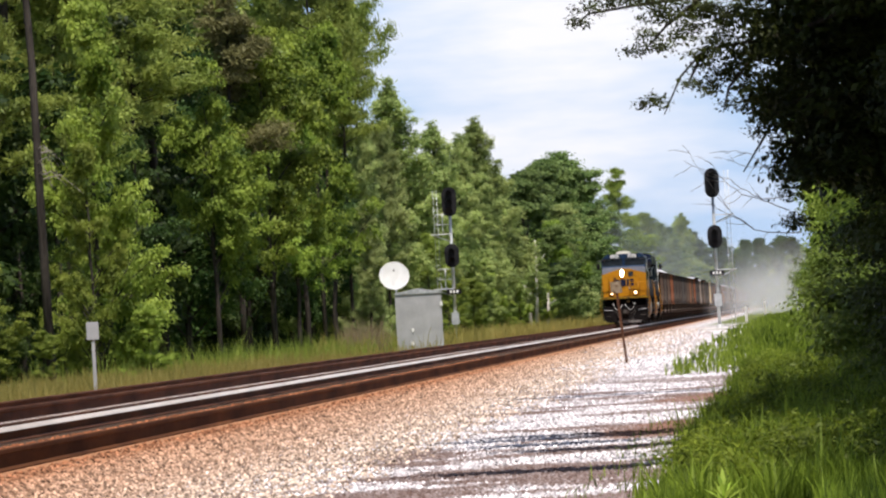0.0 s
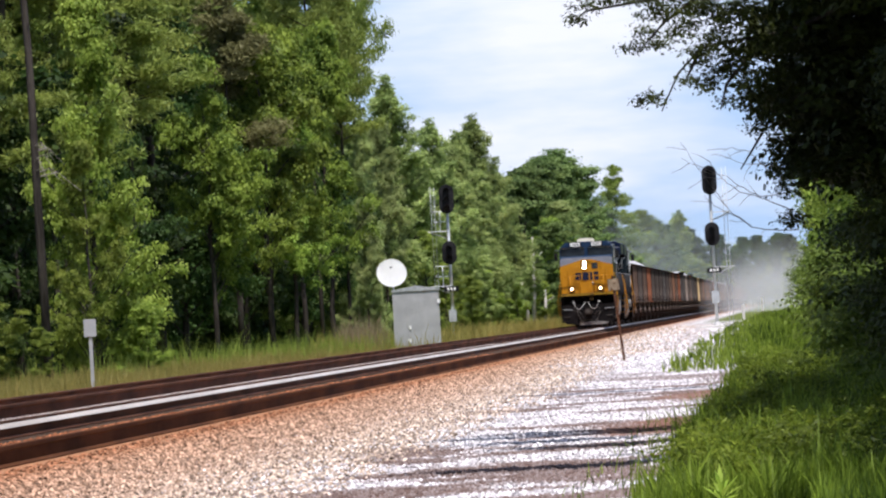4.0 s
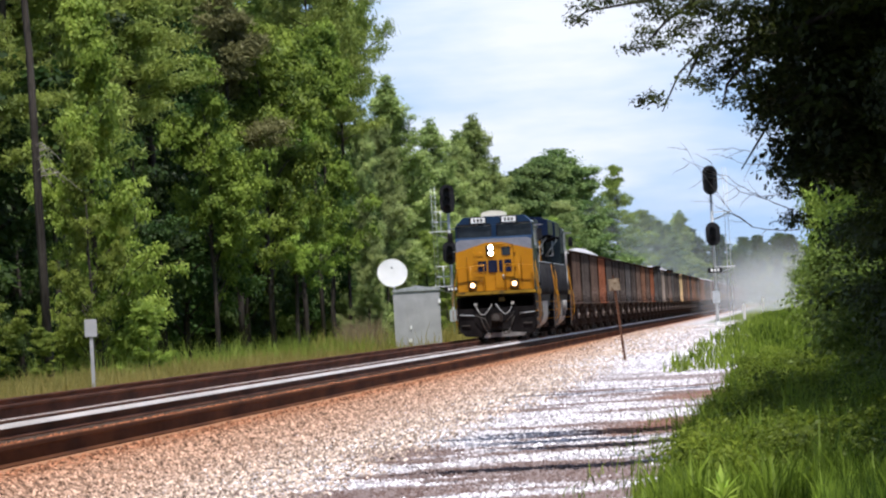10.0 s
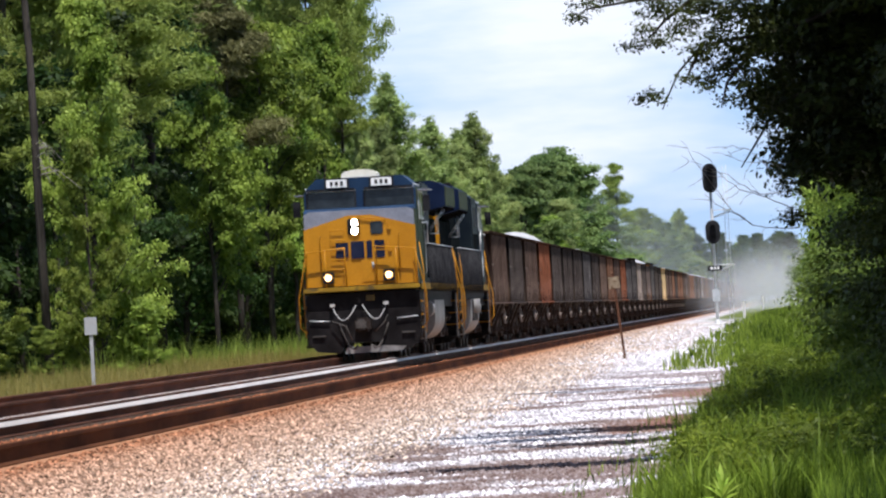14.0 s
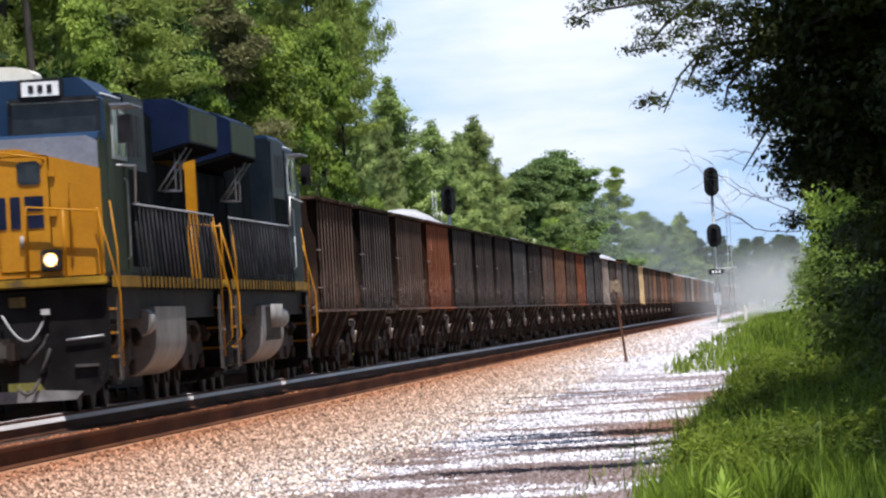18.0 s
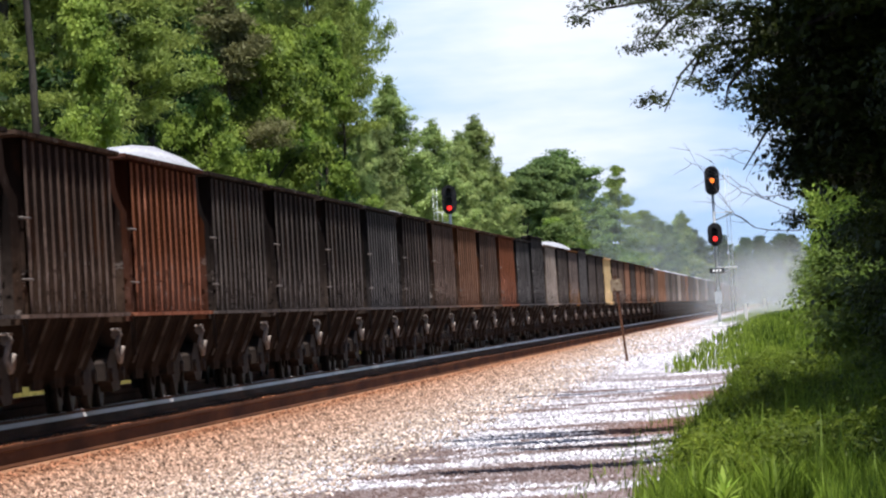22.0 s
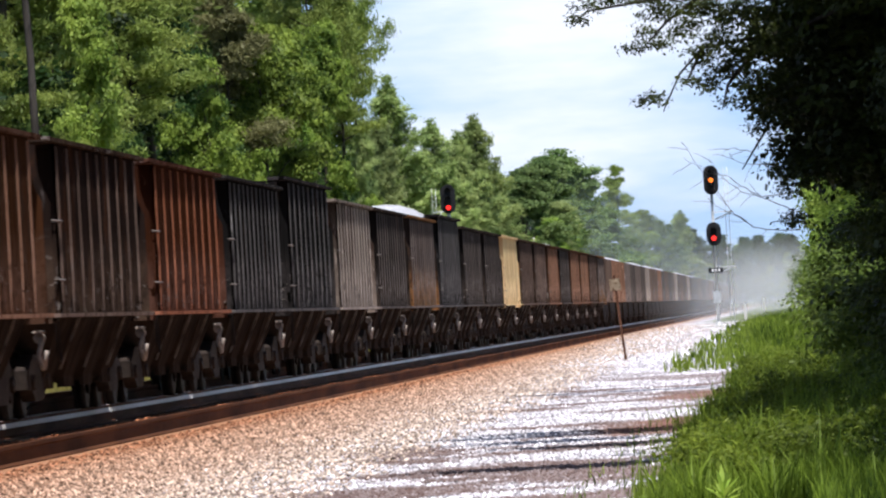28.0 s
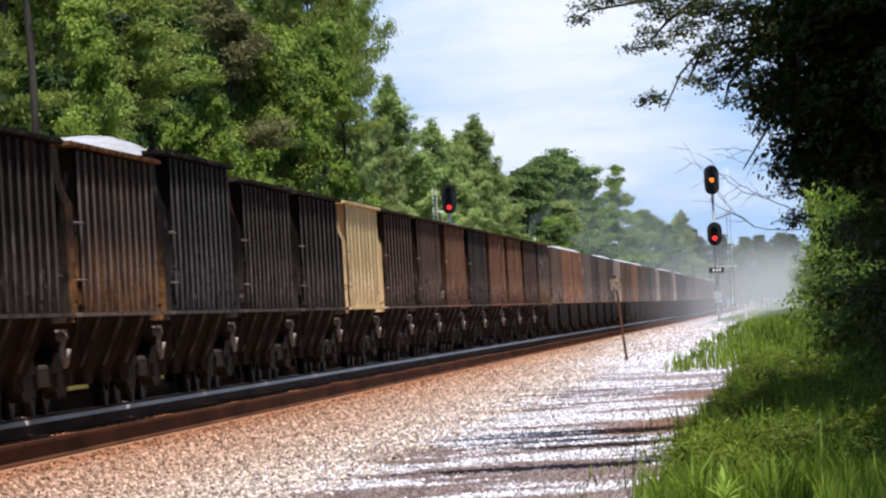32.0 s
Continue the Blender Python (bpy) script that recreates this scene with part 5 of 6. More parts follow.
    for i in range(4):
        y = 3.35 + 2.77 * i
        prism(bm, [(y - 1.37, zb), (y + 1.37, zb), (y + 0.62, 0.42), (y - 0.62, 0.42)], 0, -1.3, 1.3)
    d["bays"] = mesh_of(bm, "discharge_chute", M["under"])
    bm = bmesh.new()
    for i in range(13):
        y = 1.15 + i * (14.45 - 0.55 - 1.2) / 12
        for s in (-1, 1):
            box(bm, min(s * W, s * (W + 0.05)), max(s * W, s * (W + 0.05)), y - 0.06, y + 0.06, zb, zt)
    d["ribs"] = mesh_of(bm, "side_ribbing", PAINT["dark"])
    return d


CAR = car_meshes()
WORDS = {"dark": "sooty black open-top hopper car loaded with stone", "brown": "dark brown ribbed hopper car with rust stains, loaded with stone",
         "grey": "dark grey ribbed hopper car streaked with grime", "rust": "bright rust-orange ribbed hopper car", "rustbrown": "rust-brown ribbed hopper car with scraped panels",
         "pale": "pale hopper car with flaking paint and brown rust runs", "tan": "clean tan hopper car among dark ones", "tanlow": "dark hopper car with tan rust patches along its lower side"}


# worn picks the lighter copy that stands for sunlit edges
def painted(ob, paint, worn=False):
    ob.material_slots[0].link = "OBJECT"
    ob.material_slots[0].material = EDGE_LIT[paint] if worn else PAINT[paint]
    return ob


def hopper_car(paint, tall=0.0, hump=0, detail=True, flat=False):
    """A hopper car; tall: metres of extra side height, flat: few outside ribs."""
    root = thing("hopper_car", label=WORDS[paint], category="hopper car", group="hopper cars of the train")
    hi = pose(0, 0, 0) @ Matrix.Diagonal((1, 1, 1 + tall / 2.2, 1))
    lift = Matrix.Translation((0, 0, -1.3 * tall / 2.2)) @ hi
    for s in (-1, 1):
        painted(part("side_sheet", CAR["sheet"], None, root, at=Matrix.Translation((s * 1.5, 0, 0)) @ lift), paint)
        for e in (0, 1):
            turn = pose(0, 0, 0) if e == 0 else Matrix.Translation((0, 15.0, 0)) @ Matrix.Diagonal((1, -1, 1, 1))
            flip = Matrix.Diagonal((s, 1, 1, 1))
            painted(part("end_panel", CAR["bay_panel"], None, root, at=Matrix.Translation((s * 1.5, 0, 0)) @ flip @ turn @ lift), paint)
        painted(part("end_sheet", CAR["slope"], None, root, at=lift @ (pose(0, 0.55, 0) if s < 0 else pose(0, 14.45, 0, 0, 0, 180))), paint)
    painted(part("floor_sheet", CAR["floor"], None, root), paint)
    part("load", CAR["load%d" % hump], None, root, "heap of crushed grey stone", at=pose(0, 0, tall))
    if not detail:
        tagged(painted(part("side_ribbing", CAR["ribs"], None, root, at=lift), paint, True), kind="stuff")
        tagged(part("discharge_chute", CAR["bays"], None, root), kind="stuff")
        for y in (2.2, 12.8):
            tagged(part("truck", CAR["truck"], None, root, at=pose(0, y, 0)), kind="stuff")
        return root
    for s in (-1, 1):
        side = 0 if s > 0 else 180
        painted(part("top_chord", CAR["chord"], None, root, at=pose(s * 1.53, 0, 3.53 + tall, 0, 0, 0) @ Matrix.Diagonal((s, 1, 1, 1))), paint)
        painted(part("side_sill", CAR["sill"], None, root, at=pose(s * 1.55, 0, 1.3) @ Matrix.Diagonal((s, 1, 1, 1))), paint, True)
        n = 9 if flat else 12
        for i in range(n):
            painted(part("rib", CAR["rib"], None, root, at=Matrix.Translation((s * 1.515, 1.80 + i * 11.4 / (n - 1), 0)) @ lift @ pose(0, 0, 0, 0, 0, side)), paint, True)
        for y in (0.53, 14.47):
            painted(part("corner_plate", CAR["post"], None, root, at=Matrix.Translation((s * 1.5, y, 0)) @ Matrix.Diagonal((s, 1, 1, 1)) @ lift), paint)
        yy = 1.12 if s > 0 else 13.88
        for z in (1.75, 2.5):
            part("grab_iron", CAR["ladder"], None, root, "steel grab iron", at=pose(s * 1.52, yy, z, 0, 0, side))
        part("sill_step", CAR["step"], None, root, "bent rod step", at=pose(s * 1.5, yy, 0))
        for i in range(3):
            part("brace", CAR["brace"], None, root, at=pose(s * 1.5, 4.1 + 3.4 * i, 0) @ Matrix.Diagonal((s, 1, 1, 1)))
    for i in range(4):
        part("hopper_bay", CAR["bay"], None, root, "soot-black discharge hopper", at=pose(0, 3.35 + 2.77 * i, 0))
    part("brake_cylinder", CAR["cylinder"], None, root, "dusty pale brake gear", at=pose(1.25, 0.95, 0))
    for y, turn in ((0.0, 0), (15.0, 180)):
        part("coupler", CAR["coupler"], None, root, at=pose(0, y, 0, 0, 0, turn))
    for y in (2.2, 12.8):
        truck = part("truck", CAR["bolster"], None, root, "two-axle freight truck, dusty cast steel", at=pose(0, y, 0))
        for s in (-1, 1):
            part("side_frame", CAR["side_frame"], None, truck, at=pose(s * 1.02, 0, 0))
            part("spring_nest", CAR["spring"], None, truck, at=pose(s * 1.08, 0, 0.52))
            for yy in (-0.89, 0.89):
                part("wheel", WHEEL, None, truck, at=pose(s * 0.75, yy, 0.457, 0, 0, 0 if s > 0 else 180))
                part("bearing_cap", CAR["cap"], None, truck, "dusty bearing cap", at=pose(s * 1.12, yy, 0.46, 0, 0, 0 if s > 0 else 180))
    return root


M["blue"] = mat("dark_blue_locomotive_paint", (0.013, 0.030, 0.066), (0.021, 0.045, 0.090), 1.2, 0.45, spec=0.07, fine=18, fine_amt=0.15)
M["gloss"] = mat("dark_blue_green_paint", (0.008, 0.012, 0.017), (0.016, 0.022, 0.026), 1.5, 0.4, spec=0.02)
# green of the trees mirrored in the dark side, put into its colour
M["green_reflect"] = mat("green_reflection_side_paint", (0.032, 0.042, 0.020), (0.050, 0.062, 0.030), 1.5, 0.5, spec=0.02, c3=(0.05, 0.05, 0.042), c3_at=0.68)
M["hoodside"] = mat("grimy_blue_hood_paint", (0.008, 0.010, 0.012), (0.016, 0.019, 0.019), 1.5, 0.6, spec=0.0, c3=(0.035, 0.033, 0.027), c3_at=0.66)
M["yellow"] = mat("yellow_locomotive_paint", (0.37, 0.158, 0.004), (0.44, 0.195, 0.006), 1.5, 0.4, spec=0.25, fine=20, fine_amt=0.2, c3=(0.36, 0.19, 0.03), c3_at=0.72)
M["grey"] = mat("grey_locomotive_paint", (0.16, 0.175, 0.215), (0.22, 0.235, 0.28), 2, 0.45, spec=0.2)
M["cream"] = mat("cream_roof_paint", (0.74, 0.70, 0.58), (0.86, 0.82, 0.70), 2, 0.5)
M["glass"] = mat("dark_cab_glass", (0.006, 0.008, 0.010), (0.024, 0.030, 0.034), 3, 0.08, spec=0.3)
M["yellow_side"] = mat("dirty_yellow_stripe_paint", (0.21, 0.125, 0.016), (0.33, 0.20, 0.022), 1.5, 0.7, c3=(0.10, 0.07, 0.03), c3_at=0.58)
M["hood_orange"] = mat("dirty_orange_yellow_paint", (0.34, 0.15, 0.008), (0.44, 0.20, 0.012), 1.5, 0.6, spec=0.0)
M["navy"] = mat("dark_navy_paint", (0.006, 0.011, 0.030), (0.010, 0.017, 0.042), 1.5, 0.5, spec=0.02)
# near-black, no reflection: shade under the radiator wing put into the colour
M["soffit"] = mat("shade_black_radiator_underside", (0.004, 0.004, 0.004), (0.009, 0.008, 0.008), 2, 0.9, spec=0.0)
M["emblem"] = mat("navy_emblem_paint", (0.008, 0.012, 0.03), (0.016, 0.02, 0.045), 3, 0.5)
M["tank"] = mat("dusty_silver_tank_paint", (0.17, 0.165, 0.155), (0.26, 0.25, 0.235), 1.6, 0.55, 0.15, c3=(0.20, 0.17, 0.14), c3_at=0.66)
M["pilot"] = mat("dusty_black_pilot_steel", (0.007, 0.006, 0.006), (0.019, 0.017, 0.017), 2, 0.7, c3=(0.05, 0.043, 0.038), c3_at=0.68)
M["dullplate"] = mat("scuffed_grey_step_plate", (0.05, 0.045, 0.04), (0.10, 0.09, 0.082), 2, 0.7)
M["plowgrey"] = mat("scoured_plow_steel", (0.14, 0.135, 0.13), (0.26, 0.25, 0.24), 3, 0.6)
M["hose"] = mat("pale_rubber_hose", (0.30, 0.29, 0.28), (0.46, 0.45, 0.43), 6, 0.7)
M["beam"] = glow("lit_headlight", (1.0, 0.86, 0.60), 60.0)
M["bowl"] = glow("glowing_lamp_bowl", (1.0, 0.50, 0.14), 1.1)
M["beam_low"] = glow("lit_ditch_light", (1.0, 0.74, 0.40), 7.0)


bm = bmesh.new()
disc(bm, (-0.02, 0, 0), 0, 0.11, 0.08, 12)
LOCO_CAP = mesh_of(bm, "bearing_cap", M["truck"])


def locomotive(label, recess=False):
    """Six-axle wide-cab diesel; y = 0 at its front coupler, cab end first."""
    root = thing("locomotive", label=label, category="locomotive", group="locomotives")

    def bx(name, m, x0, x1, y0, y1, z0, z1, bevel=0.0, parent=root, tag=""):
        bm = bmesh.new()
        box(bm, x0, x1, y0, y1, z0, z1, bevel)
        return part(name, bm, M[m], parent, tag)

    def pr(name, m, outline, axis, a0, a1, parent=root, tag=""):
        bm = bmesh.new()
        prism(bm, outline, axis, a0, a1)
        return part(name, bm, M[m], parent, tag)

    def bars(name, m, lines, r, parent=root, tag="", n=6):
        bm = bmesh.new()
        for ln in lines:
            rod(bm, ln, r, n)
        return part(name, bm, M[m], parent, tag)
    flank = "gloss" if recess else "green_reflect"
    # frame and deck
    bx("underframe", "pilot", -1.35, 1.35, 0.95, 21.3, 1.25, 1.70)
    bx("walkway", "hoodside", -1.48, 1.48, 1.0, 21.3, 1.72, 1.84)
    for s in (-1, 1):
        bx("sill_stripe", "yellow_side", s * 1.50 - 0.015, s * 1.50 + 0.015, 1.3, 21.1, 1.70, 1.86, tag="yellow stripe along the walkway edge")
    # nose and cab
    nose = pr("nose", "blue", [(1.10, 1.85), (1.10, 3.76), (1.30, 3.84), (2.6, 3.9), (2.6, 1.85)], 0, -1.40, 1.40)
    pr("nose_band", "grey", [(-1.40, 3.0), (1.40, 3.0), (1.40, 3.72), (1.25, 3.80), (-1.25, 3.80), (-1.40, 3.72)], 1, 1.075, 1.11, nose, "grey band under the windshield")
    face = pr("nose_front", "yellow", [(-1.42, 1.88), (1.42, 1.88), (1.42, 3.34), (0.30, 3.66), (-0.30, 3.66), (-1.42, 3.34)], 1, 1.04, 1.09, nose, "yellow nose front")
    bx("nose_door", "yellow", -0.02, 0.72, 1.02, 1.06, 1.95, 3.56, 0.02, nose, "yellow nose door")
    bx("door_window", "glass", 0.28, 0.60, 0.995, 1.03, 3.16, 3.48, 0.03, nose, "small dark window in the nose door")
    # plain dark shapes in place of the maker's mark
    for x0, x1, z0, z1 in ((-0.62, -0.30, 2.60, 2.98), (-0.24, 0.10, 2.56, 3.00), (0.16, 0.30, 2.56, 3.00), (0.36, 0.62, 2.80, 3.00), (0.36, 0.62, 2.56, 2.74)):
        bx("emblem_bar", "emblem", x0, x1, 1.005, 1.02, z0, z1, 0.0, face, "dark blue emblem shape")
    for z in (2.30, 2.55, 2.80, 3.05, 3.30):
        bars("nose_rung", "yellow", [[(-0.74, 1.03, z), (-0.74, 0.98, z), (-0.40, 0.98, z), (-0.40, 1.03, z)]], 0.012, nose)
    for z in (2.2, 2.75, 3.3):
        bx("door_hinge", "yellow", 0.70, 0.80, 0.985, 1.04, z - 0.05, z + 0.05, 0.01, nose)
    bars("door_rail", "yellow", [[(0.05, 1.02, 3.60), (0.05, 0.97, 3.62), (0.62, 0.97, 3.52), (0.66, 1.02, 3.48)]], 0.014, nose, "yellow grab rail over the nose door")
    bars("door_latch", "hose", [[(0.30, 1.0, 2.30), (0.30, 1.0, 2.46)]], 0.03, nose)
    lamp = bx("headlight_housing", "black", -0.30, 0.02, 0.99, 1.06, 3.16, 3.58, 0.03, nose)
    bm = bmesh.new()
    for z in (3.265, 3.475):
        disc(bm, (-0.12, 0.992, z), 1, 0.115, 0.010, 20)
    part("reflector_bowl", bm, M["bowl"], lamp, "glowing amber rims of the headlights")
    bm = bmesh.new()
    for z in (3.265, 3.475):
        disc(bm, (-0.12, 0.985, z), 1, 0.08, 0.012, 18)
    part("headlight_lens", bm, M["beam"], lamp, "two bright lit headlight lenses")
    for x in (-0.84, 0.70):
        h = bx("ditch_light", "black", x - 0.14, x + 0.14, 0.80, 1.02, 1.96, 2.25, 0.02, nose, "black ditch light box")
        bm = bmesh.new()
        disc(bm, (x, 0.797, 2.11), 1, 0.098, 0.010, 20)
        part("reflector_bowl", bm, M["bowl"], h, "glowing amber rim")
        bm = bmesh.new()
        disc(bm, (x, 0.79, 2.11), 1, 0.07, 0.012, 18)
        part("lens", bm, M["beam_low"], h, "bright lit lens")
    cab = pr("cab", "blue", [(-1.43, 1.85), (1.43, 1.85), (1.43, 4.24), (1.36, 4.40), (1.10, 4.64), (-1.10, 4.64), (-1.36, 4.40), (-1.43, 4.24)], 1, 2.1, 5.3)
    for s in (-1, 1):
        w = bx("windshield", "glass", min(s * 0.13, s * 1.34), max(s * 0.13, s * 1.34), 2.06, 2.12, 3.75, 4.31, 0.02, cab, "dark windshield pane")
        for z in (3.735, 4.32):
            bx("window_frame", "steel", min(s * 0.10, s * 1.37), max(s * 0.10, s * 1.37), 2.045, 2.1, z - 0.02, z + 0.02, 0.0, w, "bare metal strip along the pane")
        for xx in (s * 0.115, s * 1.355):
            bx("window_frame", "black", xx - 0.02, xx + 0.02, 2.045, 2.1, 3.72, 4.335, 0.0, w)
        bars("wiper", "black", [[(s * 0.75, 2.03, 3.72), (s * 0.95, 2.03, 3.82), (s * 0.62, 2.03, 3.86)]], 0.02, cab)
        b = bx("number_board", "black", s * 0.57 - 0.31, s * 0.57 + 0.31, 1.96, 2.12, 4.37, 4.64, 0.02, cab, "number board in a black frame")
        bx("board_face", "white", s * 0.57 - 0.26, s * 0.57 + 0.26, 1.945, 1.965, 4.40, 4.60, 0.0, b)
        for k in (-1, 0, 1):
            bx("figure_bar", "black", s * 0.57 + k * 0.13 - 0.036, s * 0.57 + k * 0.13 + 0.036, 1.935, 1.946, 4.445, 4.555, 0.0, b)
        for y in (2.9, 4.0):
            for a, b, c, d in ((y - 0.05, y, 3.5, 4.25), (y + 0.85, y + 0.9, 3.5, 4.25), (y, y + 0.85, 3.5, 3.55), (y, y + 0.85, 4.2, 4.25)):
                bx("window_surround", "steel", min(s * 1.44, s * 1.47), max(s * 1.44, s * 1.47), a, b, c, d, 0.0, cab)
            bx("side_window", "glass", s * 1.45 - 0.012, s * 1.45 + 0.012, y, y + 0.85, 3.55, 4.2, 0.0, cab, "dark side window")
        bx("cab_side", flank, min(s * 1.42, s * 1.444), max(s * 1.42, s * 1.444), 2.11, 5.3, 1.9, 4.32, 0.0, cab, "dark grimy cab side")
        bx("nose_side", flank, min(s * 1.39, s * 1.424), max(s * 1.39, s * 1.424), 1.10, 2.11, 1.9, 3.75, 0.0, nose)
        bx("window_shade", "grey", min(s * 1.44, s * 1.72), max(s * 1.44, s * 1.72), 2.75, 4.95, 4.24, 4.27, 0.0, cab, "pale sunshade over the side windows")
        bx("sun_visor", "black", min(s * 0.12, s * 1.34), max(s * 0.12, s * 1.34), 1.98, 2.10, 4.315, 4.375, 0.0, cab, "black visor over the windshield")
        bx("cab_door", flank, min(s * 1.442, s * 1.458), max(s * 1.442, s * 1.458), 4.45, 5.15, 1.95, 3.45, 0.012, cab, "dull cab door")
        bars("door_grab", "steel", [[(s * 1.46, 4.38, 2.1), (s * 1.50, 4.38, 2.15), (s * 1.50, 4.38, 3.2), (s * 1.46, 4.38, 3.25)]], 0.013, cab)
        bx("battery_box", flank, min(s * 1.42, s * 1.452), max(s * 1.42, s * 1.452), 2.25, 4.1, 1.95, 2.9, 0.012, cab, "low box door under the cab windows")
        bars("roof_edge", "pale_steel", [[(s * 1.38, 2.2, 4.40), (s * 1.38, 5.2, 4.40)]], 0.018, cab, "pale gutter along the roof edge")
        bx("mirror", "black", min(s * 1.56, s * 1.75), max(s * 1.56, s * 1.75), 2.55, 2.60, 3.7, 4.1, 0.0, cab)
        bars("grab_iron", "yellow", [[(s * 1.0, 1.0, 2.2), (s * 1.0, 0.95, 2.25), (s * 1.0, 0.95, 3.1), (s * 1.0, 1.0, 3.15)]], 0.018, nose)
    pr("roof_cooler", "cream", [(0.46 * math.cos(a), 4.64 + 0.20 * math.sin(a) ** 0.5) for a in np.linspace(0.0, math.pi, 15)], 1, 2.25, 3.5, cab, "cream rounded roof air conditioner")
    bars("horn", "steel", [[(-0.15 + 0.1 * k, 4.3, 4.75), (-0.15 + 0.1 * k, 4.0, 4.78)] for k in range(4)], 0.04, cab)
    # hoods
    aux = bx("equipment_cab", "gloss", -1.42, 1.42, 5.3, 8.7, 1.85, 4.50, 0.05, tag="dark equipment compartment behind the cab")
    for s in (-1, 1):
        for y in (5.5, 6.3, 7.1, 7.9):
            bx("access_door", "hoodside", s * 1.42 - 0.015, s * 1.42 + 0.02, y, y + 0.72, 2.0, 3.4, 0.01, aux)
        for y in (5.6, 6.4, 7.2):
            bx("louvre", "black", s * 1.42 - 0.01, s * 1.42 + 0.025, y, y + 0.6, 3.6, 4.2, 0.0, aux)
    hood = bx("engine_hood", "hoodside", -1.0, 1.0, 8.7, 15.0, 1.85, 4.45, 0.06, tag="dark engine hood with tall doors")
    for s in (-1, 1):
        for k in range(9):
            bx("hood_door", "hoodside", s * 1.0 - 0.015, s * 1.0 + 0.025, 8.8 + k * 0.68, 9.4 + k * 0.68, 1.95, 3.7, 0.01, hood)
    for y in (9.6, 11.4):
        bx("exhaust_stack", "black", -0.35, 0.35, y, y + 0.9, 4.45, 4.62, 0.03, hood)
    rad = bx("radiator_hood", "hoodside", -1.0, 1.0, 15.0, 21.0, 1.85, 3.7, 0.03)
    pr("radiator_wing", "navy", [(-0.98, 3.84), (0.98, 3.84), (1.58, 3.98), (1.58, 4.52), (1.28, 4.68), (-1.28, 4.68), (-1.58, 4.52), (-1.58, 3.98)], 1, 15.1, 20.7, rad, "flared radiator housing")
    for s in (-1, 1):
        bx("radiator_grille", "green_reflect", s * 1.58 - 0.01, s * 1.58 + 0.02, 15.25, 20.6, 4.0, 4.5, 0.0, rad)
        pr("wing_soffit", "soffit", [(s * 1.0, 3.78), (s * 1.575, 3.93), (s * 1.575, 3.965), (s * 1.0, 3.825)], 1, 15.1, 20.7, rad)
        for y in (15.4, 16.4):
            bars("wing_strut", "steel", [[(s * 1.02, y, 3.25), (s * 1.5, y, 3.9)], [(s * 1.3, y, 3.25), (s * 1.3, y, 3.84)], [(s * 1.02, y, 3.25), (s * 1.3, y, 3.25)]], 0.014, rad)
    bx("hood_end", "hood_orange", -0.98, 0.98, 21.0, 21.04, 1.9, 4.3, 0.0, rad, "yellow hood end")
    # pilot, plow and couplers
    for y, f in ((0.95, 1), (21.35, -1)):
        end = bx("pilot_plate", "pilot", -1.45, 1.45, min(y, y + f * 0.12), max(y, y + f * 0.12), 0.55, 1.68, 0.02)
        bx("anticlimber", "yellow_side", -1.46, 1.46, min(y - f * 0.18, y + f * 0.1), max(y - f * 0.18, y + f * 0.1), 1.74, 1.86, 0.02, end, "dirty yellow anticlimber lip")
        pr("plow", "pilot", [(-1.42, 0.95), (-1.42, 0.45), (-1.2, 0.24), (-0.62, 0.18), (-0.45, 0.44), (0.45, 0.44), (0.62, 0.18), (1.2, 0.24), (1.42, 0.45), (1.42, 0.95)], 1, y - f * 0.10, y, end, "dusty snow plow blade")
        pr("plow_lip", "plowgrey", [(-0.52, 0.16), (0.95, 0.18), (1.05, 0.29), (0.5, 0.33), (-0.45, 0.33)], 1, y - f * 0.14, y - f * 0.11, end, "scoured bare plow edge")
        bx("coupler", "truck", -0.20, 0.20, min(y, y - f * 0.85), max(y, y - f * 0.85), 0.70, 1.06, 0.06, end)
        bx("knuckle", "dullplate", -0.16, 0.10, min(y - f * 0.80, y - f * 0.98), max(y - f * 0.80, y - f * 0.98), 0.74, 1.02, 0.05, end, "worn coupler knuckle")
        bars("cut_lever", "dullplate", [[(-0.8, y - f * 0.2, 1.0), (-0.45, y - f * 0.3, 0.86), (-0.3, y - f * 0.35, 0.5)], [(0.3, y - f * 0.3, 0.7), (0.55, y - f * 0.3, 0.95), (0.62, y - f * 0.3, 1.1)]], 0.018, end)
        for dx in (-1.15, 1.12):
            bx("pilot_step", "dullplate", dx - 0.16, dx + 0.16, min(y - f * 0.02, y - f * 0.16), max(y - f * 0.02, y - f * 0.16), 0.62, 0.66, 0.0, end)
        bx("reflector", "yellow_side", 0.08, 0.30, min(y - f * 0.01, y - f * 0.03), max(y - f * 0.01, y - f * 0.03), 1.48, 1.62, 0.0, end)
        for s in (-1, 1):
            bx("hose_bracket", "hose", -0.1 + s * 0.68 - 0.06, -0.1 + s * 0.68 + 0.06, min(y - f * 0.12, y), max(y - f * 0.12, y), 1.36, 1.44, 0.0, end)
            bars("air_hose", "hose", [[(-0.1 + s * (0.68 - 0.60 * q), y - f * (0.08 + 0.5 * q * (1 - q)), 1.38 - 1.45 * q * (1 - q) * (1.25 - 0.5 * q)) for q in np.linspace(0, 1, 13)]], 0.016, end, "pale air hose")
            bars("brake_hose", "dullplate", [[(s * (0.62 - 0.45 * q), y - f * (0.1 + 0.2 * q), 0.9 - 0.62 * math.sin(q * 2.1)) for q in np.linspace(0, 1, 9)]], 0.024, end)
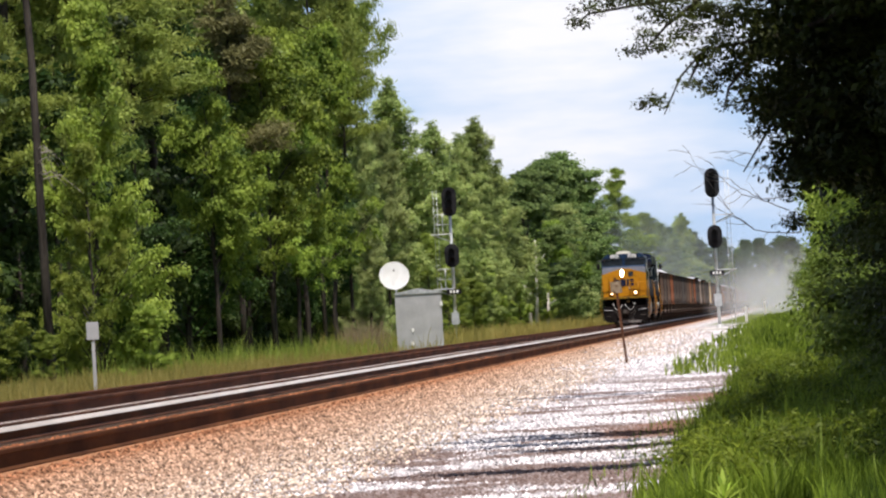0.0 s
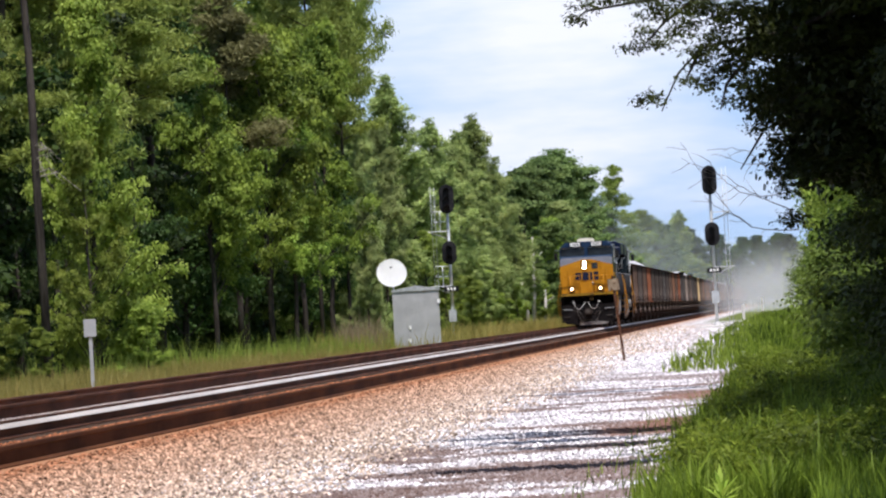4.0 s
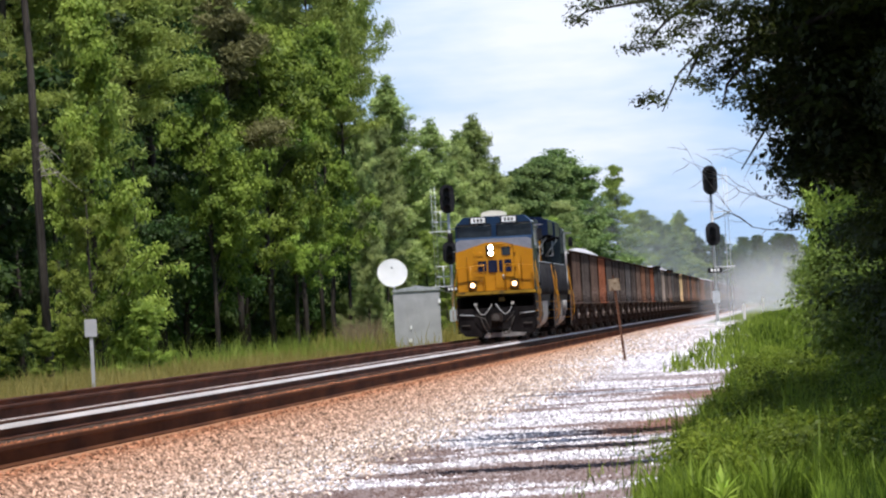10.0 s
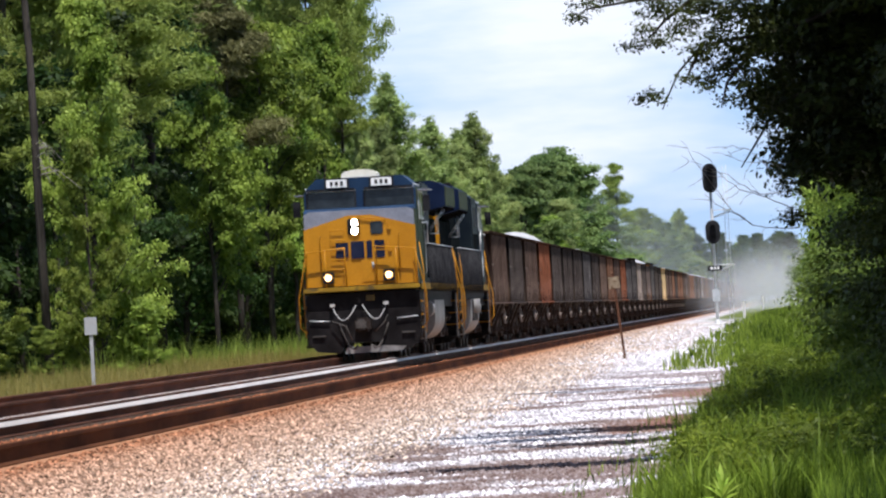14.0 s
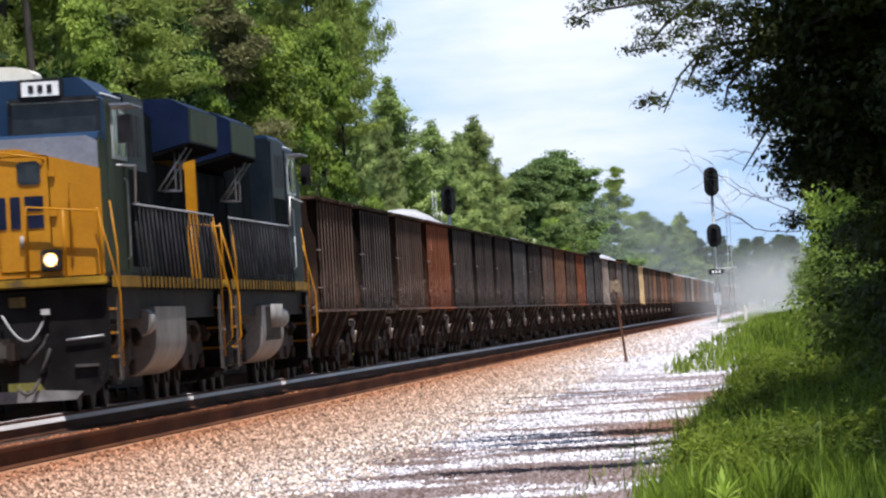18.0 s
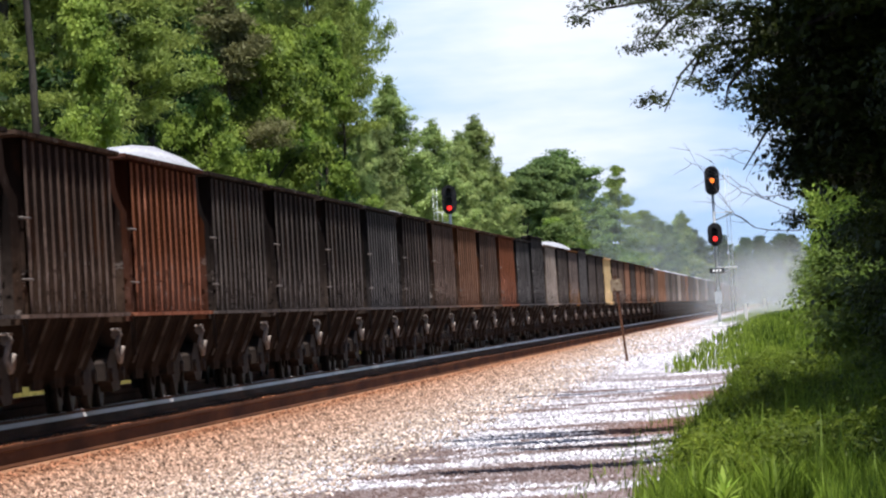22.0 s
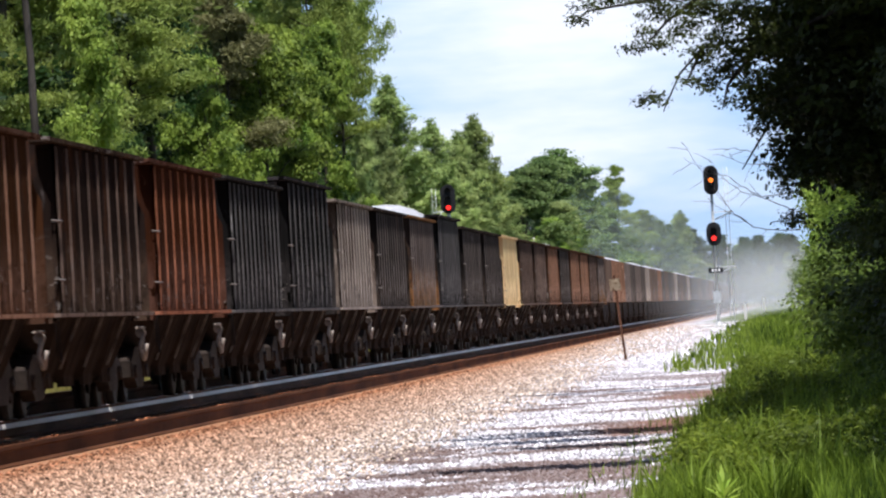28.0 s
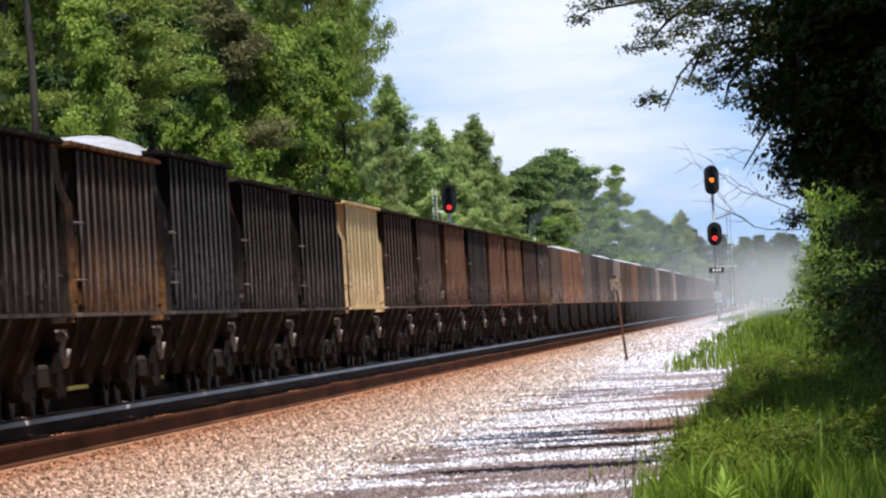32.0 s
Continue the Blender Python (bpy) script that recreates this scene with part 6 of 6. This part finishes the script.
            bars("uncoupling_lever", "steel", [[(s * 0.85, y - f * 0.15, 1.0), (s * 1.38, y - f * 0.15, 1.04)]], 0.016, end)
            # corner steps
            st = bx("step_well", "pilot", min(s * 1.1, s * 1.5), max(s * 1.1, s * 1.5), min(y + f * 0.1, y + f * 0.75), max(y + f * 0.1, y + f * 0.75), 0.35, 0.42)
            for z in (0.72, 1.05, 1.38):
                bx("tread", "yellow", min(s * 1.15, s * 1.5), max(s * 1.15, s * 1.5), min(y + f * 0.1, y + f * 0.75), max(y + f * 0.1, y + f * 0.75), z, z + 0.035, 0.0, st)
            bx("side_plate", "dullplate", s * 1.5 - 0.012, s * 1.5 + 0.012, min(y + f * 0.72, y + f * 1.15), max(y + f * 0.72, y + f * 1.15), 0.4, 1.6, 0.0, st)
            bars("step_handrail", "yellow", [[(s * 1.5, y + f * 0.02, 0.75), (s * 1.62, y, 0.9), (s * 1.62, y, 1.6), (s * 1.52, y, 2.1), (s * 1.36, y - f * 0.05, 2.8)], [(s * 1.54, y + f * 0.8, 0.6), (s * 1.54, y + f * 0.8, 2.2), (s * 1.46, y + f * 0.9, 2.9)]], 0.014, st, "yellow step handrail")
        for s in (-1, 1):
            bars("front_railing", "yellow", [[(s * 1.4, y - f * 0.1, 1.86), (s * 1.38, y - f * 0.12, 2.75), (s * 0.40, y - f * 0.12, 2.85), (s * 0.38, y - f * 0.1, 1.86)]], 0.022, end, "yellow end railing")
            bars("railing_post", "yellow", [[(s * 0.9, y - f * 0.1, 1.86), (s * 0.9, y - f * 0.12, 2.8)]], 0.02, end)
    # side handrails
    for s in (-1, 1):
        rail = bars("handrail", "steel", [[(s * 1.46, 5.6, 2.9), (s * 1.46, 13.0, 2.9), (s * 1.46, 20.6, 2.9)]], 0.015)
        bars("raised_handrail", "white", [[(s * 1.5, 5.6, 2.9), (s * 1.52, 5.55, 3.45), (s * 1.54, 4.0, 3.42), (s * 1.54, 2.4, 3.40)]], 0.016, rail, "white raised handrail along the cab")
        for k in range(21):
            bars("stanchion", "black", [[(s * 1.525, 5.7 + k * 0.74, 1.66), (s * 1.525, 5.7 + k * 0.74, 1.9), (s * 1.46, 5.7 + k * 0.74, 2.9)]], 0.019, rail)
    # fuel tank and trucks
    arc = [(1.46 - 0.52 * (1 - math.cos(a)), 0.95 - 0.55 * math.sin(a)) for a in np.linspace(0, math.pi / 2, 14)]
    tank = pr("fuel_tank", "tank", [(-1.46, 1.42), (1.46, 1.42)] + arc + [(-x, z) for x, z in arc[::-1]], 1, 8.3, 13.9, tag="dusty silver fuel tank")
    for s in (-1, 1):
        if recess:
            # flat dark plate: the recess and its shade are only colour
            bx("tank_recess", "under", s * 1.45 - 0.02, s * 1.45 + 0.03, 9.2, 12.9, 0.80, 1.40, 0.01, tank, "dark plate standing for a shaded recess in the tank side")
            for yy in (10.2, 11.6):
                bars("canister", "tank", [[(s * 1.44, yy, 1.02), (s * 1.44, yy, 1.44)]], 0.15, tank, "pale round canister", 12)
        bars("air_reservoir", "tank", [[(s * 1.3, 7.2, 1.2), (s * 1.3, 8.25, 1.2)]], 0.2, tank, "", 12)
    for yc in (4.75, 17.5):
        bm = bmesh.new()
        box(bm, -0.9, 0.9, yc - 2.2, yc + 2.2, 0.55, 1.15)
        truck = part("truck", bm, M["under"], root, "three-axle locomotive truck")
        for s in (-1, 1):
            pr("side_frame", "truck", [(yc - 2.75, 0.55), (yc - 2.75, 1.05), (yc - 1.6, 1.2), (yc + 1.6, 1.2), (yc + 2.75, 1.05), (yc + 2.75, 0.55), (yc + 2.0, 0.62), (yc + 1.0, 0.42), (yc - 1.0, 0.42), (yc - 2.0, 0.62)], 0, s * 1.1 - 0.1, s * 1.1 + 0.1, truck)
            for dy in (-2.05, 0, 2.05):
                part("wheel", LOCO_WHEEL, None, truck, at=pose(s * 0.75, yc + dy, 0.53, 0, 0, 0 if s > 0 else 180))
                part("bearing_cap", LOCO_CAP, None, truck, at=pose(s * 1.2, yc + dy, 0.55, 0, 0, 0 if s > 0 else 180))
                bars("brake_cylinder", "under", [[(s * 1.22, yc + dy + 0.35, 1.02), (s * 1.22, yc + dy + 0.75, 0.95)]], 0.12, truck)
    return root


ORDER = ["brown", "dark", "brown", "rust", "dark", "dark", "dark", "grey", "dark", "brown", "rustbrown", "brown", "rust", "grey", "grey", "pale", "dark", "tanlow", "grey", "dark", "dark", "tan",
         "brown", "brown", "rustbrown", "dark", "rustbrown", "rustbrown", "brown", "tanlow", "brown", "rustbrown"]
TALL = {14: 0.22, 18: 0.18}
HUMPS = {4: 1, 9: 2, 18: 2, 26: 2}
RUN = [(0, 489.0), (3, 426.0), (6, 363.0), (9, 299.0), (11, 256.0), (13, 212.5), (14.5, 179.5), (17, 124.5), (18.5, 91.8), (20, 59.0), (23, -6.5), (28, -115.5), (32, -202.7)]
moving = []


def build_train():
    moving.append((locomotive("dark blue and yellow diesel locomotive with lit headlights, cab leading"), 0.0, 0))
    moving.append((locomotive("dark blue and yellow diesel locomotive coupled back to back", True), 44.6, 180))
    rng = random.Random(5)
    for i in range(84):
        paint = ORDER[i] if i < len(ORDER) else rng.choice(["dark", "brown", "grey", "dark", "brown", "rustbrown", "grey", "tanlow", "dark", "pale"])
        car = hopper_car(paint, TALL.get(i, 0.0), HUMPS.get(i, 2 if rng.random() < 0.2 and i > 31 else 0), i < 30, rng.random() < 0.35)
        moving.append((car, 45.2 + 15.0 * i, 0))


build_train()


# ---- line-side things ----
lamp_covers = []


def signal(x, y, z, label, lamps, ladder_side):
    """Two-head colour light signal on a mast."""
    root = thing("railway_signal", pose(x, y, z), label=label, category="signal", group="line-side signals")
    bm = bmesh.new()
    rod(bm, [(0, 0, 0.3), (0, 0, 7.6)], 0.085, 10, 0.075)
    part("mast", bm, M["steel"], root, "grey galvanised mast")
    bm = bmesh.new()
    rod(bm, [(0, 0, -0.6), (0, 0, 0.35)], 0.28, 10, 0.16)
    part("mast_base", bm, M["alu"], root)
    for i, (hz, half) in enumerate(((7.3, 0.36), (4.65, 0.22))):
        w = 0.36
        pts = [(w * math.cos(a), hz + half + w * math.sin(a)) for a in np.linspace(0, math.pi, 12)] + [(w * math.cos(a), hz - half + w * math.sin(a)) for a in np.linspace(math.pi, 2 * math.pi, 12)]
        bm = bmesh.new()
        prism(bm, pts, 1, -0.22, -0.16)
        head = part("signal_head", bm, M["black"], root, "black rounded signal target")
        n = 3 if i == 0 else 2
        for k in range(n):
            zz = hz + (k - (n - 1) / 2) * 0.42
            bm = bmesh.new()
            arc = np.linspace(-0.3, math.pi + 0.3, 12)
            prism(bm, [(0.165 * math.cos(a), zz + 0.165 * math.sin(a)) for a in arc] + [(0.145 * math.cos(a), zz + 0.145 * math.sin(a)) for a in arc[::-1]], 1, -0.5, -0.22)
            part("hood", bm, M["black"], head)
            bm = bmesh.new()
            disc(bm, (0, -0.235, zz), 1, 0.12, 0.015, 16)
            lit = lamps[i] if k == lamps[i + 2] else None
            part("lens", bm, M[lit] if lit else M["black"], head, "lit lens" if lit else "")
            if lit:                         # added cover, slid off to imitate the lamp switching on as the train passes
                bm = bmesh.new()
                disc(bm, (0, -0.252, zz), 1, 0.128, 0.006, 16)
                lamp_covers.append(part("shutter", bm, M["black"], head, "added black cover that hides the lit lens at first"))
        bm = bmesh.new()
        box(bm, -0.14, 0.14, -0.16, 0.12, hz - half, hz + half, 0.02)
        part("lamp_case", bm, M["black"], head)
    q = ladder_side
    bm = bmesh.new()
    for dx in (0.62, 0.80):
        rod(bm, [(q * dx, 0.25, 0.0 if q > 0 else 2.6), (q * dx, 0.25, 7.9)], 0.014 if q > 0 else 0.011, 6)
    for z in np.arange(0.3 if q > 0 else 2.7, 7.8, 0.3):
        rod(bm, [(q * 0.62, 0.25, z), (q * 0.80, 0.25, z)], 0.008, 4)
    part("ladder", bm, M["steel"], root)
    for z in (3.0, 5.7):
        bm = bmesh.new()
        box(bm, min(0, q * 1.0), max(0, q * 1.0), -0.1, 0.35, z, z + 0.04)
        rod(bm, [(q * 0.05, 0.1, z - 0.35), (q * 0.9, 0.1, z)], 0.03, 5)
        p = part("platform", bm, M["pale_steel"], root, "small steel service platform")
        if q > 0:
            continue
        bm = bmesh.new()
        for zz in (0.5, 1.0):
            rod(bm, [(q * 0.1, 0.35, z + zz), (q * 0.75, 0.35, z + zz)], 0.025, 5)
        rod(bm, [(q * 0.4, 0.35, z), (q * 0.4, 0.35, z + 1.0)], 0.025, 5)
        part("railing", bm, M["pale_steel"], p)
    bm = bmesh.new()
    box(bm, -0.18, 0.18, -0.25, 0.1, 1.25, 1.85, 0.02)
    part("junction_box", bm, M["steel"], root)
    bm = bmesh.new()
    box(bm, -0.36, 0.36, -0.16, -0.13, 2.75, 3.0)
    plate = part("number_plate", bm, M["black"], root, "small black plate")
    for k in range(3):
        bm = bmesh.new()
        box(bm, -0.2 + 0.16 * k, -0.1 + 0.16 * k, -0.166, -0.161, 2.81, 2.94)
        part("figure_bar", bm, M["white"], plate)
    return root


def build_lineside():
    M["red"] = glow("lit_red_lens", (1.0, 0.03, 0.02), 1.4)
    M["amber"] = glow("lit_amber_lens", (1.0, 0.22, 0.02), 1.4)
    signal(-3.65, 372, -0.30, "two-head signal on a grey mast by a concrete pad", ("amber", "red", 1, 0), 1)
    signal(-16.6, 372, -0.50, "two-head signal with ladder at the edge of the woods", ("red", "red", 0, 0), -1)
    bm = bmesh.new()
    box(bm, -1.1, 1.9, -1.2, 1.2, -0.35, 0.06, 0.03)
    thing("concrete_pad", pose(-3.4, 371, -0.20), mesh_of(bm, "concrete_pad", M["concrete"]), label="pale concrete pad at the foot of a signal", category="pad")
    # equipment bungalow
    root = thing("equipment_bungalow", pose(-17.4, 352, -0.42, 0, 0, 3), label="grey sheet-metal signal bungalow with low gable roof", category="bungalow")
    bm = bmesh.new()
    box(bm, -1.08, 1.08, 0, 2.6, 0.0, 2.72)
    body = part("body", bm, M["alu"], root)
    bm = bmesh.new()
    prism(bm, [(-1.12, 2.72), (1.12, 2.72), (1.12, 2.78), (0, 2.97), (-1.12, 2.78)], 1, -0.05, 2.66)
    part("roof", bm, M["steel"], root)
    bm = bmesh.new()
    box(bm, -0.45, 0.45, -0.025, 0.0, 0.15, 2.3, 0.008)
    door = part("door", bm, M["alu"], root)
    bm = bmesh.new()
    box(bm, -0.36, -0.28, -0.07, -0.02, 0.95, 1.12)
    part("door_handle", bm, M["white"], door, "white door latch")
    bm = bmesh.new()
    box(bm, -0.45, -0.3, -0.03, 0.0, 0.35, 0.5)
    box(bm, 1.0, 1.12, -0.05, 0.05, 2.1, 2.3)
    part("label_plate", bm, M["white"], root, "small white plates")
    bm = bmesh.new()
    box(bm, -1.2, 1.2, -0.1, 2.7, -0.4, 0.0)
    part("plinth", bm, M["concrete"], root)
    # dish
    root = thing("satellite_dish", pose(-18.56, 353.9, -0.55), label="round white dish on a pole beside the bungalow", category="dish")
    bm = bmesh.new()
    rod(bm, [(0.05, 0.15, 0), (0.05, 0.15, 3.6)], 0.05, 8)
    part("pole", bm, M["steel"], root)
    V, F = [(0, 0.14, 3.75)], []
    for r in range(1, 7):
        for k in range(32):
            rr = 0.71 * r / 6
            V.append((rr * math.cos(k * math.pi / 16), 0.14 - 0.07 * (r / 6) ** 2, 3.75 + rr * math.sin(k * math.pi / 16)))
    bm = bmesh.new()
    vs = [bm.verts.new(v) for v in V]
    for k in range(32):
        bm.faces.new((vs[0], vs[1 + k], vs[1 + (k + 1) % 32]))
        for r in range(5):
            a = 1 + r * 32
            bm.faces.new((vs[a + k], vs[a + 32 + k], vs[a + 32 + (k + 1) % 32], vs[a + (k + 1) % 32]))
    bmesh.ops.solidify(bm, geom=bm.faces[:], thickness=0.02)
    part("reflector", bm, M["dish"], root, "plain white reflector", at=Matrix.Translation((0, 0.1, 3.75)) @ pose(0, 0, 0, -22, 0, 8) @ Matrix.Translation((0, -0.1, -3.75)))
    bm = bmesh.new()
    rod(bm, [(0, 0.0, 4.02), (0, -0.3, 4.0)], 0.01, 5)
    box(bm, -0.035, 0.035, -0.34, -0.27, 3.97, 4.04)
    part("feed_arm", bm, M["black"], root)
    # leaning sign on the gravel
    root = thing("leaning_sign_post", pose(-5.0, 224, float(top_z(np.array([-5.0]), np.array([224.0]))[0]), 0, -5.0, 0), label="leaning rusty steel post with a blank tan sign", category="sign post")
    bm = bmesh.new()
    box(bm, -0.035, 0.035, -0.02, 0.02, -0.4, 2.55)
    part("post", bm, M["rail_rust"], root)
    bm = bmesh.new()
    box(bm, -0.17, 0.17, -0.045, -0.025, 2.10, 2.46, 0.01)
    part("sign_plate", bm, mat("faded_tan_sign", (0.20, 0.15, 0.10), (0.32, 0.25, 0.17), 5, 0.7, c3=(0.12, 0.07, 0.04), c3_at=0.56), root)
    # marker post
    root = thing("marker_post", pose(-14.2, 153, -0.62, 0, 0, 4), label="grey steel marker post with a blank plate in tall grass", category="post")
    bm = bmesh.new()
    box(bm, -0.035, 0.035, -0.02, 0.02, -0.4, 1.95)
    part("post", bm, M["alu"], root)
    bm = bmesh.new()
    box(bm, -0.125, 0.125, -0.045, -0.022, 1.62, 1.98, 0.008)
    part("plate", bm, M["alu"], root)
    # dead snags
    for x, y, h, lean in ((-19.6, 576, 7.2, 2), (-19.8, 572, 4.0, -6), (-19.3, 590, 3.2, 5)):
        bm = bmesh.new()
        rod(bm, [(0, 0, -0.4), (0.1, 0, h * 0.5), (0.0, 0.1, h)], 0.16, 7, 0.07)
        rod(bm, [(0.08, 0, h * 0.7), (0.7, 0.1, h * 0.85)], 0.05, 5, 0.02)
        thing("dead_snag", pose(x, y, -0.5, 0, lean, 0), mesh_of(bm, "dead_snag", M["bleached"]), label="bare grey dead tree trunk in front of the woods", category="dead tree", group="dead snags")
    for x, y, h in ((-2.6, 700, 1.5), (-3.0, 480, 1.1)):
        bm = bmesh.new()
        box(bm, -0.08, 0.08, -0.06, 0.06, -0.5, h, 0.02)
        thing("white_post", pose(x, y, -0.3), mesh_of(bm, "white_post", M["concrete"]), label="short white line-side post", category="post", group="white posts")


build_lineside()
build_ties()
scatter_stones("ballast_stones", 72000, (-8.6, -4.6), (62, 260), top_z, 0.040, M["stone"], "loose rust-tinted ballast stones on the slope", 1, 1)
scatter_stones("far_gravel_stones", 14000, (-7.6, -1.8), (215, 420), top_z, 0.045, M["stone_grey"], "pale gravel farther along the road", 9, -1)
scatter_stones("far_ballast_stones", 14000, (-8.8, -2.8), (245, 430), top_z, 0.045, M["stone"], "rust-tinted stones farther along the slope", 10, 1)
scatter_stones("rusty_stones", 5000, (-9.1, -8.4), (62, 240), top_z, 0.03, M["stone"], "few rusty stones along the outer rail", 6)
scatter_stones("rail_side_stones", 3500, (TRACK + 1.20, TRACK + 1.38), (70, 240), top_z, 0.035, M["stone"], "row of stones heaped against the loose rail", 8)
scatter_stones("gravel_stones", 72000, (-8.0, -0.9), (62, 220), top_z, 0.028, M["stone_grey"], "loose pale gravel on the road", 2, -1)
scatter_stones("crib_stones", 9000, (TRACK - 2.2, TRACK + 1.25), (75, 240), top_z, 0.04, M["stone"], "rust-tinted ballast between the ties", 4)


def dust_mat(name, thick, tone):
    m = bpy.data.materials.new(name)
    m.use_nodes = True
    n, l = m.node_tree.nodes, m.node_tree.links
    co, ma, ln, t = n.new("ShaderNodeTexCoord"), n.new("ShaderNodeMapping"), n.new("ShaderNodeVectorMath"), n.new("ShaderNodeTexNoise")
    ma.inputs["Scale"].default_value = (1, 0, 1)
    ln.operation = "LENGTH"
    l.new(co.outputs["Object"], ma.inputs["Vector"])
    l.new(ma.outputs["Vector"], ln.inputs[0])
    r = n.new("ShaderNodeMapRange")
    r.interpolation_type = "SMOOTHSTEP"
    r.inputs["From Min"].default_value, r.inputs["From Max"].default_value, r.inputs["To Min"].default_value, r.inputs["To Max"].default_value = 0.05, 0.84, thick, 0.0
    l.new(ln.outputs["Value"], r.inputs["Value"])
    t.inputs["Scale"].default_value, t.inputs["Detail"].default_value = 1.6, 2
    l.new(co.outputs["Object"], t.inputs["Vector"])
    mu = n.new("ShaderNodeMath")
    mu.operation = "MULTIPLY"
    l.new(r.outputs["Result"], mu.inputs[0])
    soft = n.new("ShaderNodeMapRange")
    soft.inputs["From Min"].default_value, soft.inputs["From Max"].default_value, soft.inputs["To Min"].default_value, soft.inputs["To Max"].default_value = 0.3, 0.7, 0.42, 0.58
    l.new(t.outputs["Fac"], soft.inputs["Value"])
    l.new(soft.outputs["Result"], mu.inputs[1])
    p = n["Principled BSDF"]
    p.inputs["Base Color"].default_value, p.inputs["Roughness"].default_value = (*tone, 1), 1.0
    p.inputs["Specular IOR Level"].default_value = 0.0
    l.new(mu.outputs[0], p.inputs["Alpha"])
    return m


def dust():
    """Dust raised by the passing train, and painted haze: thin curved veils over the far part of the line."""
    V, F = [], []
    nr, nk = 8, 28
    for i in range(nr + 1):
        for k in range(nk):
            a, q = 2 * math.pi * k / nk, i / nr
            w = 1 + 0.12 * mnoise.noise((math.cos(a) * 2, math.sin(a) * 2, 1))
            V.append((q * w * math.cos(a), 0.05 * q * q, q * w * math.sin(a)))
    for i in range(nr):
        for k in range(nk):
            F.append((i * nk + k, i * nk + (k + 1) % nk, (i + 1) * nk + (k + 1) % nk, (i + 1) * nk + k))
    thick = raw_mesh("dust_cloud", V, F, dust_mat("drifting_grey_dust", 0.62, (0.60, 0.61, 0.62)), True)
    # distance haze painted as pale blue see-through sheets
    thin = raw_mesh("haze_veil", V, F, dust_mat("painted_distance_haze", 0.34, (0.54, 0.59, 0.63)), True)
    for x, y, z, sx, sz in ((-2.0, 770, 0.8, 10.5, 6), (0.0, 930, 1.5, 14, 9), (1.0, 1250, 3.5, 22, 13)):
        ob = thing("dust_cloud", pose(x, y, z), thick, label="grey dust stirred up by the train", category="dust", group="dust clouds")
        ob.scale = (sx, 12, sz)
        clouds.append((ob, x, y, z, 6, 0.8))
    for x, y, z, sx, sz, drift in ((-3.6, 830, 1.2, 8.6, 5.0, 400), (-2, 990, 1.8, 11, 7, 330)):
        ob = thing("dust_cloud", pose(x, y, z), thick, label="dust dragged along the line behind the wheels", category="dust", group="dust clouds")
        ob.scale = (sx, 12, sz)
        clouds.append((ob, x, y, z, drift, 0.0))
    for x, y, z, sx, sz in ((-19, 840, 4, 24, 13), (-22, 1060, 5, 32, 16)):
        ob = thing("haze_veil", pose(x, y, z), thin, label="see-through sheet painted as pale haze over the far line", category="haze", group="haze veils")
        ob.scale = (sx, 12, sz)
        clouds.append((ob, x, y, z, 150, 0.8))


clouds = []
dust()


def motions():
    for ob, x, y, z, drift, side in clouds:
        walk(ob, [(0, pose(x, y, z)), (16, pose(x + side * 0.3, y - drift / 2, z + 0.1)), (32, pose(x + side, y - drift, z))])
    for ob in lamp_covers:
        walk(ob, [(0, pose(0, 0, 0)), (18.4, pose(0, 0, 0)), (18.6, pose(0, 0, 0.27)), (32, pose(0, 0, 0.27))])
    for ob, off, turn in moving:
        walk(ob, [(t, pose(TRACK, s + off, 0, 0, 0, turn)) for t, s in RUN])


motions()
